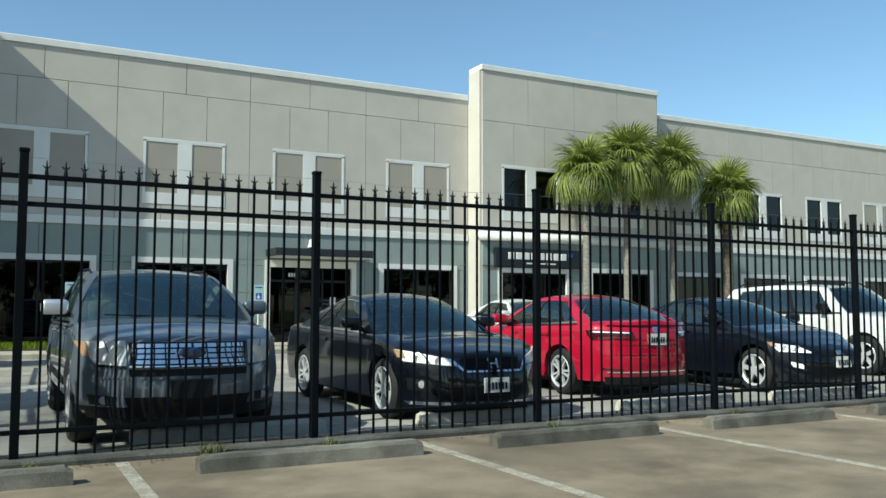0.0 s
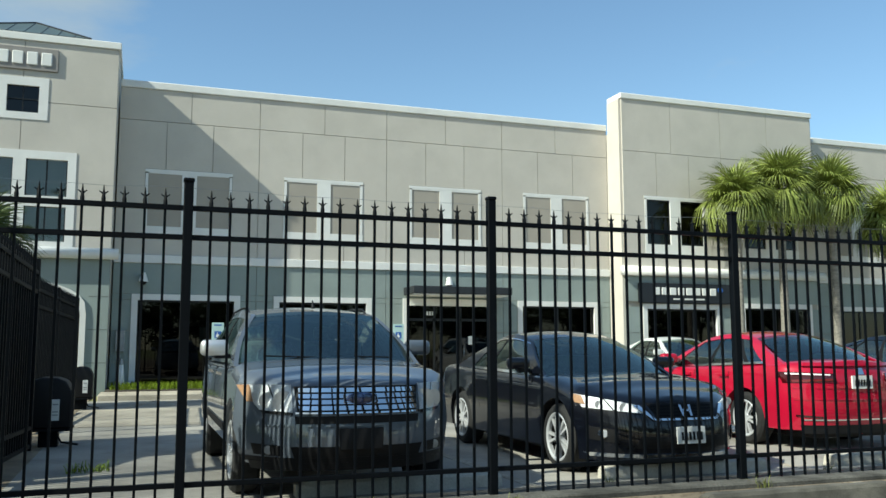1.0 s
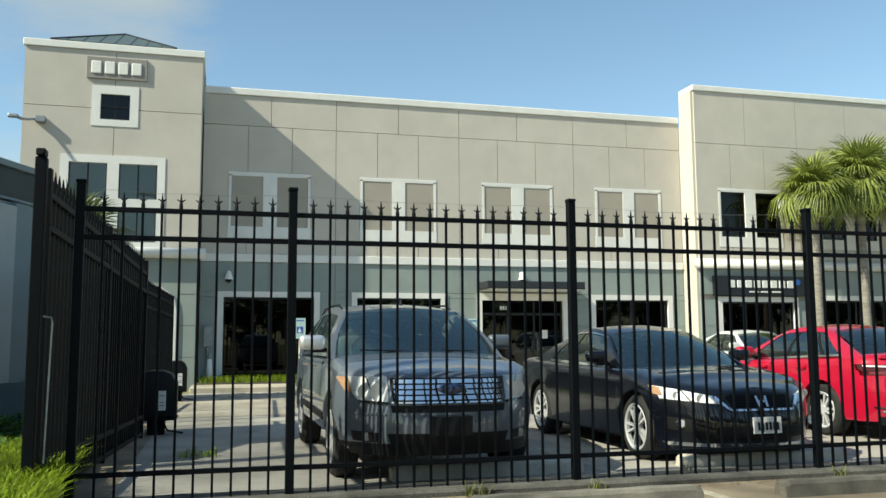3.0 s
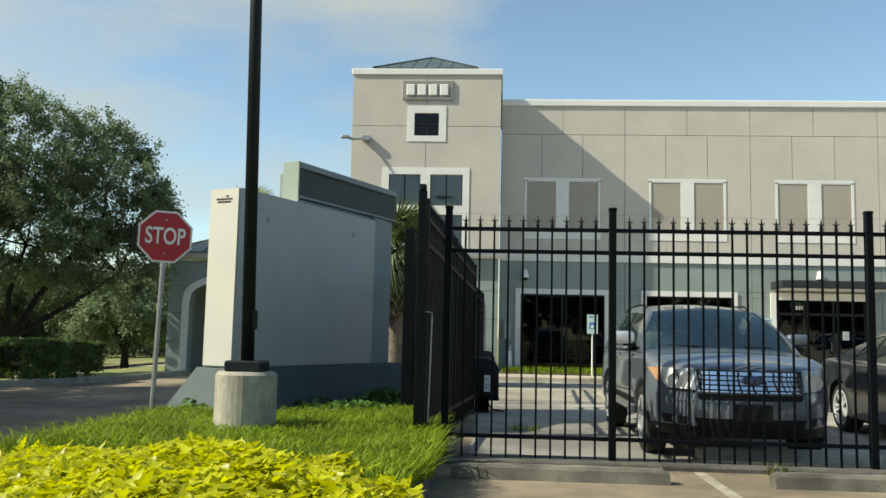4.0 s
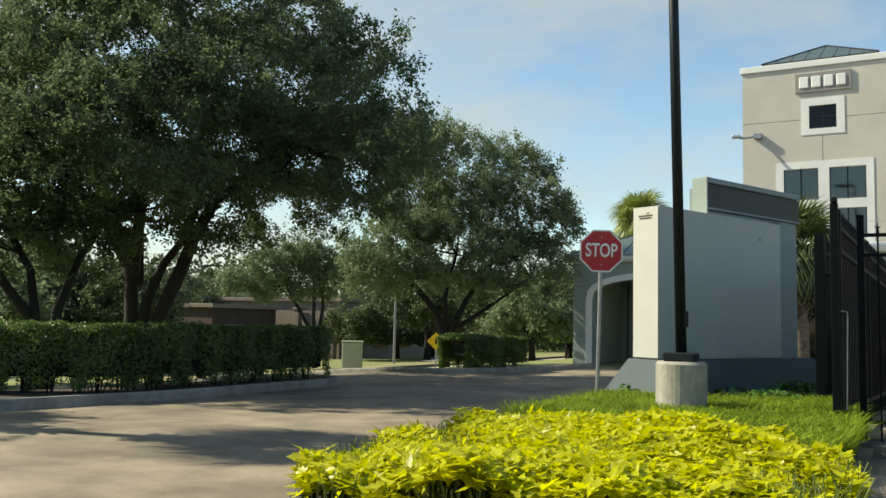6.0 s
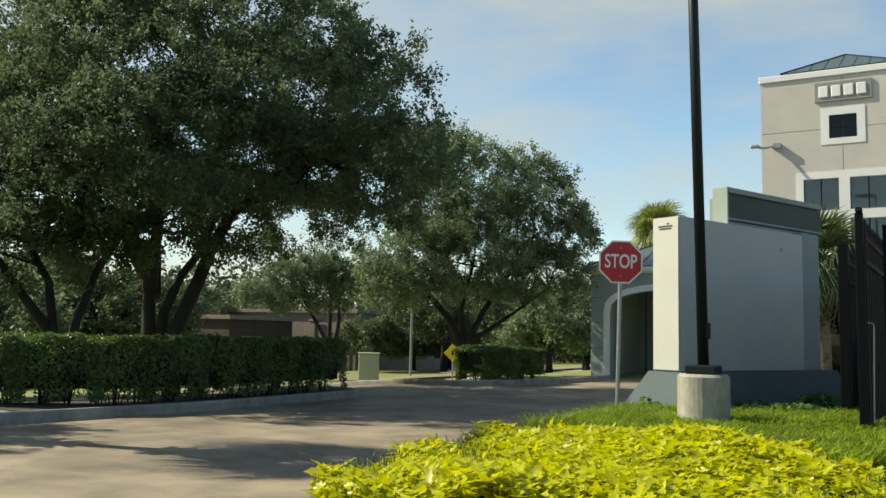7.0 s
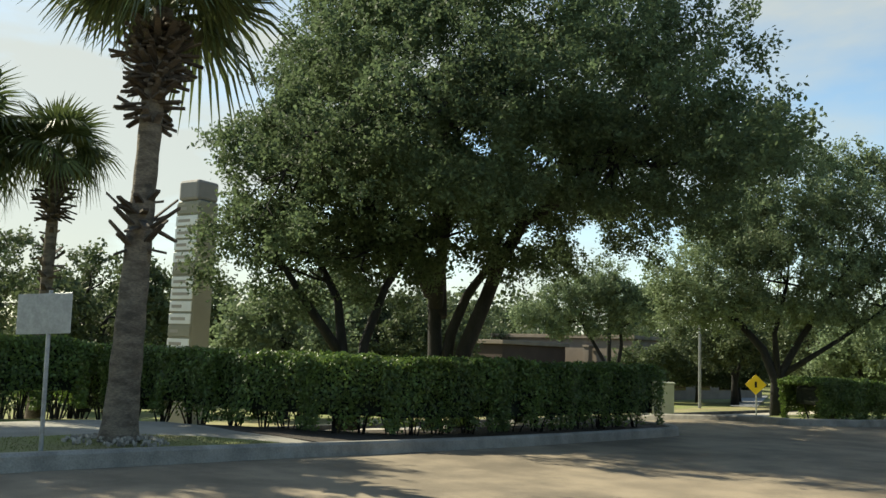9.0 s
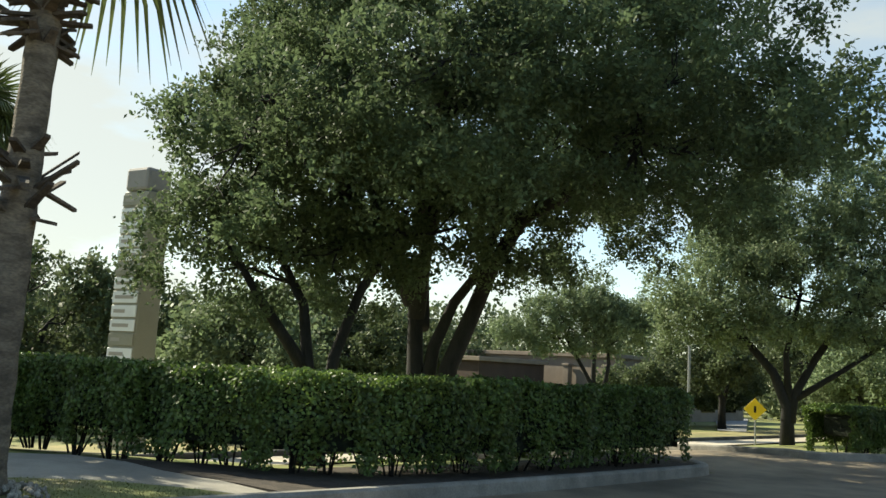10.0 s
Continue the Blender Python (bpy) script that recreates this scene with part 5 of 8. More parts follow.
def branches(bm, start, direction, length, radius, depth, tips, spread=0.55, up=0.12):
    """Limbs that bend, taper and fork; collects where the twigs run."""
    p, d = Vector(start), Vector(direction).normalized()
    pts, rad = [p.copy()], [radius]
    n = 4
    for i in range(n):
        d = (d + Vector(rng.normal(0, 0.16, 3)) + Vector((0, 0, up * 0.4))).normalized()
        p = p + d * length / n
        pts.append(p.copy())
        rad.append(radius * (1 - 0.55 * (i + 1) / n))
    tube(bm, pts, rad, 6 if depth > 1 else 4)
    tips.extend(pts[1:])
    if depth > 0:
        for j in range(3 if depth > 1 else 2):
            q = pts[n - j] if j < 2 else pts[2]
            nd = (d + Vector(rng.normal(0, spread, 3)) + Vector((0, 0, up))).normalized()
            branches(bm, q, nd, length * 0.68, rad[n - j] * 0.8 if j < 2 else rad[2] * 0.55, depth - 1, tips, spread, up)


def oak(at, stems, lobes, leaves, size, material, label, name="oak_tree", flat=0.86, gaps=-0.75, thin=None):
    """A broad tree: bent stems that fork into the crown, and leaf clumps that fill the crown's lobes."""
    x, y = at
    z = ground_z(x, y)
    t = thing(name, (x, y, z), label, "tree")
    bm, tips = bmesh.new(), []
    cs, rs = np.array([c[:3] for c in lobes]), np.array([c[3] for c in lobes])
    for pts, r in stems:
        n = len(pts)
        tube(bm, pts, [r * (1.15 if k == 0 else 1) * (1 - 0.55 * k / (n - 1)) for k in range(n)], 10)
        end = Vector(pts[-1])
        order = np.argsort(np.linalg.norm(cs - np.array(end), axis=1))[:5]
        for k in order:
            d = Vector(cs[k]) - end
            if d.length > 0.3:
                branches(bm, end, d, min(d.length, 2.2) * 0.6, r * 0.36, 2, tips, 0.45, 0.05)
        mid = Vector(pts[-2]).lerp(end, 0.4)
        for k in order[:2]:
            d = Vector(cs[k]) - mid
            branches(bm, mid, d, min(d.length, 2.2) * 0.6, r * 0.30, 1, tips, 0.45, 0.05)
    part("trunk", bm, BARK, t, "rough-barked trunk and limbs, coloured near black as if shaded", True)
    # sprays of leaves along short twigs, more of them towards the outside of each lobe, with gaps between
    share = rs ** 2.2 / (rs ** 2.2).sum()
    per, twigs = 15, 4
    cl, out = [], []
    for c, r, f in zip(cs, rs, share):
        k = max(6, int(1.25 * leaves * f / (per * twigs)))
        d = rng.normal(0, 1, (k, 3))
        d /= np.linalg.norm(d, axis=1)[:, None]
        bump = 1 + 0.16 * np.sin(3.1 * d[:, 0] + 5 * d[:, 2] + c[0]) + 0.14 * np.sin(7 * d[:, 1] + 4 * d[:, 2] + c[1])
        bump = np.minimum(bump, 1.1)
        cl.append(c + d * (r * bump * rng.uniform(0.2, 1.0, k) ** 0.45)[:, None] * np.array([1, 1, flat]))
        out.append(d)
    cl, out = np.vstack(cl), np.vstack(out)
    hole = np.sin(cl[:, 0] * 3.3 + 1.1 * np.sin(cl[:, 2] * 2.1)) * np.sin(cl[:, 1] * 2.9 + 0.7) + np.sin(cl[:, 2] * 3.7 + cl[:, 0]) * 0.8
    edge = np.full(len(cl), gaps)
    if thin:
        edge += thin[1] * np.clip((cl[:, 2] - thin[0]) / 1.6, 0, 1)
    keep = hole + rng.normal(0, 0.35, len(cl)) > edge
    cl, out = cl[keep], out[keep]
    n = len(cl)
    td = out[:, None, :] * 0.8 + rng.normal(0, 0.75, (n, twigs, 3)) + np.array([0, 0, -0.12])
    td /= np.linalg.norm(td, axis=2)[:, :, None]
    reach = 1.5 * size ** 0.55 * rng.uniform(0.5, 1.15, (n, twigs, 1))
    along = rng.uniform(0.1, 1.0, (n, twigs, per))
    c = cl[:, None, None, :] + (td * reach)[:, :, None, :] * along[..., None] + rng.normal(0, 0.62 * size, (n, twigs, per, 3))
    c = c.reshape(-1, 3)
    c = c[c[:, 2] > z + 1.0]
    leaf_cloud("crown", c, np.tile((0, 0, 0.5), (len(c), 1)), size, material, t, "dense crown of small green leaves", 0.55)
    return t


def hedge(name, path, width, top, label, density=900, leaf=0.07, foot=0.32, level=False):
    """A clipped hedge: leafy top and upper sides, with bare stems and gaps near the ground."""
    x0, y0 = path[0]
    h = thing(name, (x0, y0, ground_z(x0, y0)), label, "hedge", kind="stuff")
    cen, nor, stems = [], [], bmesh.new()
    for (ax, ay), (bx, by) in zip(path, path[1:]):
        L = math.hypot(bx - ax, by - ay)
        d = np.array([(bx - ax) / L, (by - ay) / L])
        s = np.array([-d[1], d[0]])
        n = int(L * density)
        u = rng.uniform(-0.25, L + 0.25, n)
        face = rng.uniform(0, 1, n)
        side = np.where(face < 0.36, -1, np.where(face < 0.72, 1, 0))
        v = np.where(side == 0, rng.uniform(-1, 1, n), side * rng.uniform(0.80, 1.03, n)) * width / 2
        zz = np.where(side == 0, rng.uniform(0.93, 1.0, n), 1 - rng.uniform(0, 1, n) ** 1.25 * (1 - foot * 0.6))
        wob = 0.05 * np.sin(u * 3.1) + 0.045 * np.sin(u * 7.7 + 2) + 0.03 * np.sin(zz * 9 + u * 5) + rng.normal(0, 0.025, n)
        v = v * (1 - 0.12 * (zz < 0.5)) + wob * side
        gz = np.array([ground_z(ax + d[0] * q, ay + d[1] * q) for q in u])
        z = gz + zz * (top - (gz if level else 0) + 0.03 * np.sin(u * 2.3) + 0.025 * np.sin(u * 5.9) + 0.02 * np.sin(u * 13.0) + rng.normal(0, 0.018, n))
        # thin out the foot in uneven gaps
        gap = (np.sin(u * 4.3) + np.sin(u * 9.1 + 1) + rng.normal(0, 0.5, n)) > (zz - 0.10) * 4.2 - 0.35
        ok = ~(gap & (zz < foot + 0.26))
        pts = np.stack([ax + d[0] * u + s[0] * v, ay + d[1] * u + s[1] * v, z], 1)[ok]
        nn = np.stack([s[0] * side, s[1] * side, np.where(side == 0, 1.0, 0.35)], 1)[ok]
        cen.append(pts)
        nor.append(nn)
        for j in range(int(L / 0.36)):
            q, w = (j + rng.uniform(0.2, 0.8)) * 0.36, rng.uniform(-0.16, 0.16) * width
            px, py = ax + d[0] * q + s[0] * w, ay + d[1] * q + s[1] * w
            g = ground_z(px, py)
            for _ in range(6):
                e = rng.normal(0, 0.17, 2)
                hgt = rng.uniform(0.5, 0.62) * top
                tube(stems, [(px + 0.2 * e[0], py + 0.2 * e[1], g - 0.03), (px + 0.45 * e[0], py + 0.45 * e[1], g + 0.35 * hgt), (px + e[0], py + e[1], g + hgt)], [0.014, 0.011, 0.006], 5)
    leaf_cloud("foliage", np.vstack(cen), np.vstack(nor), leaf, HEDGE_LEAF, h, "small glossy leaves", 0.6, 0.6)
    part("stems", stems, BARK, h, "bare stems in the near-black bark colour")
    # boxes coloured as inner shade, so that the hedge is not see-through above its foot
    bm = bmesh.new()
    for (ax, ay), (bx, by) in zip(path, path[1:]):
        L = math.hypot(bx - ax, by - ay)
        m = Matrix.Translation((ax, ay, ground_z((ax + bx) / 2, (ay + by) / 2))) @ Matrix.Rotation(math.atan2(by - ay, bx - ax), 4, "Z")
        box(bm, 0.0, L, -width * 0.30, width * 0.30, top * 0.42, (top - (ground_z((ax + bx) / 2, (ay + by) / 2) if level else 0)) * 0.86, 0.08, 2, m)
    part("shade_core", bm, HEDGE_SHADE, h, "near-black box standing in for the hedge's inner shade")
    return h


# near-black green: the shade inside the hedge is put into the colour
HEDGE_SHADE = mat("hedge_inner_shade", (0.012, 0.02, 0.008), 0.95, var=0.4, scale=9, fine=30, bump=0.6)
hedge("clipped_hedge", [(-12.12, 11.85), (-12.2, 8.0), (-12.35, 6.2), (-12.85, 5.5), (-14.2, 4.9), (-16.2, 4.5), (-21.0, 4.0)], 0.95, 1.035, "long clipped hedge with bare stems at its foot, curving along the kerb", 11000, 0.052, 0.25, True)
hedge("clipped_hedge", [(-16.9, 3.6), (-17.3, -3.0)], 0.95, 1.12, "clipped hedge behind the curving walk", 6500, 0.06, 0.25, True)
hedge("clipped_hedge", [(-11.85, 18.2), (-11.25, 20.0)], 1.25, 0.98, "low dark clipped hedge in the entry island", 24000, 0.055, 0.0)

# the big oak behind the hedge: a round spreading crown carried on leaning trunks
def crown_lobes(cx, cy, rings, extra):
    """Leaf lobes in rings (height, reach east-west, reach north-south, size, count) about an upright axis."""
    lobes = list(extra)
    for z, rx, ry, r, n in rings:
        turn = rng.uniform(0, 6.283)
        for k in range(n):
            a = turn + 2 * math.pi * k / n + rng.normal(0, 0.08)
            f = rng.uniform(0.78, 1.06)
            lobes.append((cx + rx * f * math.cos(a), cy + ry * f * math.sin(a), z + rng.normal(0, 0.22), r * rng.uniform(0.65, 1.25)))
    return lobes


BIG_CROWN = [c for c in crown_lobes(-15.4, 11.6, [(4.05, 5.0, 4.9, 0.90, 19), (5.0, 5.0, 5.0, 0.95, 20), (6.2, 4.7, 4.6, 0.95, 20), (7.5, 3.9, 3.8, 1.0, 17), (8.7, 2.6, 2.4, 1.2, 9), (5.2, 3.0, 3.0, 1.4, 8), (6.8, 1.6, 1.6, 1.5, 4)],
                                    [(-16.5, 8.4, 8.1, 1.2), (-17.6, 9.6, 8.7, 1.2), (-18.6, 11.0, 8.6, 1.3), (-15.3, 8.5, 7.9, 1.0), (-15.4, 11.6, 9.7, 1.2), (-14.0, 11.0, 9.3, 1.0), (-16.5, 12.0, 9.6, 1.1), (-19.2, 9.6, 7.4, 1.1), (-9.7, 11.2, 6.2, 0.6), (-10.3, 11.5, 7.1, 0.6), (-10.0, 10.2, 5.2, 0.8), (-9.6, 11.0, 5.3, 0.55), (-9.0, 10.4, 4.6, 0.6), (-8.4, 9.8, 4.2, 0.5), (-9.2, 9.7, 3.95, 0.6), (-14.2, 5.8, 4.4, 0.7), (-13.8, 6.1, 3.4, 0.6), (-15.2, 6.1, 3.2, 0.6)])
             if not (c[2] < 4.8 and c[0] < -18.0)]
oak((-17.5, 12.4), [
    ([(-17.85, 12.25, -0.8), (-17.9, 12.25, 1.2), (-17.95, 12.2, 2.6), (-18.1, 11.9, 3.3), (-17.6, 10.6, 4.5), (-17.0, 9.4, 5.4)], 0.19),
    ([(-17.35, 12.55, -0.8), (-17.3, 12.6, 1.2), (-16.9, 12.85, 2.4), (-16.4, 12.75, 3.2), (-15.2, 12.2, 4.0), (-13.3, 11.5, 4.3), (-12.0, 11.2, 4.9)], 0.21),
    ([(-17.75, 12.35, 0.2), (-17.6, 12.45, 1.6), (-17.2, 12.55, 2.5), (-16.4, 12.55, 3.25), (-15.7, 12.2, 4.4)], 0.15),
    ([(-17.9, 12.2, 2.2), (-17.5, 12.0, 3.6), (-17.0, 11.7, 4.8), (-15.9, 10.8, 5.9)], 0.16),
    ([(-18.0, 12.1, 2.5), (-17.6, 11.0, 3.6), (-16.6, 9.2, 4.1), (-15.6, 7.6, 4.6), (-14.9, 6.4, 4.7)], 0.13),
    ([(-17.5, 11.8, 3.9), (-16.2, 10.6, 4.6), (-14.6, 9.2, 5.0), (-13.0, 8.2, 5.4)], 0.10),
    ([(-17.8, 12.3, 2.0), (-18.6, 13.0, 3.6), (-19.2, 13.8, 5.2)], 0.13)],
    BIG_CROWN, 370000, 0.086, OAK_LEAF, "large spreading live oak with several dark leaning trunks", flat=0.62, gaps=-0.55, thin=(6.4, 0.30))
# a second oak close behind it
oak((-17.0, 9.0), [
    ([(-16.9, 8.9, -0.9), (-16.8, 8.8, 1.1), (-16.9, 8.7, 2.1), (-17.2, 8.3, 3.0)], 0.13),
    ([(-16.7, 9.0, -0.9), (-16.5, 9.1, 1.3), (-16.3, 9.4, 2.4), (-15.9, 9.8, 3.4)], 0.12),
    ([(-16.8, 8.8, 1.0), (-17.2, 8.0, 2.2), (-17.5, 7.4, 3.2)], 0.10)],
    [(-17.2, 8.6, 4.6, 2.2), (-16.2, 10.4, 4.4, 2.0), (-15.6, 12.2, 4.0, 1.5), (-17.6, 8.8, 6.2, 1.8), (-18.6, 10.6, 4.6, 2.2), (-17.2, 8.0, 2.75, 1.2), (-18.0, 7.0, 3.0, 0.95), (-16.8, 9.8, 2.95, 1.2)],
    90000, 0.096, OAK_LEAF, "dark oak standing close behind the larger one")
# the grey-green oak behind the island hedge
oak((-15.0, 23.4), [
    ([(-15.05, 23.27, -0.7), (-15.05, 23.27, 0.7), (-15.35, 23.1, 1.6), (-16.2, 22.7, 2.7)], 0.19),
    ([(-15.0, 23.3, 0.3), (-14.9, 23.35, 1.0), (-14.5, 23.6, 1.9), (-13.8, 23.9, 3.1), (-13.0, 24.4, 4.4)], 0.135),
    ([(-15.0, 23.3, 0.6), (-15.05, 23.2, 2.1), (-14.8, 23.5, 3.6)], 0.10),
    ([(-14.9, 23.35, 0.9), (-13.7, 24.2, 1.9), (-12.6, 25.0, 2.9)], 0.085)],
    [(-14.8, 23.5, 6.2, 2.0), (-16.4, 21.9, 3.7, 1.9), (-16.7, 21.2, 3.0, 1.1), (-13.0, 24.8, 5.7, 1.9), (-12.6, 25.0, 3.4, 1.4), (-14.7, 23.5, 3.9, 2.1), (-11.9, 25.2, 4.6, 1.1), (-15.2, 23.2, 7.6, 0.9),
     (-13.4, 24.7, 7.0, 1.0), (-13.6, 23.5, 3.1, 0.9), (-16.2, 23.2, 5.4, 1.6)],
    130000, 0.096, OAK_LEAF_LIGHT, "broad grey-green oak behind the clipped island hedge")
oak((-25.8, 30.0), [
    ([(-25.7, 30.1, -1.2), (-25.7, 30.1, 0.2), (-26.3, 29.7, 1.5), (-26.9, 29.2, 2.8)], 0.13),
    ([(-25.7, 30.1, 0.1), (-25.5, 30.3, 1.8), (-25.6, 30.2, 3.4)], 0.11)],
    [(-27.0, 29.0, 3.8, 1.1), (-25.8, 30.0, 3.9, 1.2), (-28.2, 28.1, 3.4, 0.8), (-25.0, 30.6, 3.2, 1.1), (-26.4, 29.6, 4.2, 0.9), (-27.7, 28.5, 3.9, 0.75), (-24.5, 31.0, 3.8, 0.9), (-28.9, 27.6, 3.0, 0.6), (-27.6, 28.6, 2.7, 0.7), (-26.2, 29.6, 2.8, 0.7), (-26.0, 29.9, 4.9, 0.7)],
    46000, 0.11, OAK_LEAF_LIGHT, "pale green street oak across the driveway mouth")


def street_tree(x, y, h, r, material, label, leaves=16000, size=0.19):
    z = ground_z(x, y)
    a = rng.uniform(0, 6.28)
    s = [([(x, y, z - 0.2), (x, y, z + h * 0.2), (x + 0.35 * math.cos(a), y + 0.35 * math.sin(a), z + h * 0.55)], 0.14 + h * 0.012),
         ([(x, y, z + h * 0.15), (x - 0.6 * math.cos(a), y - 0.6 * math.sin(a), z + h * 0.5)], 0.11)]
    lobes = []
    for _ in range(13):
        d = rng.normal(0, 1, 3)
        d /= np.linalg.norm(d)
        k = rng.uniform(0.45, 0.92)
        lobes.append((x + d[0] * r * k, y + d[1] * r * k, z + h * 0.52 + d[2] * h * 0.30 * k, r * rng.uniform(0.26, 0.60) * (1.25 - 0.5 * k)))
    oak((x, y), s, lobes, leaves, size, material, label)


# the low trees past y 41 stand in for the shade of covered parking
for x, y, h, r, m in ((-26.6, 13.8, 4.4, 2.7, 1), (-33.0, 10.0, 6.4, 2.4, 0), (-30.5, 4.0, 6.2, 2.4, 0), (-38.0, 16.5, 6.8, 2.8, 0), (-34.5, 22.0, 7.0, 2.8, 0), (-41.5, 11.0, 8.5, 3.6, 0), (-49.5, 44.0, 7.5, 3.2, 0),
                      (-27.0, 43.0, 7.0, 3.0, 0), (-21.5, 42.0, 6.4, 2.8, 0), (-17.8, 37.5, 4.4, 2.0, 1), (-20.5, 50.0, 8.0, 3.6, 0), (-14.8, 45.0, 6.0, 2.8, 0), (-52.0, 50.0, 8.0, 3.4, 0), (-44.0, 29.0, 8.0, 3.4, 0), (-31.5, 42.0, 4.2, 2.3, 0), (-31.0, 46.0, 4.4, 2.3, 0), (-30.0, 49.0, 4.4, 2.2, 0), (-30.6, 21.2, 5.6, 2.5, 0), (-31.2, 24.2, 5.2, 2.3, 0)):
    street_tree(x, y, h, r, OAK_LEAF_LIGHT if m else FAR_LEAF, "grey-green tree along the street" if m else "dark green tree beyond the street")


def far_woods():
    """A belt of woodland that closes the view, far beyond the street."""
    cs = []
    for _ in range(200):
        a = rng.uniform(radians(98), radians(180))
        d = rng.uniform(75, 120)
        x, y = d * math.cos(a) - 5, d * math.sin(a)
        h = rng.uniform(3.5, 9.5)
        k = 440
        q = rng.normal(0, 1, (k, 3))
        q /= np.linalg.norm(q, axis=1)[:, None]
        cs.append(np.array([x, y, h * 0.5 - 1.4]) + q * np.array([3.4, 3.4, h * 0.56]) * rng.uniform(0.75, 1.05, (k, 1)))
        q = rng.normal(0, 1, (90, 3))
        q /= np.linalg.norm(q, axis=1)[:, None]
        cs.append(np.array([x, y, h * 0.42 - 1.4]) + q * np.array([2.6, 2.6, h * 0.42]) * rng.uniform(0.3, 0.9, (90, 1)))
    c = np.vstack(cs)
    ob = leaf_cloud("far_woods", c, np.tile((0, 0, 0.6), (len(c), 1)), 0.52, FAR_LEAF, None, "dark belt of woodland on the skyline", 0.8)
    tagged(ob, category="woods", kind="stuff")


far_woods()
for x, y, h in ((-14.0, -34.0, 8.0), (-2.0, -38.0, 9.0), (9.0, -36.0, 8.0), (21.0, -39.0, 9.0), (34.0, -36.0, 8.5)):
    street_tree(x, y, h, 3.4, FAR_LEAF, "green tree along the far edge of the lot", 7000, 0.3)
for k in range(16):
    street_tree(-13.0 + 5.2 * k, -21.5 - 2.0 * (k % 2), 7.2 + 1.3 * ((k * 5) % 3), 3.0, FAR_LEAF, "green tree along the near edge of the lot", 6000, 0.3)
# out-of-view oak, added only so that its crown shades the walk
oak((-18.6, -0.6), [
    ([(-18.6, -0.6, -0.9), (-18.6, -0.5, 1.5), (-18.5, -0.3, 4.3)], 0.16), ([(-18.6, -0.5, 1.6), (-18.9, -1.0, 3.2), (-19.0, -1.2, 4.8)], 0.11)],
    [(-18.3, 0.4, 6.0, 1.6), (-18.8, -1.2, 6.4, 1.8), (-17.6, 0.9, 5.2, 1.1), (-19.5, 0.6, 6.8, 1.5), (-17.8, -1.6, 5.4, 1.4)], 26000, 0.14, OAK_LEAF, "unseen oak added to shade the curving walk")
GREEN_SHRUB = mat("bright_shrub_leaf", (0.20, 0.34, 0.05), 0.5, var=0.2, scale=1.0, fine=10, island=0.4, trans=0.5)
street_tree(-19.0, 46.2, 2.6, 1.1, GREEN_SHRUB, "small bright green tree beyond the hedge island", 5000, 0.16)


# ---- palms ----
def frond_mesh(name, reach, leaflets, droop, material):
    """One fan frond: a stalk, and narrow pleated leaflets that spread and bend at their ends."""
    bm = bmesh.new()
    stalk = [(0, 0, 0), (reach * 0.22, 0, reach * 0.05), (reach * 0.45, 0, reach * 0.06)]
    tube(bm, stalk, [0.022, 0.016, 0.010], 5)
    hub = Vector(stalk[-1])
    for k in range(leaflets):
        a = radians(-128 + 256 * k / (leaflets - 1)) + rng.normal(0, 0.03)
        L = reach * (0.62 - 0.16 * abs(a) / 2.2) * rng.uniform(0.88, 1.08)
        d = Vector((math.cos(a), math.sin(a), 0.10 + 0.14 * math.cos(a)))
        s = Vector((-math.sin(a), math.cos(a), 0))
        w = 0.022 * reach / 1.2
        rows = []
        for f, ww in ((0.0, 0.25), (0.35, 1.0), (0.7, 0.75), (1.0, 0.06)):
            p = hub + d * L * f + Vector((0, 0, -droop * L * f * f * f - 0.1 * rng.uniform(0, 1) * L * f * f))
            rows.append((bm.verts.new(p + s * w * ww), bm.verts.new(p - Vector((0, 0, 0.4 * w)) * ww), bm.verts.new(p - s * w * ww)))
        for r, q in zip(rows, rows[1:]):
            bm.faces.new((r[0], r[1], q[1], q[0]))
            bm.faces.new((r[1], r[2], q[2], q[1]))
    me = bpy.data.meshes.new(name)
    bm.to_mesh(me)
    bm.free()
    me.materials.append(material)
    return me


FRONDS = {m: [frond_mesh("frond", 1.45, 34, d, m) for d in (0.35, 0.7, 1.1)] for m in (PALM_LEAF, PALM_LEAF_DARK)}


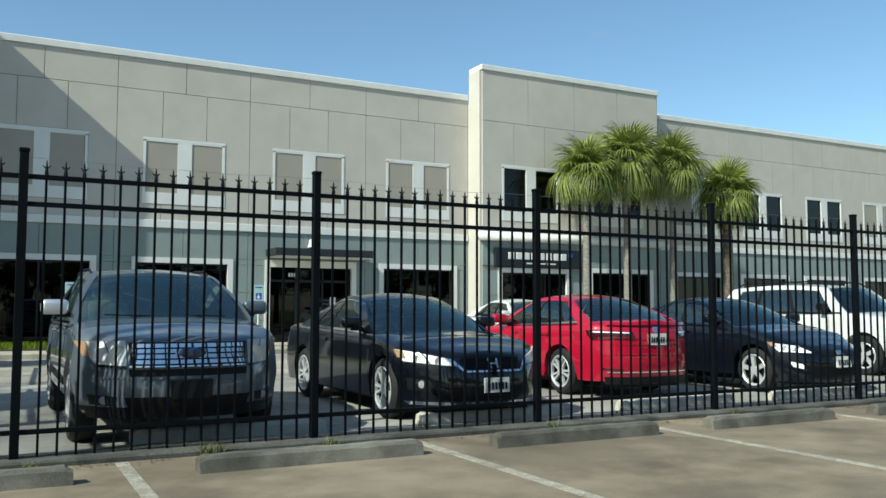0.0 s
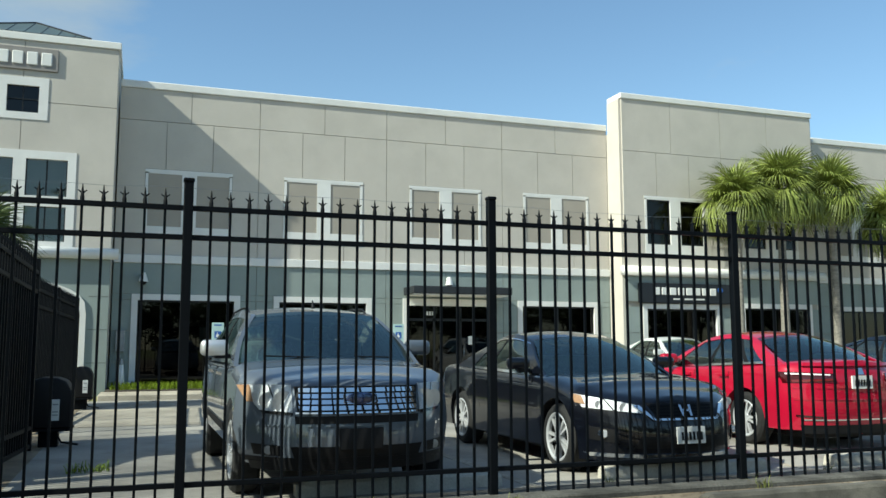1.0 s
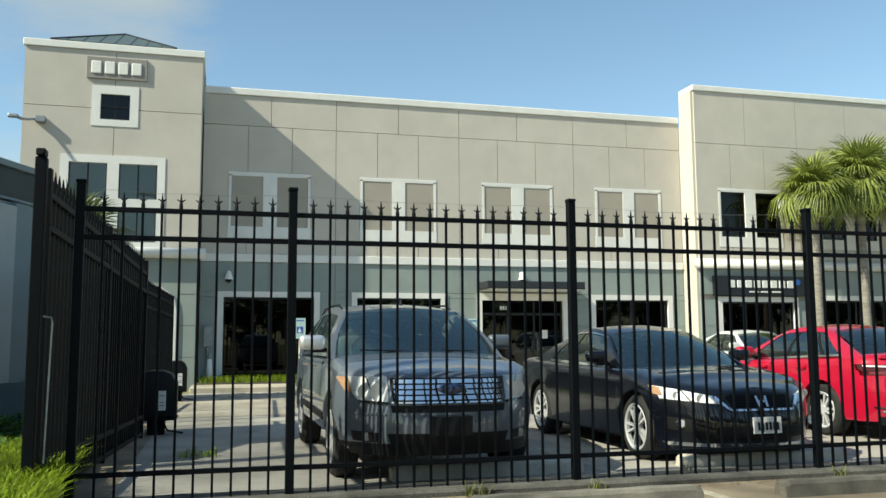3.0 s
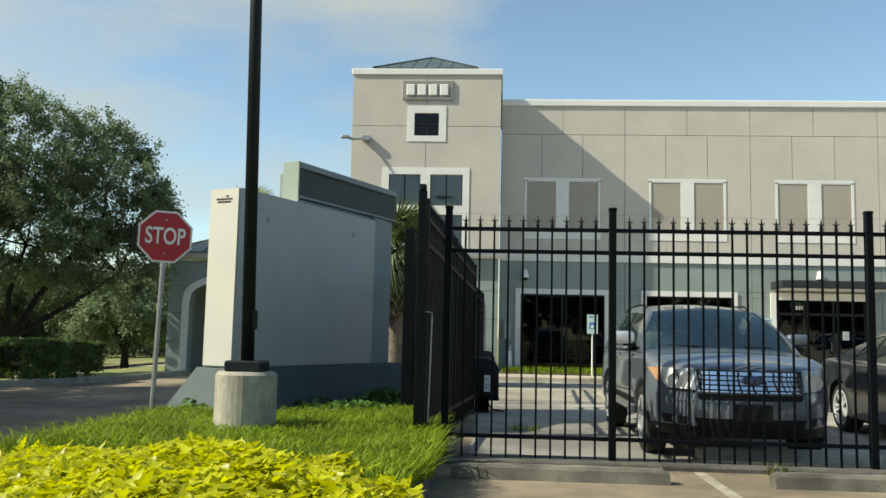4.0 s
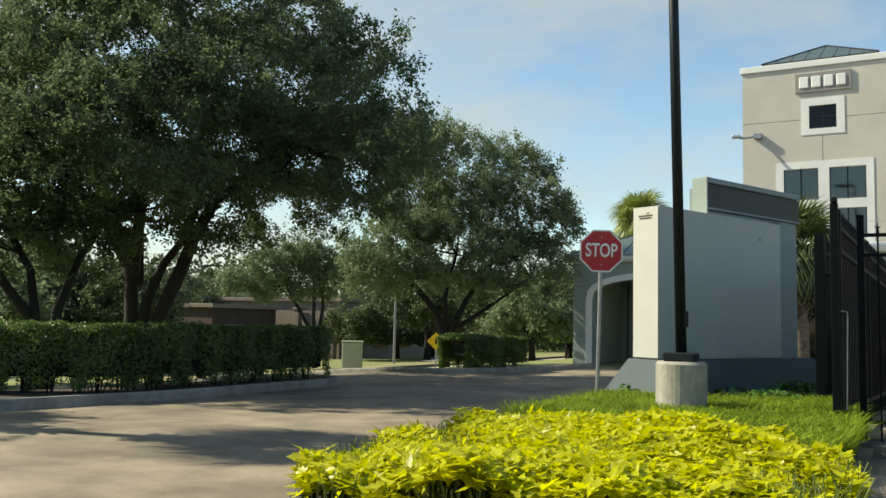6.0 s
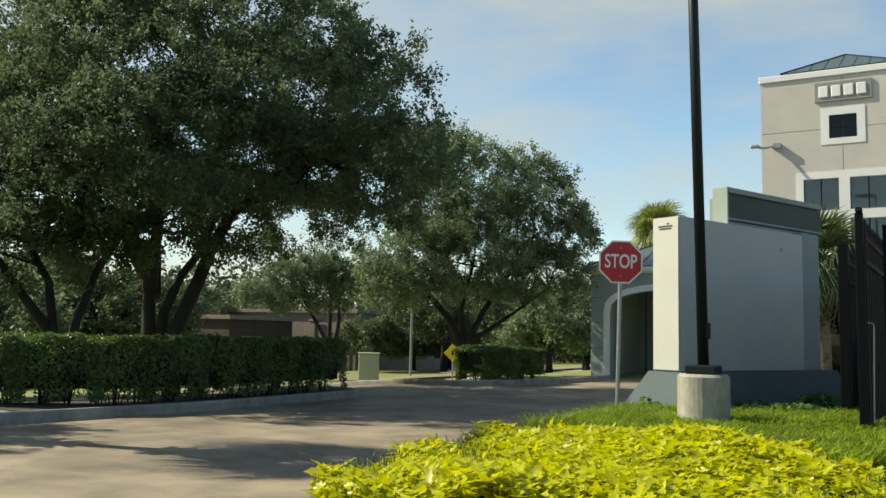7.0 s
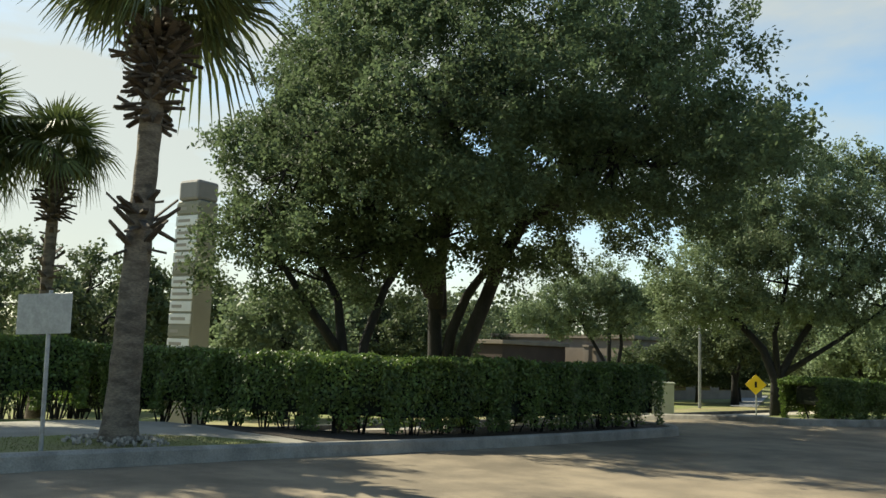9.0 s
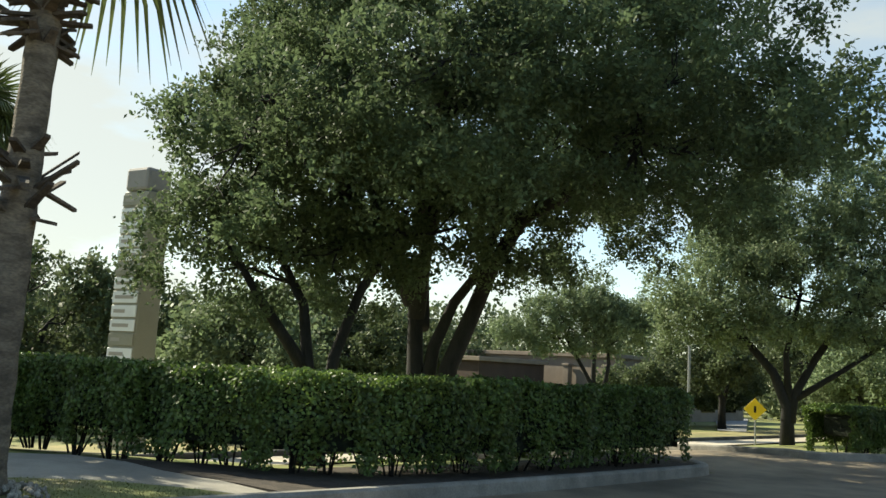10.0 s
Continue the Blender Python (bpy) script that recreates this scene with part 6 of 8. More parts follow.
def palm(x, y, h, r0, r1, size, leaf, label, boots=(), n=34, lean=(0, 0), bark=None, fall=128):
    """A fan palm: ringed trunk, bristling boots of cut stalks, and a round head of fronds."""
    z0 = ground_z(x, y)
    p = thing("palm_tree", (x, y, z0), label, "palm tree")
    bm = bmesh.new()
    pts, rad = [], []
    for k in range(25):
        f = k / 24
        pts.append((x + lean[0] * f, y + lean[1] * f, z0 - 0.1 + (h + 0.1) * f))
        rad.append((r0 + (r1 - r0) * min(1, f * 1.6)) * (1 + (0.05 if k % 2 else -0.02)) * (1.25 - 0.25 * min(1, f * 8)))
    tube(bm, pts, rad, 14)
    part("trunk", bm, bark or PALM_BARK, p, "rough ringed trunk", True)
    for za, zb, rr, count in boots:
        bm = bmesh.new()
        for k in range(count):
            f = rng.uniform(0, 1)
            z = za + (zb - za) * f
            a = rng.uniform(0, 2 * math.pi)
            c = Vector((x + lean[0] * z / h + 0.8 * r1 * math.cos(a), y + lean[1] * z / h + 0.8 * r1 * math.sin(a), z0 + z))
            swell = rr * (0.55 + 0.45 * math.sin(math.pi * min(1, f * 1.1)))
            d = Vector((math.cos(a), math.sin(a), rng.uniform(-0.5, 1.0))).normalized()
            L = swell * rng.uniform(0.7, 1.25)
            sd = Vector((-math.sin(a), math.cos(a), 0))
            w = 0.045
            v = [bm.verts.new(c + sd * w), bm.verts.new(c - sd * w), bm.verts.new(c + d * L - sd * w * 0.6), bm.verts.new(c + d * L + sd * w * 0.6)]
            u = [bm.verts.new(q.co + Vector((0, 0, 0.025))) for q in v]
            bm.faces.new(v[::-1])
            bm.faces.new(u)
            for i in range(4):
                bm.faces.new((v[i], v[(i + 1) % 4], u[(i + 1) % 4], u[i]))
        tagged(part("boot_skirt", bm, PALM_BOOT, p, "bristling cut leaf bases"), kind="stuff")
    top = Vector((x + lean[0], y + lean[1], z0 + h))
    for k in range(n):
        f = (k + 0.5) / n
        el = 78 - fall * f ** 0.85 + rng.normal(0, 6)
        az = 137.5 * k + rng.normal(0, 10)
        me = FRONDS[leaf][0 if el > 35 else (1 if el > -5 else 2)]
        o = new("frond", me)
        o.parent = p
        sc = size * rng.uniform(0.85, 1.12)
        o.matrix_basis = Matrix.Translation(top - Vector((x, y, z0))) @ Matrix.Rotation(radians(az), 4, "Z") @ Matrix.Rotation(radians(-el), 4, "Y") @ Matrix.Rotation(rng.normal(0, 0.25), 4, "X") @ Matrix.Scale(sc, 4)
    return p


PALM_TRUNK_PALE = mat("palm_bark_pale", (0.26, 0.24, 0.205), 0.95, var=0.2, scale=5, fine=30, bump=0.5, stretch=(1, 1, 2.5))
for x, h, s, lb in ((18.86, 6.2, 1.0, "green fan palm with a pale slim trunk before the facade"), (20.72, 6.75, 1.1, "tall green fan palm with a slim trunk before the facade"), (22.95, 6.65, 1.05, "green fan palm beside two others before the facade")):
    palm(x, 24.95, h, 0.16, 0.13, s, PALM_LEAF, lb, ((h - 0.75, h - 0.1, 0.26, 60),), 40, (0, 0), PALM_TRUNK_PALE)
palm(25.8, 24.95, 5.8, 0.22, 0.19, 1.05, PALM_LEAF, "shorter fan palm with a shaggy trunk before the facade", ((4.4, 5.7, 0.34, 160),), 38, (0, 0), PALM_BARK)
palm(-3.45, 20.6, 3.2, 0.24, 0.20, 1.05, PALM_LEAF_DARK, "fan palm with a shaggy trunk beside the tower arch", ((1.4, 3.4, 0.30, 260),), 34)
palm(-11.36, 34.0, 6.0, 0.24, 0.20, 1.05, PALM_LEAF, "fan palm rising behind the portico roof", ((4.2, 6.2, 0.34, 160),), 38)
palm(-11.9, 2.42, 4.72, 0.178, 0.118, 0.98, PALM_LEAF_DARK, "tall fan palm with a brown trunk and bristling leaf bases", ((3.85, 4.5, 0.34, 150), (3.4, 4.0, 0.27, 70), (2.05, 2.6, 0.34, 26)), 28, (0.05, 0.08), None, 92)
palm(-19.05, 3.9, 4.75, 0.125, 0.10, 0.78, PALM_LEAF_DARK, "slender fan palm behind the hedge", ((3.5, 4.45, 0.32, 110), (2.2, 3.4, 0.24, 22)), 28, (0, 0), None, 105)
palm(-19.4, 2.35, 4.8, 0.14, 0.11, 0.95, PALM_LEAF_DARK, "fan palm beside the walk", ((3.9, 5.0, 0.34, 90),), 32)

# ---- the planted island ----
BED = [(-4.5, 9.0), (-4.5, 2.6), (-4.4, 2.0), (-4.1, 1.6), (-3.6, 1.45), (-2.6, 1.45), (-2.0, 1.6), (-1.66, 2.0), (-1.58, 2.6), (-1.58, 5.6), (-1.68, 8.6), (-1.85, 10.5), (-1.95, 14.4), (-4.1, 14.6), (-4.7, 12.0)]
tagged(part("planting_bed", prism(bmesh.new(), BED, -0.1, 0.12), SOIL), "raised island bed of dark mulch", "planting bed", kind="structure")
kerb("kerb_island", [(-4.62, 12.4), (-4.6, 9.0), (-4.6, 2.6), (-4.49, 1.92), (-4.16, 1.49), (-3.62, 1.34), (-2.58, 1.34), (-1.93, 1.50), (-1.56, 1.95), (-1.48, 2.6), (-1.48, 5.6), (-1.58, 8.6), (-1.70, 10.2)], KERB_DARK, 0.16, 0.15, "weathered dark concrete kerb round the island bed")


def vine_leaf_mesh(k):
    """A lobed, folded, drooping leaf with a sunk midrib."""
    bm = bmesh.new()
    half = [(0.00, 0.010), (0.05, 0.42), (0.20, 0.50), (0.34, 0.26), (0.55, 0.30), (0.72, 0.15)]
    mid = [bm.verts.new((x, 0, -0.10 * x * x - 0.02)) for x in (0.0, 0.2, 0.34, 0.55, 0.72, 1.0)]
    for sgn in (1, -1):
        edge = [bm.verts.new((x, sgn * y * (0.54 + 0.1 * k), 0.16 * y - 0.22 * x * x + 0.03 * math.sin(9 * x + k))) for x, y in half]
        bm.faces.new((mid[0], edge[1], edge[2], mid[1])[::sgn])
        bm.faces.new((mid[1], edge[2], edge[3], mid[2])[::sgn])
        bm.faces.new((mid[2], edge[3], edge[4], mid[3])[::sgn])
        bm.faces.new((mid[3], edge[4], edge[5], mid[4])[::sgn])
        bm.faces.new((mid[4], edge[5], mid[5])[::sgn])
        bm.verts.remove(edge[0])
    me = bpy.data.meshes.new("leaf")
    bm.to_mesh(me)
    bm.free()
    me.materials.append(LIME_LEAF)
    me.shade_smooth()
    return me


def inside(pts, outline):
    x, y = pts[:, 0], pts[:, 1]
    ok = np.zeros(len(pts), bool)
    j = len(outline) - 1
    for i in range(len(outline)):
        (xi, yi), (xj, yj) = outline[i], outline[j]
        ok ^= ((yi > y) != (yj > y)) & (x < (xj - xi) * (y - yi) / (yj - yi + 1e-12) + xi)
        j = i
    return ok


def vine_height(x, y):
    return 0.10 + 0.05 * np.sin(x * 2.1 + 1) + 0.05 * np.sin(y * 1.7) + 0.03 * np.sin(x * 6 + y * 5)


VINE = [(-4.62, 5.5), (-4.66, 4.0), (-4.64, 2.6), (-4.55, 2.0), (-4.2, 1.5), (-3.6, 1.3), (-2.6, 1.3), (-1.85, 1.5), (-1.42, 2.0), (-1.26, 2.8), (-1.22, 3.8), (-1.55, 4.7), (-2.3, 5.3), (-3.4, 5.7), (-4.2, 5.75)]


def vines():
    meshes = [vine_leaf_mesh(k) for k in range(3)]
    v0 = [np.array([v.co for v in me.vertices]) for me in meshes]
    f0 = [[tuple(p.vertices) for p in me.polygons] for me in meshes]
    pts = rng.uniform((-4.8, 1.2), (-1.2, 5.8), (34000, 2))
    pts = pts[inside(pts, VINE)][:21000]
    # distance to the bed's rim lowers the mound at its edge
    rim = np.array([min(math.hypot(px - a, py - b) for a, b in VINE) for px, py in pts])
    verts, faces, at = [], [], 0
    plant = thing("vine_bed", (-3.0, 2.8, 0.12), "bed of bright lime-green sweet potato vine", "plant", kind="stuff")
    singles = 0
    for i, (px, py) in enumerate(pts):
        edge = min(1.0, rim[i] / 0.45)
        z = 0.12 + vine_height(px, py) + 0.20 * edge ** 0.6 - 0.03 * max(0.0, py - 2.8) - rng.uniform(0, 0.13) ** 1.0
        L = rng.uniform(0.070, 0.125)
        k = i % 3
        m = Matrix.Translation((px, py, z)) @ Matrix.Rotation(rng.uniform(0, 6.283), 4, "Z") @ Matrix.Rotation(rng.normal(-0.12, 0.36), 4, "Y") @ Matrix.Rotation(rng.normal(0, 0.34), 4, "X") @ Matrix.Scale(L, 4)
        if singles < 300 and py < 2.6 and i % 5 == 0:
            o = new("leaf", meshes[k])
            o.parent = plant
            o.matrix_parent_inverse = plant.matrix_basis.inverted()
            o.matrix_basis = m
            singles += 1
            continue
        a = np.array(m)
        verts.append(v0[k] @ a[:3, :3].T + a[:3, 3])
        faces += [tuple(q + at for q in f) for f in f0[k]]
        at += len(v0[k])
    data_part("foliage", np.vstack(verts), faces, LIME_LEAF, plant, "dense lobed lime leaves", True)
    bm = bmesh.new()
    for i in range(0, len(pts), 9):
        px, py = pts[i]
        rod(bm, (px, py, 0.10), (px + rng.normal(0, 0.06), py + rng.normal(0, 0.06), 0.34), 0.004, 0.003, 4, False)
    part("stems", bm, VINE_STEM, plant)


vines()


def grass(name, outline, n, h, w, material, label, base, category="grass", lean=0.5, drift=(0, 0)):
    """Arching grass blades, three segments each, in one mesh."""
    o = np.array(outline)
    pts = rng.uniform(o.min(0), o.max(0), (n * 3, 2))
    pts = pts[inside(pts, outline)][:n]
    n = len(pts)
    a = rng.uniform(0, 2 * math.pi, n)
    d = np.stack([np.cos(a) + drift[0], np.sin(a) + drift[1]], 1)
    s = np.stack([-np.sin(a), np.cos(a)], 1)
    H = h * rng.uniform(0.6, 1.2, n)
    bend = lean * H * rng.uniform(0.3, 1.3, n)
    z0 = np.array([base + ground_z(x, y) for x, y in pts])
    v = np.empty((n, 7, 3))
    for k, (f, ww) in enumerate(((0.0, 1.0), (0.45, 0.9), (0.8, 0.6))):
        c = pts + d * (bend * f * f)[:, None]
        for side, sg in ((0, 1), (1, -1)):
            v[:, 2 * k + side, :2] = c + s * w * ww * sg
            v[:, 2 * k + side, 2] = z0 + H * (f - 0.25 * f * f * lean)
    v[:, 6, :2] = pts + d * bend[:, None]
    v[:, 6, 2] = z0 + H * (1 - 0.35 * lean)
    q = np.arange(n)[:, None] * 7
    quads = np.concatenate([q + np.array([[0, 1, 3, 2]]), q + np.array([[2, 3, 5, 4]])]).tolist()
    tris = (q + np.array([[4, 5, 6]])).tolist()
    ob = data_part(name, v.reshape(-1, 3).tolist(), quads + tris, material, None, label)
    return tagged(ob, category=category, kind="stuff")


grass("border_grass", [(-4.75, 5.6), (-3.4, 5.5), (-2.4, 5.1), (-1.6, 4.4), (-1.40, 6.0), (-1.55, 8.8), (-1.9, 9.6), (-2.6, 9.4), (-3.5, 8.6), (-4.7, 8.9)], 34000, 0.34, 0.0065, LIRIOPE, "bright green arching border grass in the island bed", 0.10, lean=0.75)
c = rng.uniform((-4.6, 8.6), (-1.75, 14.2), (9000, 2))
c = c[inside(c, [(-4.6, 8.9), (-3.4, 8.5), (-1.8, 9.3), (-1.9, 14.2), (-4.2, 14.2)])]
z = 0.16 + 0.10 * np.sin(c[:, 0] * 3) * np.sin(c[:, 1] * 2.5) + rng.uniform(0, 0.16, len(c))
tagged(leaf_cloud("groundcover", np.column_stack([c, z]), np.tile((0, 0, 1.5), (len(c), 1)), 0.10, GROUNDCOVER, None, "low green groundcover round the monument sign", 0.65, 0.6), category="plant", kind="stuff")
# lawn and walk by the kerb
WALK_FRONT = [(-12.5, -12), (-12.5, 0.0), (-12.55, 1.5), (-12.72, 2.3), (-12.68, 3.0), (-12.37, 3.6), (-11.75, 4.1), (-11.22, 4.38)]
WALK = WALK_FRONT + [(-11.2, 4.62), (-12.1, 4.6), (-13.5, 4.55), (-14.4, 4.1), (-14.7, 3.2), (-14.4, 2.0), (-14.1, 0.5), (-14.0, -12)]
tagged(part("curving_walk", bed_prism(WALK, -0.2, 0.095), WALK_GREY), "curving grey concrete walk between lawn and hedge", "pavement", kind="structure")
LAWN_STRIP = [(x + 0.02, y - 0.02) for x, y in WALK_FRONT[:-1]] + [(-11.2, 4.33), (-11.1, 3.85), (-10.95, 2.0), (-10.9, 0.5), (-10.9, -12)]
grass("lawn_edge", [(x + 0.03, max(y - 0.03, -3.5)) for x, y in WALK_FRONT[:-1]] + [(-11.2, 4.2), (-11.12, 3.75), (-10.95, 1.8), (-10.92, -3.5)], 22000, 0.05, 0.003, LAWN_BLADE, "patchy mown lawn beside the kerb", 0.07, "lawn", 0.5)
tagged(part("lawn_bank", bed_prism(LAWN_STRIP, -0.2, 0.10), LAWN), "strip of worn lawn behind the kerb", "lawn", kind="structure")
tagged(part("hedge_soil", bed_prism([(-11.24, 4.74), (-11.38, 6.5), (-11.44, 9.0), (-11.44, 11.7), (-11.7, 12.25), (-12.2, 12.42), (-13.0, 12.42), (-13.0, 5.8), (-14.0, 4.4), (-13.0, 4.42), (-12.1, 4.62)], -0.2, 0.10), SOIL), "dark mulch under the hedge", "soil", kind="structure")
grass("facade_plants", [(-0.8, 25.2), (7.2, 25.2), (7.2, 26.7), (-0.8, 26.7)], 3500, 0.24, 0.008, LIRIOPE, "low green plants along the facade", 0.15, "plant", 0.7)
grass("facade_plants", [(11.3, 25.2), (30, 25.2), (30, 26.0), (11.3, 26.0)], 3500, 0.24, 0.008, LIRIOPE, "low green plants along the facade", 0.15, "plant", 0.7)
grass("arch_plants", [(-5.6, 23.6), (-1.6, 23.6), (-1.6, 25.4), (-5.6, 25.4)], 3000, 0.28, 0.008, LIRIOPE, "green border grass before the tower arch", 0.0, "plant", 0.7)
grass("weed_tuft", [(-0.75, 10.5), (-0.35, 10.5), (-0.35, 10.75), (-0.75, 10.75)], 55, 0.13, 0.005, LIRIOPE, "small weed tuft in a paving crack", 0.0, "weed", 0.9)
grass("weed_tuft", [(1.55, 7.38), (1.75, 7.38), (1.75, 7.5), (1.55, 7.5)], 50, 0.14, 0.004, LAWN_BLADE, "dry weed tuft at the foot of the fence", 0.0, "weed", 0.8)
# dead leaves and grit blown against the fence strip
c = np.column_stack([rng.uniform(-1.3, 16, 620), 7.34 + np.abs(rng.normal(0, 0.09, 620)) * -1 + 0.12, rng.uniform(0.004, 0.012, 620)])
DEAD_LEAF = mat("dead_leaf", (0.16, 0.10, 0.05), 0.8, var=0.25, scale=4, fine=20, island=0.5)
tagged(leaf_cloud("leaf_litter", c, np.tile((0, 0, 3.0), (len(c), 1)), 0.035, DEAD_LEAF, None, "dry brown leaf litter along the fence strip", 0.6, 0.3), category="leaves", kind="stuff")
for x, y in ((2.7, 7.46), (5.1, 7.46), (3.9, 8.0), (6.3, 8.0), (0.3, 7.46), (7.65, 7.46), (8.6, 8.0)):
    grass("weed_tuft", [(x - 0.07, y - 0.05), (x + 0.07, y - 0.05), (x + 0.07, y + 0.05), (x - 0.07, y + 0.05)], 26, rng.uniform(0.08, 0.15), 0.004, LAWN_BLADE, "dry weed tuft at the foot of the fence", 0.0, "weed", 0.8)
stones = bmesh.new()
for _ in range(280):
    a, d = rng.uniform(0, 6.283), rng.uniform(0.18, 0.58)
    q = (-11.9 + d * math.cos(a), 2.42 + d * math.sin(a) * 0.9)
    bmesh.ops.create_icosphere(stones, subdivisions=1, radius=rng.uniform(0.010, 0.026), matrix=pose(q[0], q[1], ground_z(*q) + 0.18 - 0.12 * d, rng.uniform(0, 90), rng.uniform(0, 90)) @ Matrix.Diagonal((1.3, 1, 0.6, 1)))
tagged(part("palm_stones", stones, PEBBLE), "ring of loose stones round the palm foot", "stones", kind="stuff")

# ---- cars ----
def lerp_table(tab, x):
    """Linear-smooth interpolation in rows of (x, value)."""
    if x <= tab[0][0]:
        return tab[0][1]
    for (a, u), (b, v) in zip(tab, tab[1:]):
        if x <= b:
            return u + (v - u) * smooth01((x - a) / (b - a)) * 0.5 + (v - u) * (x - a) / (b - a) * 0.5
    return tab[-1][1]


class Car:
    """A parked car: local x runs back from the nose, y to its right hand side seen from the front, z up."""

    def __init__(self, name, label, at, heading, paint, spec):
        self.s = spec
        self.paint = paint
        self.root = new(name)
        self.m = pose(at[0], at[1], 0, 0, 0, heading)
        self.root.matrix_basis = self.m
        tagged(self.root, label, "car", "cars parked in the lot")
        self.body()
        self.greenhouse()
        self.wheels()

    def add(self, name, bm, material, label="", smooth=False, parent=None, sharp=38):
        if smooth:
            bm.normal_update()
            for e in bm.edges:
                if len(e.link_faces) == 2 and e.calc_face_angle(0) > radians(sharp):
                    e.smooth = False
        bm.transform(self.m)
        return part(name, bm, material, parent or self.root, label, smooth)

    # plan and profile of the shell
    def front_x(self, y, z):
        s = self.s
        x = s["D"] * min(1.0, abs(y) / (s["W"] * self.side_scale(z))) ** s["p"]
        return x + self.rake(z, 0) * max(0.0, 1 - x / 0.7)

    def rear_x(self, y, z):
        s = self.s
        x = s["D2"] * min(1.0, abs(y) / (s["W"] * self.side_scale(z))) ** s["p2"]
        return s["L"] - x - self.rake(z, 1) * max(0.0, 1 - x / 0.5)

    def rake(self, z, end):
        return lerp_table(self.s["rake2" if end else "rake"], z)

    def half_width(self, x):
        s = self.s
        w = s["W"]
        if x < s["D"]:
            w = s["W"] * max(0.0, x / s["D"]) ** (1 / s["p"])
        if x > s["L"] - s["D2"]:
            w = min(w, s["W"] * max(0.0, (s["L"] - x) / s["D2"]) ** (1 / s["p2"]))
        return w

    def side_scale(self, z):
        """How far the flank bulges out at a height, as a share of the half width."""
        return lerp_table([(0.2, 0.955), (0.42, 0.985), (0.62, 1.0), (self.s["belt"] - 0.06, 0.965), (self.s["belt"] + 0.25, 0.90)], z)

    def sill(self, x):
        s = self.s
        z = s["low"]
        if x < 0.6:
            z = s["low"] - 0.06
        for ax in s["axles"]:
            d = abs(x - ax)
            if d < s["arch"]:
                z = max(z, s["R"] + math.sqrt(s["arch"] ** 2 - d * d))
        return z

    def body(self):
        s = self.s
        xs = [s["D"] * t ** s["p"] for t in np.linspace(0.02, 1, 15)]
        xs += list(np.arange(s["D"] + 0.06, s["L"] - s["D2"] - 0.03, 0.07))
        for ax in s["axles"]:
            xs += [ax + s["arch"] * math.cos(a) for a in np.linspace(0.0, math.pi, 17)]
        xs += [s["L"] - s["D2"] * t ** s["p2"] for t in np.linspace(1, 0.02, 13)]
        xs = sorted(set(round(x, 4) for x in xs))
        bm = bmesh.new()
        rings = []
        for x in xs:
            w = self.half_width(x)
            zb, zt = self.sill(x), lerp_table(s["top"], x)
            zs = min(zt - 0.02, max(zb + 0.05, lerp_table(s["shoulder"], x)))
            sec = [(0.0, s["low"] - 0.05), (0.60 * w, max(s["low"] - 0.05, zb - 0.001)), (0.955 * w, zb)]
            for f in (0.04, 0.18, 0.36, 0.55, 0.74, 0.9, 1.0):
                z = zb + (zs - zb) * f
                sec.append((w * self.side_scale(z), z))
            sec += [(w * 0.93, zs + (zt - zs) * 0.55), (w * 0.86, zs + (zt - zs) * 0.86), (w * 0.70, zt), (w * 0.40, zt + 0.018), (0.0, zt + 0.026)]
            fa = max(0.0, 1 - x / 0.7)
            fb = max(0.0, 1 - (s["L"] - x) / 0.5)
            right = [bm.verts.new((x + self.rake(z, 0) * fa - self.rake(z, 1) * fb, y, z)) for y, z in sec]
            left = [bm.verts.new((x + self.rake(z, 0) * fa - self.rake(z, 1) * fb, -y, z)) for y, z in sec[1:-1]]
            rings.append(right + left[::-1])
        n = len(rings[0])
        for r, q in zip(rings, rings[1:]):
            for k in range(n):
                bm.faces.new((r[k], q[k], q[(k + 1) % n], r[(k + 1) % n]))
        bm.faces.new(rings[0])
        bm.faces.new(rings[-1][::-1])
        bmesh.ops.recalc_face_normals(bm, faces=bm.faces)
        self.shell = self.add("body", bm, self.paint, "", True)
        bm = bmesh.new()
        box(bm, 0.25, s["L"] - 0.25, -s["W"] * 0.62, s["W"] * 0.62, s["low"] - 0.10, s["low"] + 0.25)
        self.add("underbody", bm, CAR_PLASTIC)

    def face(self, name, quad, material, label="", off=0.008, rear=False, deep=0.05, nu=8, nv=3, parent=None, both=False):
        """A fitting that lies on the front or the rear of the shell; quad: four (y, z) corners."""
        for sgn in ((1, -1) if both else (1,)):
            bm = bmesh.new()
            g, h = [], []
            (a, b, c, d) = [Vector((y * sgn, z)) for y, z in quad]
            for j in range(nv + 1):
                for i in range(nu + 1):
                    p = a.lerp(b, i / nu).lerp(d.lerp(c, i / nu), j / nv)
                    x = self.rear_x(p.x, p.y) + off if rear else self.front_x(p.x, p.y) - off
                    k = -deep if rear else deep
                    g.append(bm.verts.new((x, p.x, p.y)))
                    h.append(bm.verts.new((x + k, p.x, p.y)))
            at = lambda i, j: j * (nu + 1) + i
            for j in range(nv):
                for i in range(nu):
                    bm.faces.new([g[q] for q in (at(i, j), at(i + 1, j), at(i + 1, j + 1), at(i, j + 1))])
            rim = [at(i, 0) for i in range(nu)] + [at(nu, j) for j in range(nv)] + [at(nu - i, nv) for i in range(nu)] + [at(0, nv - j) for j in range(nv)]
            for a0, b0 in zip(rim, rim[1:] + rim[:1]):
                bm.faces.new((g[a0], h[a0], h[b0], g[b0]))
            bmesh.ops.recalc_face_normals(bm, faces=bm.faces)
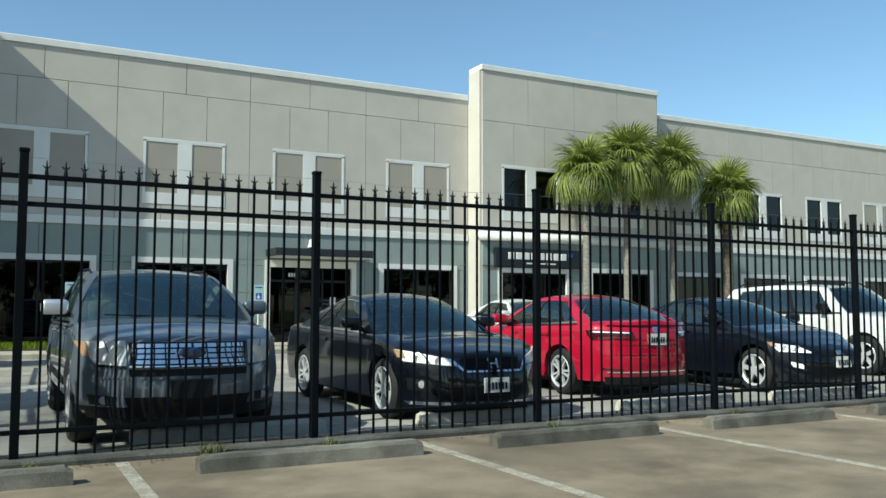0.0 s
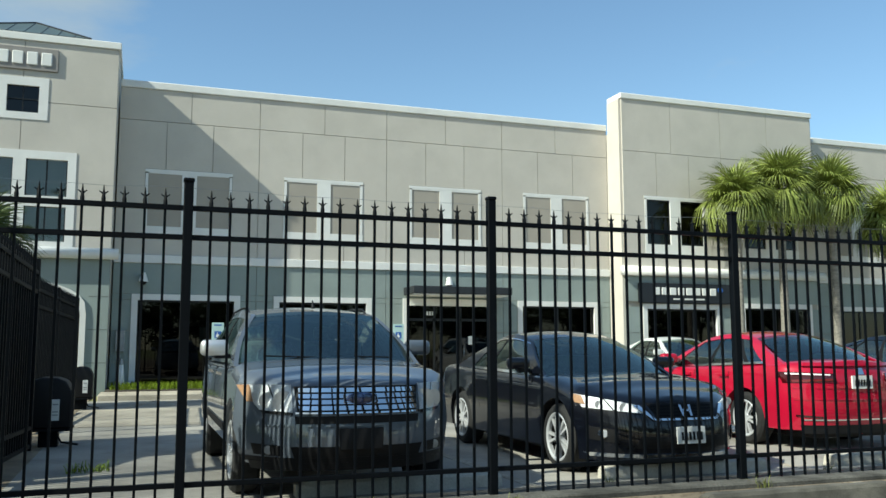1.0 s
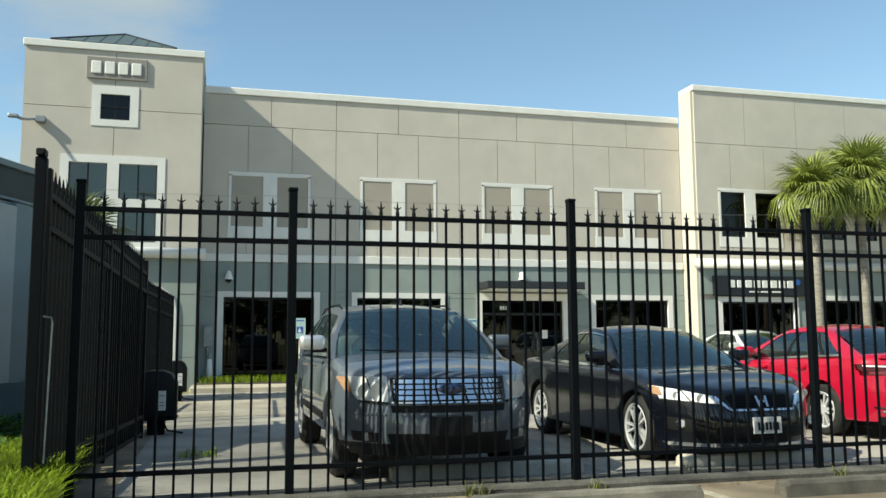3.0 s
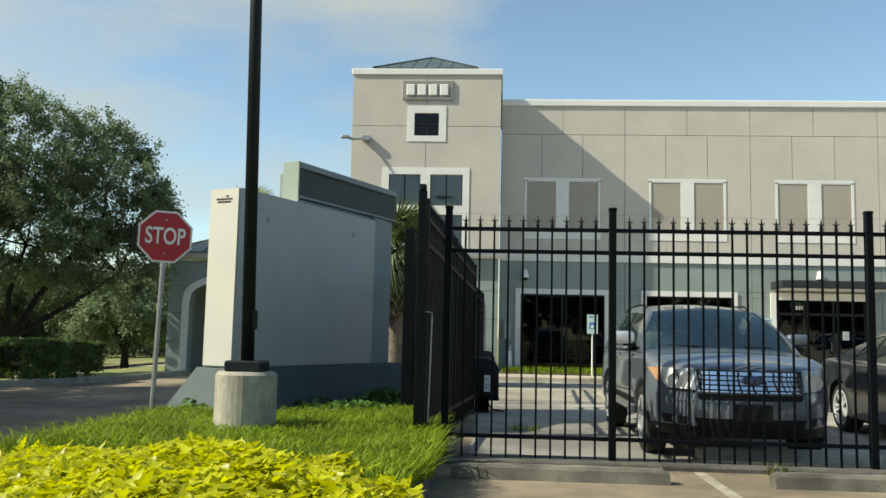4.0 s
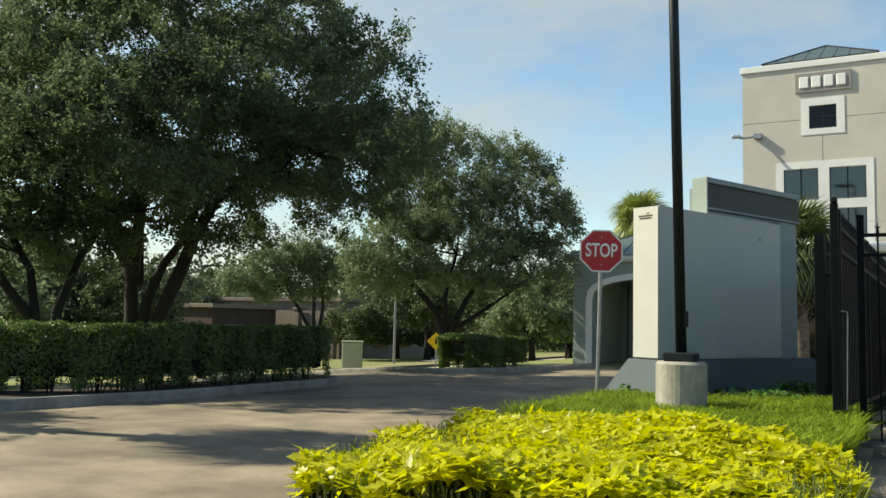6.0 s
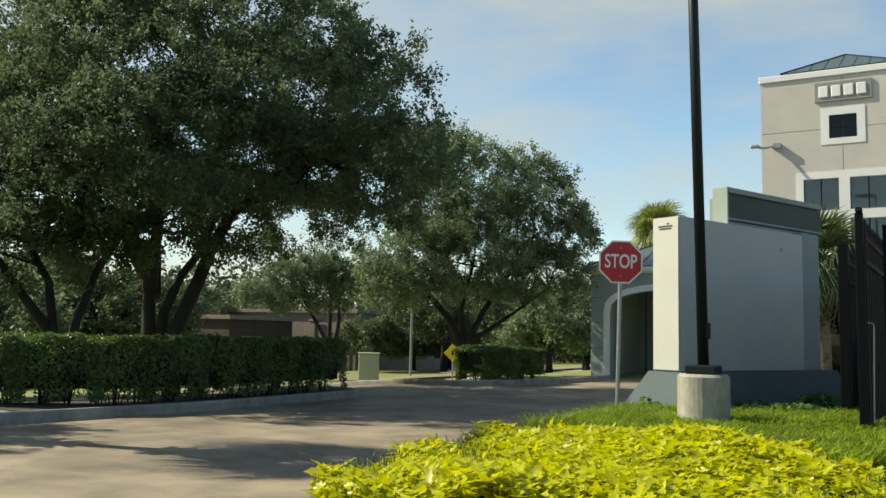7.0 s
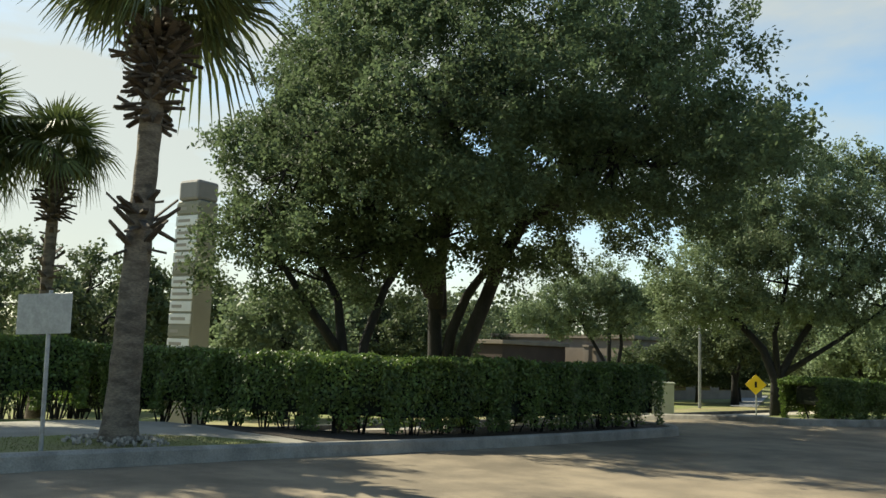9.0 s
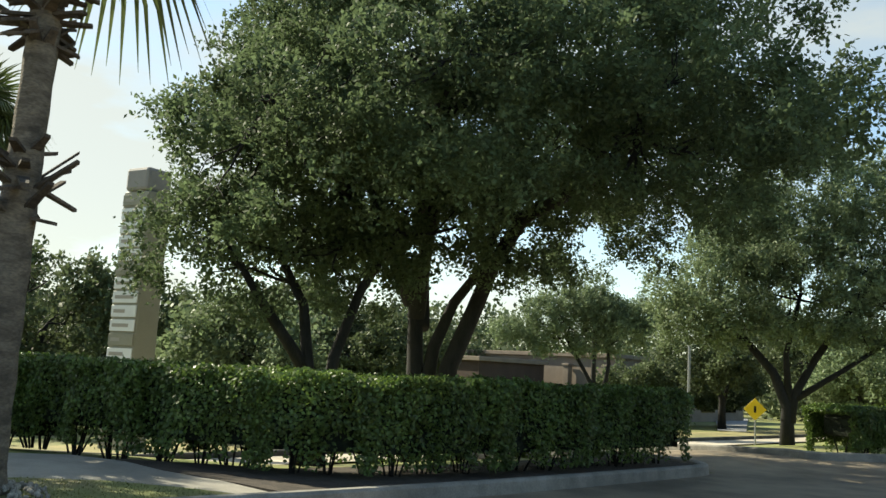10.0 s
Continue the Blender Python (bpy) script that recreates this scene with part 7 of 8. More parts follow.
            last = self.add(name, bm, material, label, True, parent)
        return last

    def flank(self, name, pts, w, material, label="", off=0.004, both=True, parent=None):
        """A thin strip along points (x, z) of the car's flanks."""
        for sgn in ((1, -1) if both else (both or 1,)):
            bm = bmesh.new()
            rows = []
            for i, (x, z) in enumerate(pts):
                a, b = Vector(pts[max(0, i - 1)]), Vector(pts[min(len(pts) - 1, i + 1)])
                d = (b - a).normalized()
                row = []
                for k in (-1, 1):
                    px, pz = x - d.y * k * w / 2, z + d.x * k * w / 2
                    y = self.half_width(px) * self.side_scale(pz)
                    row.append((px, pz, y))
                rows.append([bm.verts.new((p, (y + off) * sgn, q)) for p, q, y in row] + [bm.verts.new((p, (y - 0.02) * sgn, q)) for p, q, y in row])
            for r, q in zip(rows, rows[1:]):
                for u, v in ((0, 1), (1, 3), (3, 2), (2, 0)):
                    bm.faces.new((r[u], r[v], q[v], q[u]))
            bm.faces.new([rows[0][k] for k in (0, 1, 3, 2)])
            bm.faces.new([rows[-1][k] for k in (2, 3, 1, 0)])
            bmesh.ops.recalc_face_normals(bm, faces=bm.faces)
            self.add(name, bm, material, label, False, parent)

    def greenhouse(self):
        s = self.s
        xc, zc, x1, z1, xp, zp, x2, z2, x3, z3 = s["cabin"]
        wb, wr = s["wb"], s["wr"]
        def cowl(f):
            return Vector((xc + 0.24 * f * f, wb * f, zc - 0.035 * f * f))
        def front(f):
            return Vector((x1 + 0.12 * f * f, wr * f, z1 - 0.045 * f ** 2))
        def rear(f):
            return Vector((x2 - 0.08 * f * f, wr * 0.98 * f, z2 - 0.045 * f ** 2))
        def deck(f):
            return Vector((x3 - 0.16 * f * f, wb * 0.92 * f, z3 - 0.03 * f * f))
        def patch(fa, fb, nu, nv, bow, f0=-1.0, f1=1.0, lo=0.0, hi=1.0):
            bm = bmesh.new()
            vs = [[None] * (nu + 1) for _ in range(nv + 1)]
            for j in range(nv + 1):
                for i in range(nu + 1):
                    f, t = f0 + (f1 - f0) * i / nu, lo + (hi - lo) * j / nv
                    p = fa(f).lerp(fb(f), t)
                    p += Vector((0, 0, 1)) * bow * 4 * t * (1 - t)
                    vs[j][i] = bm.verts.new(p)
            for j in range(nv):
                for i in range(nu):
                    bm.faces.new((vs[j][i], vs[j][i + 1], vs[j + 1][i + 1], vs[j + 1][i]))
            bmesh.ops.recalc_face_normals(bm, faces=bm.faces)
            return bm
        crown = zp - (z1 + z2) / 2
        bm = patch(front, rear, 10, 10, crown)
        ret = bmesh.ops.extrude_face_region(bm, geom=list(bm.faces))
        for v in ret["geom"]:
            if isinstance(v, bmesh.types.BMVert):
                v.co.z -= 0.03
        bmesh.ops.recalc_face_normals(bm, faces=bm.faces)
        self.add("roof", bm, self.paint, "", True)
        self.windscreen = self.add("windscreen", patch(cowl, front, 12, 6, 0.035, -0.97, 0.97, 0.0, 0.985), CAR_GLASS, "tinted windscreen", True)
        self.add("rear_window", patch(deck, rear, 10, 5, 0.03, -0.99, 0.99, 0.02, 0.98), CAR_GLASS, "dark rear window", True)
        for sgn in (1, -1):
            a0, a1, b0, b1 = cowl(sgn), front(sgn), deck(sgn), rear(sgn)
            def side(t, v):
                lo = a0.lerp(b0, t)
                lo.y = sgn * (wb + (0.015 - 0.06 * max(0, t - 0.75)) * math.sin(math.pi * t))
                hi = a1.lerp(b1, t)
                hi.z += crown * 4 * t * (1 - t) * 0.9
                p = lo.lerp(hi, v)
                p.y += sgn * 0.035 * math.sin(math.pi * v)
                return p
            def sheet(t0, t1, v0, v1, off, nt, nv, thick=0.02):
                bm = bmesh.new()
                g, h = [], []
                for j in range(nv + 1):
                    for i in range(nt + 1):
                        p = side(t0 + (t1 - t0) * i / nt, v0 + (v1 - v0) * j / nv)
                        g.append(bm.verts.new(p + Vector((0, sgn * off, 0))))
                        h.append(bm.verts.new(p + Vector((0, sgn * (off - thick), 0))))
                at = lambda i, j: j * (nt + 1) + i
                for vs in (g, h):
                    for j in range(nv):
                        for i in range(nt):
                            bm.faces.new([vs[q] for q in (at(i, j), at(i + 1, j), at(i + 1, j + 1), at(i, j + 1))])
                rim = [at(i, 0) for i in range(nt)] + [at(nt, j) for j in range(nv)] + [at(nt - i, nv) for i in range(nt)] + [at(0, nv - j) for j in range(nv)]
                for p, q in zip(rim, rim[1:] + rim[:1]):
                    bm.faces.new((g[p], h[p], h[q], g[q]))
                bmesh.ops.recalc_face_normals(bm, faces=bm.faces)
                return bm
            cuts = s["pillars"]
            for t0, t1 in zip(cuts, cuts[1:]):
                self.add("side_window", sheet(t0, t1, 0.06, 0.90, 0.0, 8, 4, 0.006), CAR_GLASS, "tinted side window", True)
            for t in cuts[1:-1]:
                self.add("door_pillar", sheet(t - 0.016, t + 0.016, 0.0, 0.95, 0.006, 2, 4), CAR_PLASTIC, "", True)
            self.add("front_pillar", sheet(-0.035, cuts[0] + 0.012, -0.06, 1.03, 0.008, 2, 6, 0.04), self.paint, "", True)
            self.add("rear_pillar", sheet(cuts[-1] - 0.01, 1.025, -0.08, 1.03, 0.008, 5, 6, 0.05), self.paint, "", True)
            self.add("roof_rail", sheet(0.0, 1.0, 0.88, 1.03, 0.008, 12, 2, 0.04), self.paint, "", True)
            if s.get("trim"):
                self.add("window_trim", sheet(0.0, cuts[-1] + 0.02, 0.895, 0.925, 0.012, 14, 1, 0.03), CHROME, "bright trim over the side windows")
            self.add("belt_moulding", sheet(0.0, cuts[-1], 0.0, 0.07, 0.010, 10, 1, 0.03), s.get("moulding", CAR_PLASTIC))
            # door mirror
            mp = side(0.10, 0.10)
            mm = bmesh.new()
            c = Vector((mp.x - 0.02, mp.y + sgn * 0.15, mp.z + 0.09))
            box(mm, c.x - 0.06, c.x + 0.07, c.y - 0.13, c.y + 0.13, c.z - s.get("mirror", 0.075), c.z + s.get("mirror", 0.075), 0.045, 3)
            # mirror_paint goes on one mirror only; the other keeps the body colour
            mo = self.add("door_mirror", mm, s.get("mirror_paint", self.paint) if sgn > 0 else self.paint, "", True)
            mm = bmesh.new()
            box(mm, c.x - 0.02, c.x + 0.05, min(mp.y, c.y) + 0.0, max(mp.y, c.y), c.z - 0.10, c.z - 0.055, 0.01)
            self.add("mirror_arm", mm, CAR_PLASTIC, "", False, mo)
        # seats, dash and wheel seen through the glass
        bm = bmesh.new()
        box(bm, xc + 0.10, xc + 0.75, -wb * 0.90, wb * 0.90, zc - 0.22, zc - 0.06, 0.05, 2)
        self.add("dashboard", bm, CABIN)
        bm = bmesh.new()
        box(bm, xc + 0.6, x3 - 0.1, -wb * 0.9, wb * 0.9, s["low"] + 0.1, zc - 0.32)
        self.add("cabin_floor", bm, CABIN)
        for sx in (xc + 1.35, xc + 2.2):
            for sy in (-0.38, 0.38):
                bm = bmesh.new()
                box(bm, sx, sx + 0.16, sy - 0.24, sy + 0.24, zc - 0.40, zc + 0.18, 0.05, 2)
                box(bm, sx + 0.03, sx + 0.13, sy - 0.12, sy + 0.12, zc + 0.20, min(zc + 0.38, z1 - 0.12), 0.04, 2)
                self.add("seat", bm, CABIN)
        bm = bmesh.new()
        ring = [(xc + 0.82 + 0.06 * math.sin(a), 0.38 + 0.19 * math.cos(a), zc + 0.0 + 0.17 * math.sin(a)) for a in np.linspace(0, 2 * math.pi, 17)]
        tube(bm, ring, [0.016] * 17, 6)
        self.add("steering_wheel", bm, CABIN)

    def wheels(self):
        s = self.s
        R, hw, rr = s["R"], 0.11, s["rim"]
        def lathe(profile, n=36):
            bm = bmesh.new()
            rings = [[bm.verts.new((r * math.cos(2 * math.pi * k / n), y, r * math.sin(2 * math.pi * k / n))) for k in range(n)] for r, y in profile]
            for a, b in zip(rings, rings[1:]):
                for k in range(n):
                    bm.faces.new((a[k], a[(k + 1) % n], b[(k + 1) % n], b[k]))
            bmesh.ops.recalc_face_normals(bm, faces=bm.faces)
            return bm
        for ax in s["axles"]:
            for sgn in (1, -1):
                c = Vector((ax, sgn * (s["W"] - 0.135), R))
                w = new("wheel")
                w.parent = self.root
                w.matrix_basis = Matrix.Translation(c)
                wm = self.m @ Matrix.Translation(c)
                def wadd(name, bm, material, label="", smooth=True):
                    bm.normal_update()
                    for e in bm.edges:
                        if len(e.link_faces) == 2 and e.calc_face_angle(0) > radians(35):
                            e.smooth = False
                    me = bpy.data.meshes.new(name)
                    bm.to_mesh(me)
                    bm.free()
                    me.materials.append(material)
                    me.shade_smooth()
                    ob = new(name, me)
                    ob.parent = w
                    return tagged(ob, label)
                wadd("tyre", lathe([(rr, -hw), (rr + 0.03, -hw - 0.01), (R - 0.03, -hw), (R, -hw + 0.035), (R, hw - 0.035), (R - 0.03, hw), (rr + 0.03, hw + 0.01), (rr, hw), (rr - 0.02, 0)]), RUBBER, "black tyre")
                wadd("barrel", lathe([(rr - 0.004, sgn * hw * 0.9), (rr - 0.03, sgn * hw * 0.55), (rr - 0.03, -sgn * hw * 0.8), (0.02, -sgn * hw * 0.8)]), CAR_PLASTIC)
                bm = lathe([(rr + 0.004, sgn * (hw + 0.002)), (rr - 0.006, sgn * (hw + 0.008)), (rr - 0.028, sgn * (hw - 0.005)), (rr - 0.03, sgn * (hw - 0.04))])
                k = s["spokes"]
                for j in range(k):
                    a = 2 * math.pi * j / k + 0.2 + s.get("twin", 0.0) * (1 if j % 2 else -1)
                    q = Matrix.Rotation(-a, 4, "Y")
                    y0, y1 = sorted((sgn * (hw - 0.045), sgn * (hw - 0.008)))
                    wd = s.get("spoke_w", 0.022)
                    vs = bmesh.ops.create_cube(bm, size=1)["verts"]
                    for v in vs:
                        out = v.co.x > 0
                        v.co = q @ Vector((0.05 if not out else rr - 0.012, (y0 if v.co.y < 0 else y1), (wd if out else wd * 0.8) * (1 if v.co.z > 0 else -1)))
                rod(bm, (0, sgn * (hw - 0.06), 0), (0, sgn * (hw - 0.004), 0), 0.065, n=16)
                for j in range(5):
                    q = 2 * math.pi * (j + 0.5) / 5
                    rod(bm, (0.046 * math.cos(q), sgn * (hw - 0.006), 0.046 * math.sin(q)), (0.046 * math.cos(q), sgn * (hw + 0.004), 0.046 * math.sin(q)), 0.009, n=6)
                wadd("rim", bm, s.get("rim_mat", ALLOY), "silver spoked rim")
                wadd("brake_disc", lathe([(0.03, sgn * 0.02), (0.15, sgn * 0.02), (0.15, sgn * 0.035), (0.03, sgn * 0.035)], 24), CAR_PLASTIC)

    def plate(self, y, z, rear=False, w=0.31, h=0.155):
        p = self.face("number_plate", [(y - w / 2, z - h / 2), (y + w / 2, z - h / 2), (y + w / 2, z + h / 2), (y - w / 2, z + h / 2)], SIGN_WHITE, "white plate with plain dark bars", 0.025, rear, 0.02, 2, 1)
        for k in range(6):
            a = y - w / 2 + 0.035 + k * 0.042
            self.face("bar", [(a, z - 0.045), (a + 0.024, z - 0.045), (a + 0.024, z + 0.03), (a, z + 0.03)], CAR_PLASTIC, "", 0.028, rear, 0.004, 1, 1, p)

    def headlight(self, quad, label, inner=0.35):
        """A clear lens over a bright bowl, a projector and a dark divider."""
        hl = self.face("headlight", quad, LAMP_LENS, label, 0.014, nu=10)
        self.face("bowl", quad, LAMP_BOWL, "bright lamp bowl", 0.004, False, 0.02, 10, 3, hl)
        a, b, c, d = [Vector(q) for q in quad]
        for u, k in ((inner, 0.36), (inner + 0.38, 0.28)):
            p = a.lerp(b, u).lerp(d.lerp(c, u), 0.45)
            r = (d.lerp(c, u) - a.lerp(b, u)).length * k
            x = self.front_x(p.x, p.y)
            bm = bmesh.new()
            rod(bm, (x - 0.010, p.x, p.y), (x + 0.02, p.x, p.y), r, r * 0.8, n=16)
            self.add("projector", bm, ALLOY, "round bright projector", True, hl)
        u = inner + 0.2
        self.face("divider", [a.lerp(b, u), a.lerp(b, u + 0.03), d.lerp(c, u + 0.03), d.lerp(c, u)], CAR_PLASTIC, "", 0.008, False, 0.02, 1, 3, hl)
        self.face("shadow_line", [a, b, b.lerp(c, 0.10), a.lerp(d, 0.10)], CAR_PLASTIC, "", 0.008, False, 0.02, 8, 1, hl)
        return hl

    def doors(self, xs, handles, z_handle):
        s = self.s
        top = s["belt"] - 0.02
        for x in xs:
            self.flank("door_gap", [(x, s["low"] + 0.06), (x - 0.01, (top + s["low"]) / 2), (x + 0.01, top)], 0.010, CAR_PLASTIC, "", 0.0015)
        for x in handles:
            self.flank("door_handle", [(x, z_handle), (x + 0.19, z_handle + 0.006)], 0.032, s.get("handle", self.paint), "", 0.03)


SUV = dict(L=4.72, W=0.935, D=0.60, p=3.0, D2=0.32, p2=4.5, low=0.37, belt=1.06, R=0.365, rim=0.245, arch=0.43, axles=(0.98, 3.80), spokes=5, spoke_w=0.04,
           rake=[(0.2, 0.05), (0.45, 0.0), (0.70, 0.02), (0.92, 0.10), (1.05, 0.22)], rake2=[(0.3, 0.04), (0.6, 0.0), (1.2, 0.08)],
           top=[(0.0, 0.955), (0.25, 0.99), (0.7, 1.06), (1.2, 1.115), (2.0, 1.10), (4.2, 1.10), (4.72, 1.02)], shoulder=[(0.0, 0.90), (0.5, 0.93), (1.2, 1.0), (4.72, 1.02)],
           cabin=(1.12, 1.13, 1.92, 1.60, 2.9, 1.68, 4.22, 1.60, 4.60, 1.12), wb=0.865, wr=0.64, pillars=(0.05, 0.36, 0.66, 0.90), mirror=0.075, mirror_paint=CHROME_SATIN_LIT, moulding=CHROME, handle=CHROME)
suv = Car("suv", "slate blue crossover SUV with a chrome slatted grille", (1.565, 7.86), 90, PAINT_SLATE, SUV)
g = suv.face("grille", [(-0.49, 0.732), (0.49, 0.732), (0.51, 0.925), (-0.51, 0.925)], CAR_PLASTIC, "black grille with bright chrome bars", 0.012, nu=14)
for k in range(4):
    z = 0.742 + k * 0.046
    suv.face("chrome_bar", [(-0.48, z), (0.48, z), (0.485, z + 0.033), (-0.485, z + 0.033)], CHROME, "chrome bar", 0.035, False, 0.03, 14, 1, g)
suv.face("grille_surround", [(-0.51, 0.715), (0.51, 0.715), (0.51, 0.728), (-0.51, 0.728)], CHROME, "", 0.04, False, 0.04, 14, 1, g)
suv.face("badge_ring", [(-0.14, 0.80), (0.14, 0.80), (0.14, 0.86), (-0.14, 0.86)], CHROME, "bright backing of the badge", 0.042, False, 0.02, 4, 1, g)
bm = bmesh.new()
bmesh.ops.create_uvsphere(bm, u_segments=18, v_segments=10, radius=1, matrix=Matrix.Translation((suv.front_x(0, 0.83) - 0.045, 0, 0.83)) @ Matrix.Diagonal((0.02, 0.125, 0.05, 1)))
suv.add("badge", bm, BADGE_BLUE, "plain dark blue oval badge", True, g)
for sg in (1, -1):
    hl = suv.headlight([(sg * 0.525, 0.70), (sg * 0.74, 0.715), (sg * 0.90, 0.935), (sg * 0.53, 0.938)], "clear headlight", 0.22)
    suv.face("turn_lamp", [(sg * 0.80, 0.80), (sg * 0.845, 0.80), (sg * 0.915, 0.93), (sg * 0.825, 0.932)], AMBER, "amber turn lamp", 0.018, False, 0.03, 5, 2, hl)
    suv.face("fog_lamp_bezel", [(sg * 0.61, 0.385), (sg * 0.79, 0.39), (sg * 0.81, 0.475), (sg * 0.60, 0.465)], CAR_PLASTIC, "", 0.010)
    bm = bmesh.new()
    fx = suv.front_x(0.69, 0.43)
    rod(bm, (fx - 0.02, sg * 0.69, 0.43), (fx + 0.02, sg * 0.69, 0.43), 0.036, n=16)
    suv.add("fog_lamp", bm, GALV, "", True)
suv.face("upper_intake", [(-0.50, 0.635), (0.50, 0.635), (0.51, 0.695), (-0.51, 0.695)], CAR_PLASTIC, "black upper intake", 0.006, nu=12)
suv.face("lower_intake", [(-0.50, 0.345), (0.50, 0.345), (0.54, 0.46), (-0.54, 0.46)], CAR_PLASTIC, "black lower intake", 0.006, nu=12)
suv.face("bumper_crease", [(-0.80, 0.615), (0.80, 0.615), (0.80, 0.628), (-0.80, 0.628)], PAINT_SLATE, "", 0.014, False, 0.04, 14, 1)
suv.face("lower_bumper", [(-0.86, 0.335), (0.86, 0.335), (0.88, 0.375), (-0.88, 0.375)], CAR_PLASTIC, "black lower bumper", 0.010, nu=14)
suv.face("bumper_lip", [(-0.80, 0.275), (0.80, 0.275), (0.82, 0.335), (-0.82, 0.335)], CAR_PLASTIC, "", 0.012, nu=14)
suv.face("plate_holder", [(-0.17, 0.44), (0.17, 0.44), (0.18, 0.60), (-0.18, 0.60)], CAR_PLASTIC, "empty black plate holder", 0.035, nu=4)
suv.doors((1.72, 2.72, 3.62), (2.42, 3.38), 0.98)
suv.flank("side_moulding", [(1.42, 0.52), (2.5, 0.53), (3.36, 0.54)], 0.07, CAR_PLASTIC, "", 0.012)
for sg in (1, -1):
    bm = bmesh.new()
    tube(bm, [(2.3, sg * 0.62, 1.59), (2.5, sg * 0.62, 1.65), (3.0, sg * 0.62, 1.665), (3.8, sg * 0.62, 1.65), (4.05, sg * 0.62, 1.59)], [0.012] * 5, 8)
    suv.add("roof_rack_bar", bm, CAR_PLASTIC, "", True)
bm = bmesh.new()
rod(bm, (2.1, 0.0, 1.64), (2.13, 0.0, 1.72), 0.02, 0.006, 8)
suv.add("aerial", bm, CAR_PLASTIC)
for sg, y0 in ((1, 0.05), (1, -0.55)):
    bm = bmesh.new()
    rod(bm, (1.15, y0, 1.142), (1.20, y0 + 0.55, 1.158), 0.007, n=5)
    suv.add("wiper", bm, CAR_PLASTIC)

COUPE = dict(L=4.80, W=0.925, D=0.62, p=3.0, D2=0.40, p2=3.6, low=0.22, belt=0.92, R=0.335, rim=0.240, arch=0.385, axles=(0.95, 3.68), spokes=10, spoke_w=0.014, twin=0.10, trim=True,
             rake=[(0.15, 0.06), (0.35, 0.0), (0.55, 0.02), (0.70, 0.10), (0.85, 0.24)], rake2=[(0.3, 0.04), (0.6, 0.0), (1.0, 0.06)],
             top=[(0.0, 0.745), (0.3, 0.80), (0.8, 0.885), (1.3, 0.945), (2.0, 0.95), (3.6, 0.99), (4.3, 1.02), (4.8, 0.97)], shoulder=[(0.0, 0.66), (0.5, 0.72), (1.2, 0.84), (3.0, 0.90), (4.8, 0.90)],
             cabin=(1.26, 0.955, 2.12, 1.36, 2.75, 1.435, 3.30, 1.37, 4.18, 1.02), wb=0.80, wr=0.56, pillars=(0.06, 0.56, 0.80), mirror=0.065, moulding=CHROME)
coupe = Car("coupe", "glossy black-blue two-door coupe facing the fence", (4.80, 8.12), 90, PAINT_NIGHT, COUPE)
g = coupe.face("grille", [(-0.31, 0.572), (0.31, 0.572), (0.37, 0.705), (-0.37, 0.705)], CAR_PLASTIC, "black mesh grille", 0.006, nu=12)
for k in range(4):
    z = 0.592 + 0.028 * k
    coupe.face("grille_slat", [(-0.31 - 0.012 * k, z), (0.31 + 0.012 * k, z), (0.31 + 0.012 * k, z + 0.008), (-0.31 - 0.012 * k, z + 0.008)], BLACK_STEEL, "", 0.014, False, 0.015, 12, 1, g)
coupe.face("grille_bar", [(-0.33, 0.550), (0.33, 0.550), (0.33, 0.570), (-0.33, 0.570)], CHROME, "curved chrome bar", 0.026, False, 0.03, 14, 1, g)
for y in (-0.052, 0.052):
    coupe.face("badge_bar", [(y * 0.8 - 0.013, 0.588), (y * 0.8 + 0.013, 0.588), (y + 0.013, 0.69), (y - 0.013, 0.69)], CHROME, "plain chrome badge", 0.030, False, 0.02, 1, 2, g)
coupe.face("badge_bar", [(-0.045, 0.628), (0.045, 0.628), (0.045, 0.648), (-0.045, 0.648)], CHROME, "", 0.030, False, 0.02, 2, 1, g)
for sg in (1, -1):
    hl = coupe.headlight([(sg * 0.38, 0.598), (sg * 0.85, 0.645), (sg * 0.89, 0.785), (sg * 0.46, 0.688)], "clear swept headlight")
    coupe.face("turn_lamp", [(sg * 0.835, 0.685), (sg * 0.89, 0.70), (sg * 0.905, 0.785), (sg * 0.845, 0.768)], AMBER, "amber turn lamp", 0.018, False, 0.03, 4, 2, hl)
    coupe.face("lamp_trim", [(sg * 0.325, 0.552), (sg * 0.36, 0.556), (sg * 0.50, 0.685), (sg * 0.45, 0.69)], CHROME, "bright blade beside the lamp", 0.022, False, 0.02, 2, 5, hl)
    coupe.face("fog_lamp_bezel", [(sg * 0.62, 0.33), (sg * 0.82, 0.36), (sg * 0.83, 0.48), (sg * 0.66, 0.46)], CAR_PLASTIC, "", 0.008)
    fx = coupe.front_x(0.73, 0.42)
    bm = bmesh.new()
    rod(bm, (fx - 0.03, sg * 0.73, 0.42), (fx + 0.03, sg * 0.73, 0.42), 0.045, n=16)
    fl = coupe.add("fog_lamp", bm, CHROME, "round fog lamp in a bright ring", True)
    bm = bmesh.new()
    rod(bm, (fx - 0.034, sg * 0.73, 0.42), (fx - 0.028, sg * 0.73, 0.42), 0.034, n=16)
    coupe.add("lens", bm, LAMP_BOWL, "", True, fl)
coupe.face("lower_intake", [(-0.52, 0.29), (0.52, 0.29), (0.46, 0.40), (-0.46, 0.40)], CAR_PLASTIC, "black lower intake", 0.008, nu=12)
coupe.face("bumper_lip", [(-0.80, 0.20), (0.80, 0.20), (0.84, 0.235), (-0.84, 0.235)], CHROME, "thin bright lip", 0.014, nu=14)
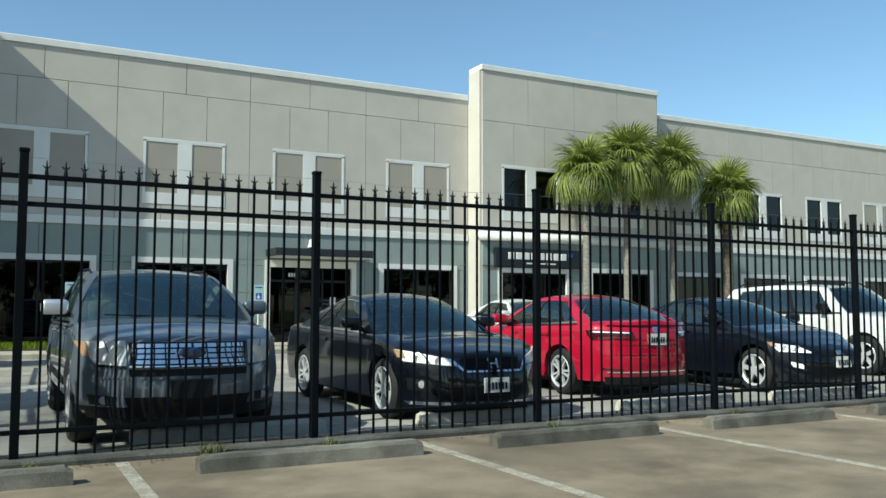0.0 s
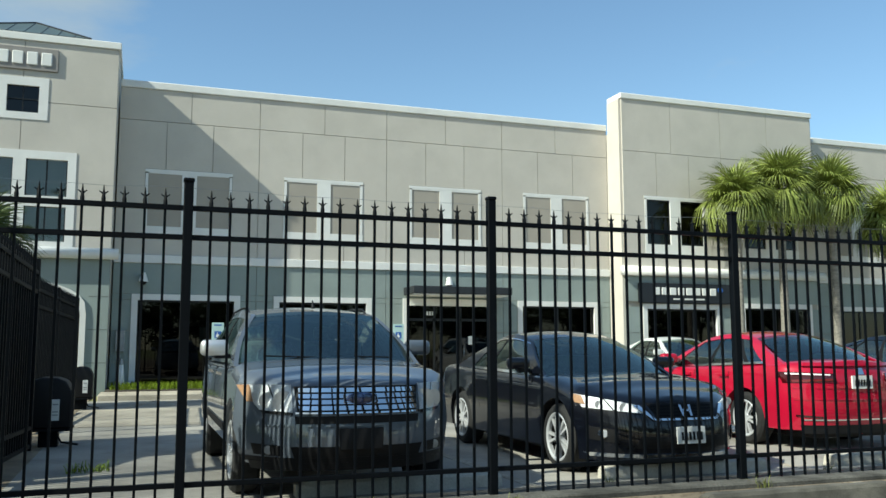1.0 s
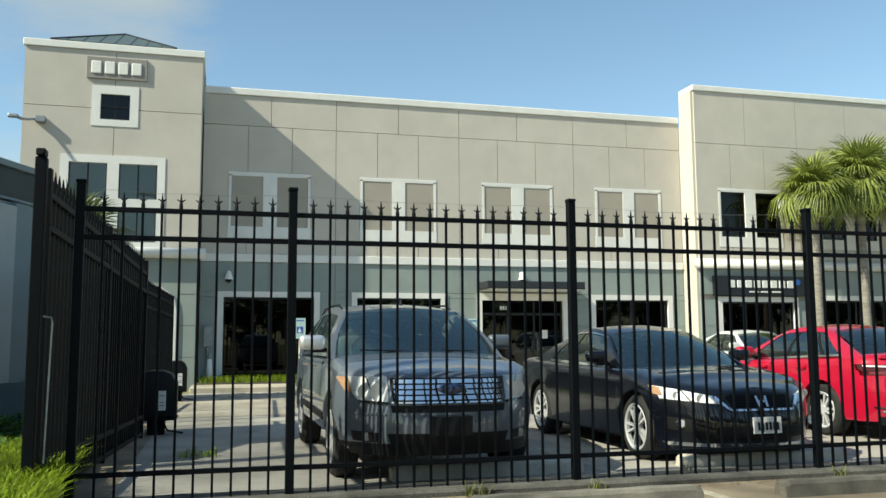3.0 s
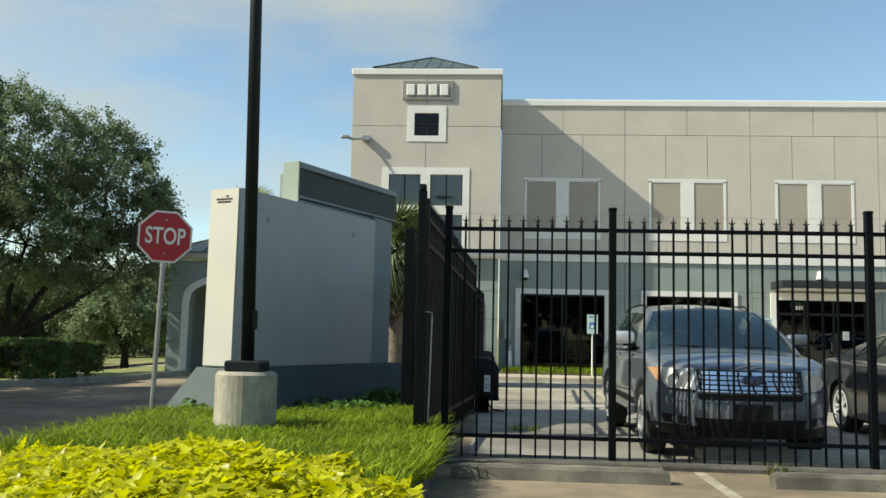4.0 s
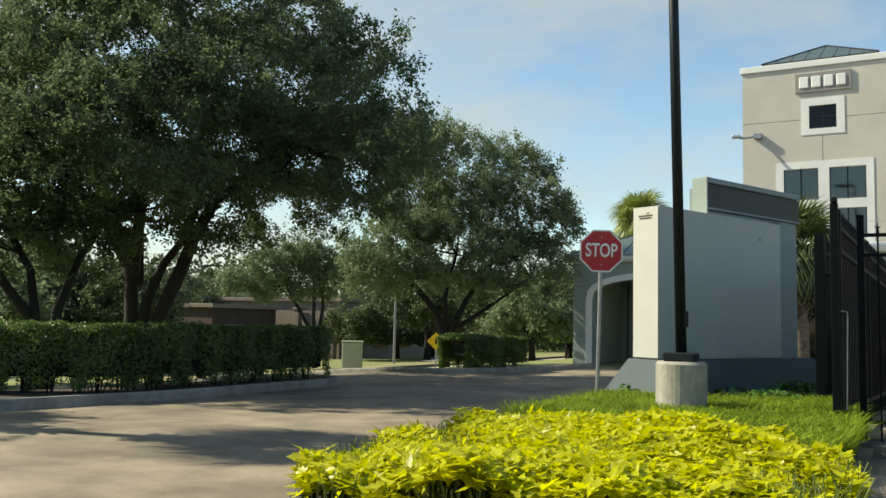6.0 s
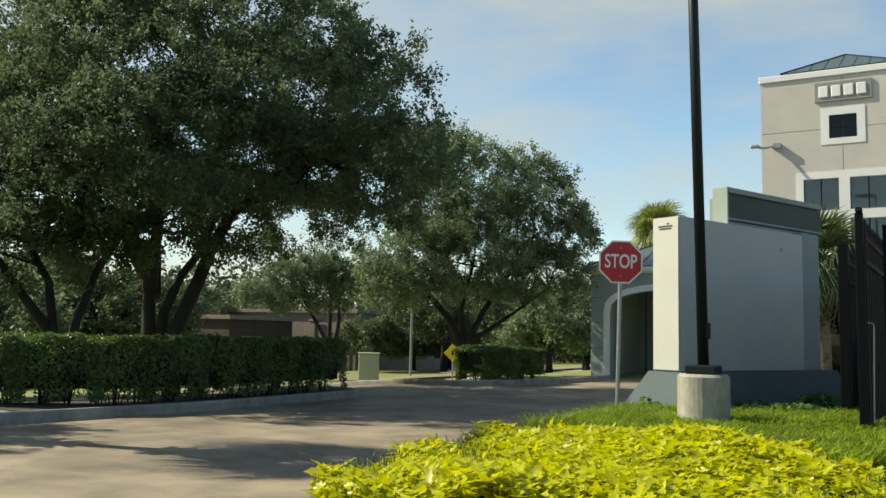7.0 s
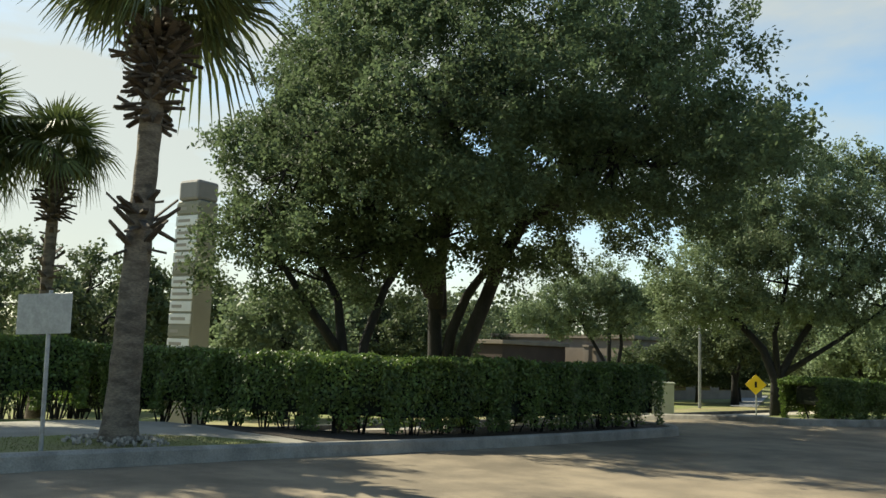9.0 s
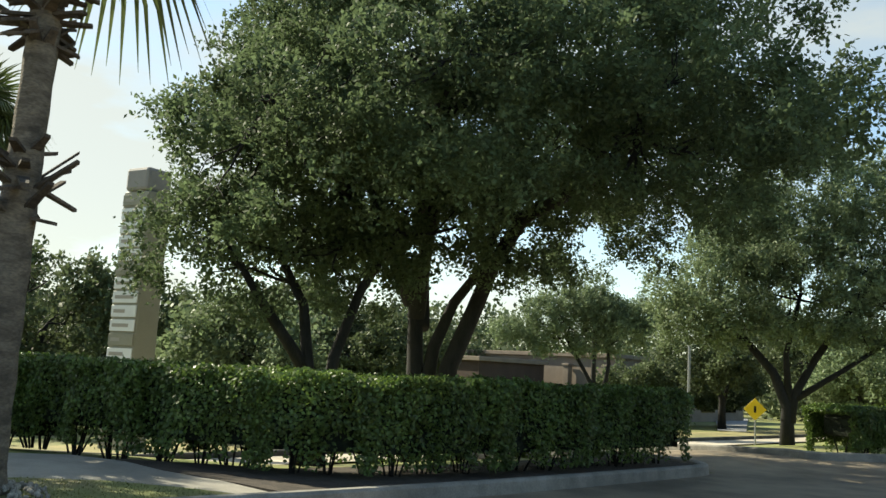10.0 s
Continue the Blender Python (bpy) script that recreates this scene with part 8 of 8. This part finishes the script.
coupe.plate(-0.02, 0.41)
coupe.doors((1.55, 3.02), (2.75,), 0.83)
coupe.face("tail_light", [(0.55, 0.78), (0.86, 0.76), (0.88, 0.90), (0.55, 0.92)], TAIL_RED, "red tail light", 0.012, True, both=True)

SEDAN = dict(L=4.66, W=0.90, D=0.55, p=3.0, D2=0.42, p2=3.4, low=0.24, belt=0.94, R=0.33, rim=0.230, arch=0.38, axles=(0.90, 3.56), spokes=10, spoke_w=0.016,
             rake=[(0.15, 0.05), (0.4, 0.0), (0.6, 0.03), (0.85, 0.22)], rake2=[(0.25, 0.06), (0.45, 0.0), (0.72, 0.03), (0.85, 0.02), (1.06, 0.10)],
             top=[(0.0, 0.74), (0.3, 0.80), (0.8, 0.89), (1.25, 0.96), (2.0, 0.97), (3.6, 1.02), (4.2, 1.06), (4.66, 1.05)], shoulder=[(0.0, 0.68), (0.5, 0.74), (1.2, 0.88), (3.0, 0.93), (4.66, 0.95)],
             cabin=(1.22, 0.97, 2.05, 1.385, 2.65, 1.455, 3.25, 1.40, 4.05, 1.06), wb=0.79, wr=0.56, pillars=(0.06, 0.42, 0.74, 0.86), mirror=0.07)
red = Car("sedan", "bright red four-door sedan parked nose-in to the building", (8.17, 14.0), -90, PAINT_RED, dict(SEDAN, cabin=(1.46, 0.97, 2.30, 1.385, 2.9, 1.455, 3.52, 1.40, 4.30, 1.07), pillars=(0.06, 0.44, 0.76, 0.90), moulding=CHROME, twin=0.10))
for sg in (1, -1):
    tl = red.face("tail_light", [(sg * 0.38, 0.825), (sg * 0.86, 0.80), (sg * 0.885, 0.935), (sg * 0.40, 0.915)], TAIL_RED, "dark red tail light", 0.014, True, nu=12)
    red.face("reverse_lens", [(sg * 0.44, 0.892), (sg * 0.84, 0.905), (sg * 0.84, 0.922), (sg * 0.44, 0.908)], LAMP_BOWL, "clear strip along the top of the lens", 0.018, True, 0.03, 8, 1, tl)
    red.face("lower_lens", [(sg * 0.42, 0.832), (sg * 0.80, 0.812), (sg * 0.80, 0.84), (sg * 0.42, 0.855)], LENS_PINK, "paler red lower lens", 0.017, True, 0.03, 8, 1, tl)
    red.face("reflector", [(sg * 0.55, 0.38), (sg * 0.78, 0.40), (sg * 0.78, 0.425), (sg * 0.55, 0.405)], TAIL_RED, "", 0.010, True)
red.face("boot_gap", [(-0.40, 0.70), (0.40, 0.70), (0.40, 0.708), (-0.40, 0.708)], CAR_PLASTIC, "", 0.002, True, nu=8, nv=1)
red.face("boot_spoiler", [(-0.70, 1.005), (0.70, 1.005), (0.68, 1.045), (-0.68, 1.045)], PAINT_RED, "", 0.035, True, 0.06, 14, 1)
red.face("bumper_strip", [(-0.72, 0.355), (0.72, 0.355), (0.72, 0.372), (-0.72, 0.372)], CHROME, "thin bright strip", 0.012, True, nu=14, nv=1)
red.face("diffuser", [(-0.70, 0.20), (0.70, 0.20), (0.74, 0.30), (-0.74, 0.30)], CAR_PLASTIC, "black lower bumper", 0.006, True, nu=14)
red.face("badge", [(-0.05, 0.90), (0.05, 0.90), (0.05, 0.98), (-0.05, 0.98)], CHROME, "plain chrome badge", 0.012, True, 0.02, 2, 2)
red.plate(0.0, 0.81, True)
for z in (0.60, 0.735):
    red.face("boot_crease", [(-0.80, z), (0.80, z), (0.80, z + 0.012), (-0.80, z + 0.012)], PAINT_RED, "", 0.012, True, 0.04, 14, 1)
red.doors((1.50, 2.50, 3.25), (2.25, 3.08), 0.86)

SEDAN2 = dict(SEDAN, L=4.52, W=0.885, rake=[(0.15, 0.05), (0.4, 0.0), (0.55, 0.03), (0.80, 0.30)], top=[(0.0, 0.70), (0.3, 0.79), (0.8, 0.90), (1.2, 0.98), (2.0, 0.99), (3.6, 1.03), (4.1, 1.07), (4.52, 1.02)],
              cabin=(1.12, 0.985, 1.98, 1.37, 2.5, 1.435, 3.15, 1.38, 4.0, 1.07), axles=(0.88, 3.55), spokes=5, spoke_w=0.034, R=0.325)
navy = Car("sedan", "dark navy compact sedan facing the fence", (10.95, 8.55), 90, PAINT_NAVY, SEDAN2)
for sg in (1, -1):
    hl = navy.headlight([(sg * 0.44, 0.585), (sg * 0.80, 0.60), (sg * 0.86, 0.74), (sg * 0.60, 0.70)], "clear swept headlight")
    navy.face("turn_lamp", [(sg * 0.80, 0.68), (sg * 0.855, 0.69), (sg * 0.87, 0.75), (sg * 0.82, 0.75)], AMBER, "", 0.018, False, 0.03, 3, 2, hl)
    navy.face("fog_lamp", [(sg * 0.58, 0.36), (sg * 0.70, 0.40), (sg * 0.74, 0.48), (sg * 0.62, 0.44)], LAMP_BOWL, "slanted fog lamp", 0.012)
gr = navy.face("grille", [(-0.36, 0.56), (0.36, 0.56), (0.40, 0.64), (-0.40, 0.64)], CAR_PLASTIC, "slim black grille", 0.010, nu=10)
navy.face("badge", [(-0.06, 0.575), (0.06, 0.575), (0.06, 0.635), (-0.06, 0.635)], CHROME, "plain chrome badge", 0.02, False, 0.02, 2, 1, gr)
navy.face("lower_intake", [(-0.48, 0.26), (0.48, 0.26), (0.54, 0.42), (-0.54, 0.42)], CAR_PLASTIC, "black lower intake", 0.008, nu=10)
navy.plate(0.0, 0.47)
navy.doors((1.45, 2.45, 3.2), (2.2, 3.05), 0.87)

WAGON = dict(SUV, L=4.85, W=0.96, D=0.45, top=[(0.0, 1.0), (0.25, 1.05), (0.7, 1.11), (1.2, 1.17), (4.2, 1.16), (4.85, 1.08)], shoulder=[(0.0, 0.93), (0.5, 0.98), (1.2, 1.06), (4.85, 1.06)], belt=1.12,
             cabin=(1.22, 1.18, 1.90, 1.70, 2.9, 1.77, 4.45, 1.71, 4.76, 1.18), mirror_paint=CAR_PLASTIC, moulding=CAR_PLASTIC, R=0.37)
white = Car("suv", "white four-wheel-drive wagon with roof bars", (15.45, 9.85), 90, PAINT_WHITE, WAGON)
for sg in (1, -1):
    white.headlight([(sg * 0.60, 0.78), (sg * 0.86, 0.78), (sg * 0.90, 0.95), (sg * 0.60, 0.95)], "clear headlight")
    bm = bmesh.new()
    tube(bm, [(2.0, sg * 0.60, 1.70), (2.2, sg * 0.60, 1.80), (4.1, sg * 0.60, 1.80), (4.3, sg * 0.60, 1.72)], [0.018] * 4, 8)
    white.add("roof_rack_bar", bm, CAR_PLASTIC, "", True)
gr = white.face("grille", [(-0.55, 0.72), (0.55, 0.72), (0.55, 0.95), (-0.55, 0.95)], CAR_PLASTIC, "black grille", 0.010, nu=12)
white.face("bumper", [(-0.85, 0.36), (0.85, 0.36), (0.85, 0.60), (-0.85, 0.60)], CAR_PLASTIC, "dark bumper", 0.02, nu=12)
white.doors((1.72, 2.75, 3.7), (2.42, 3.42), 1.02)
far = Car("sedan", "white sedan parked farther back in the lot", (12.85, 17.7), 90, PAINT_WHITE, dict(SEDAN2, cabin=(1.12, 1.02, 1.98, 1.45, 2.5, 1.52, 3.15, 1.46, 4.0, 1.10)))
far.doors((1.45, 2.45, 3.2), (2.2, 3.05), 0.87)
for sg in (1, -1):
    far.headlight([(sg * 0.44, 0.585), (sg * 0.80, 0.60), (sg * 0.86, 0.74), (sg * 0.60, 0.70)], "clear swept headlight")
far.face("grille", [(-0.36, 0.50), (0.36, 0.50), (0.40, 0.64), (-0.40, 0.64)], CAR_PLASTIC, "black grille", 0.010, nu=10)
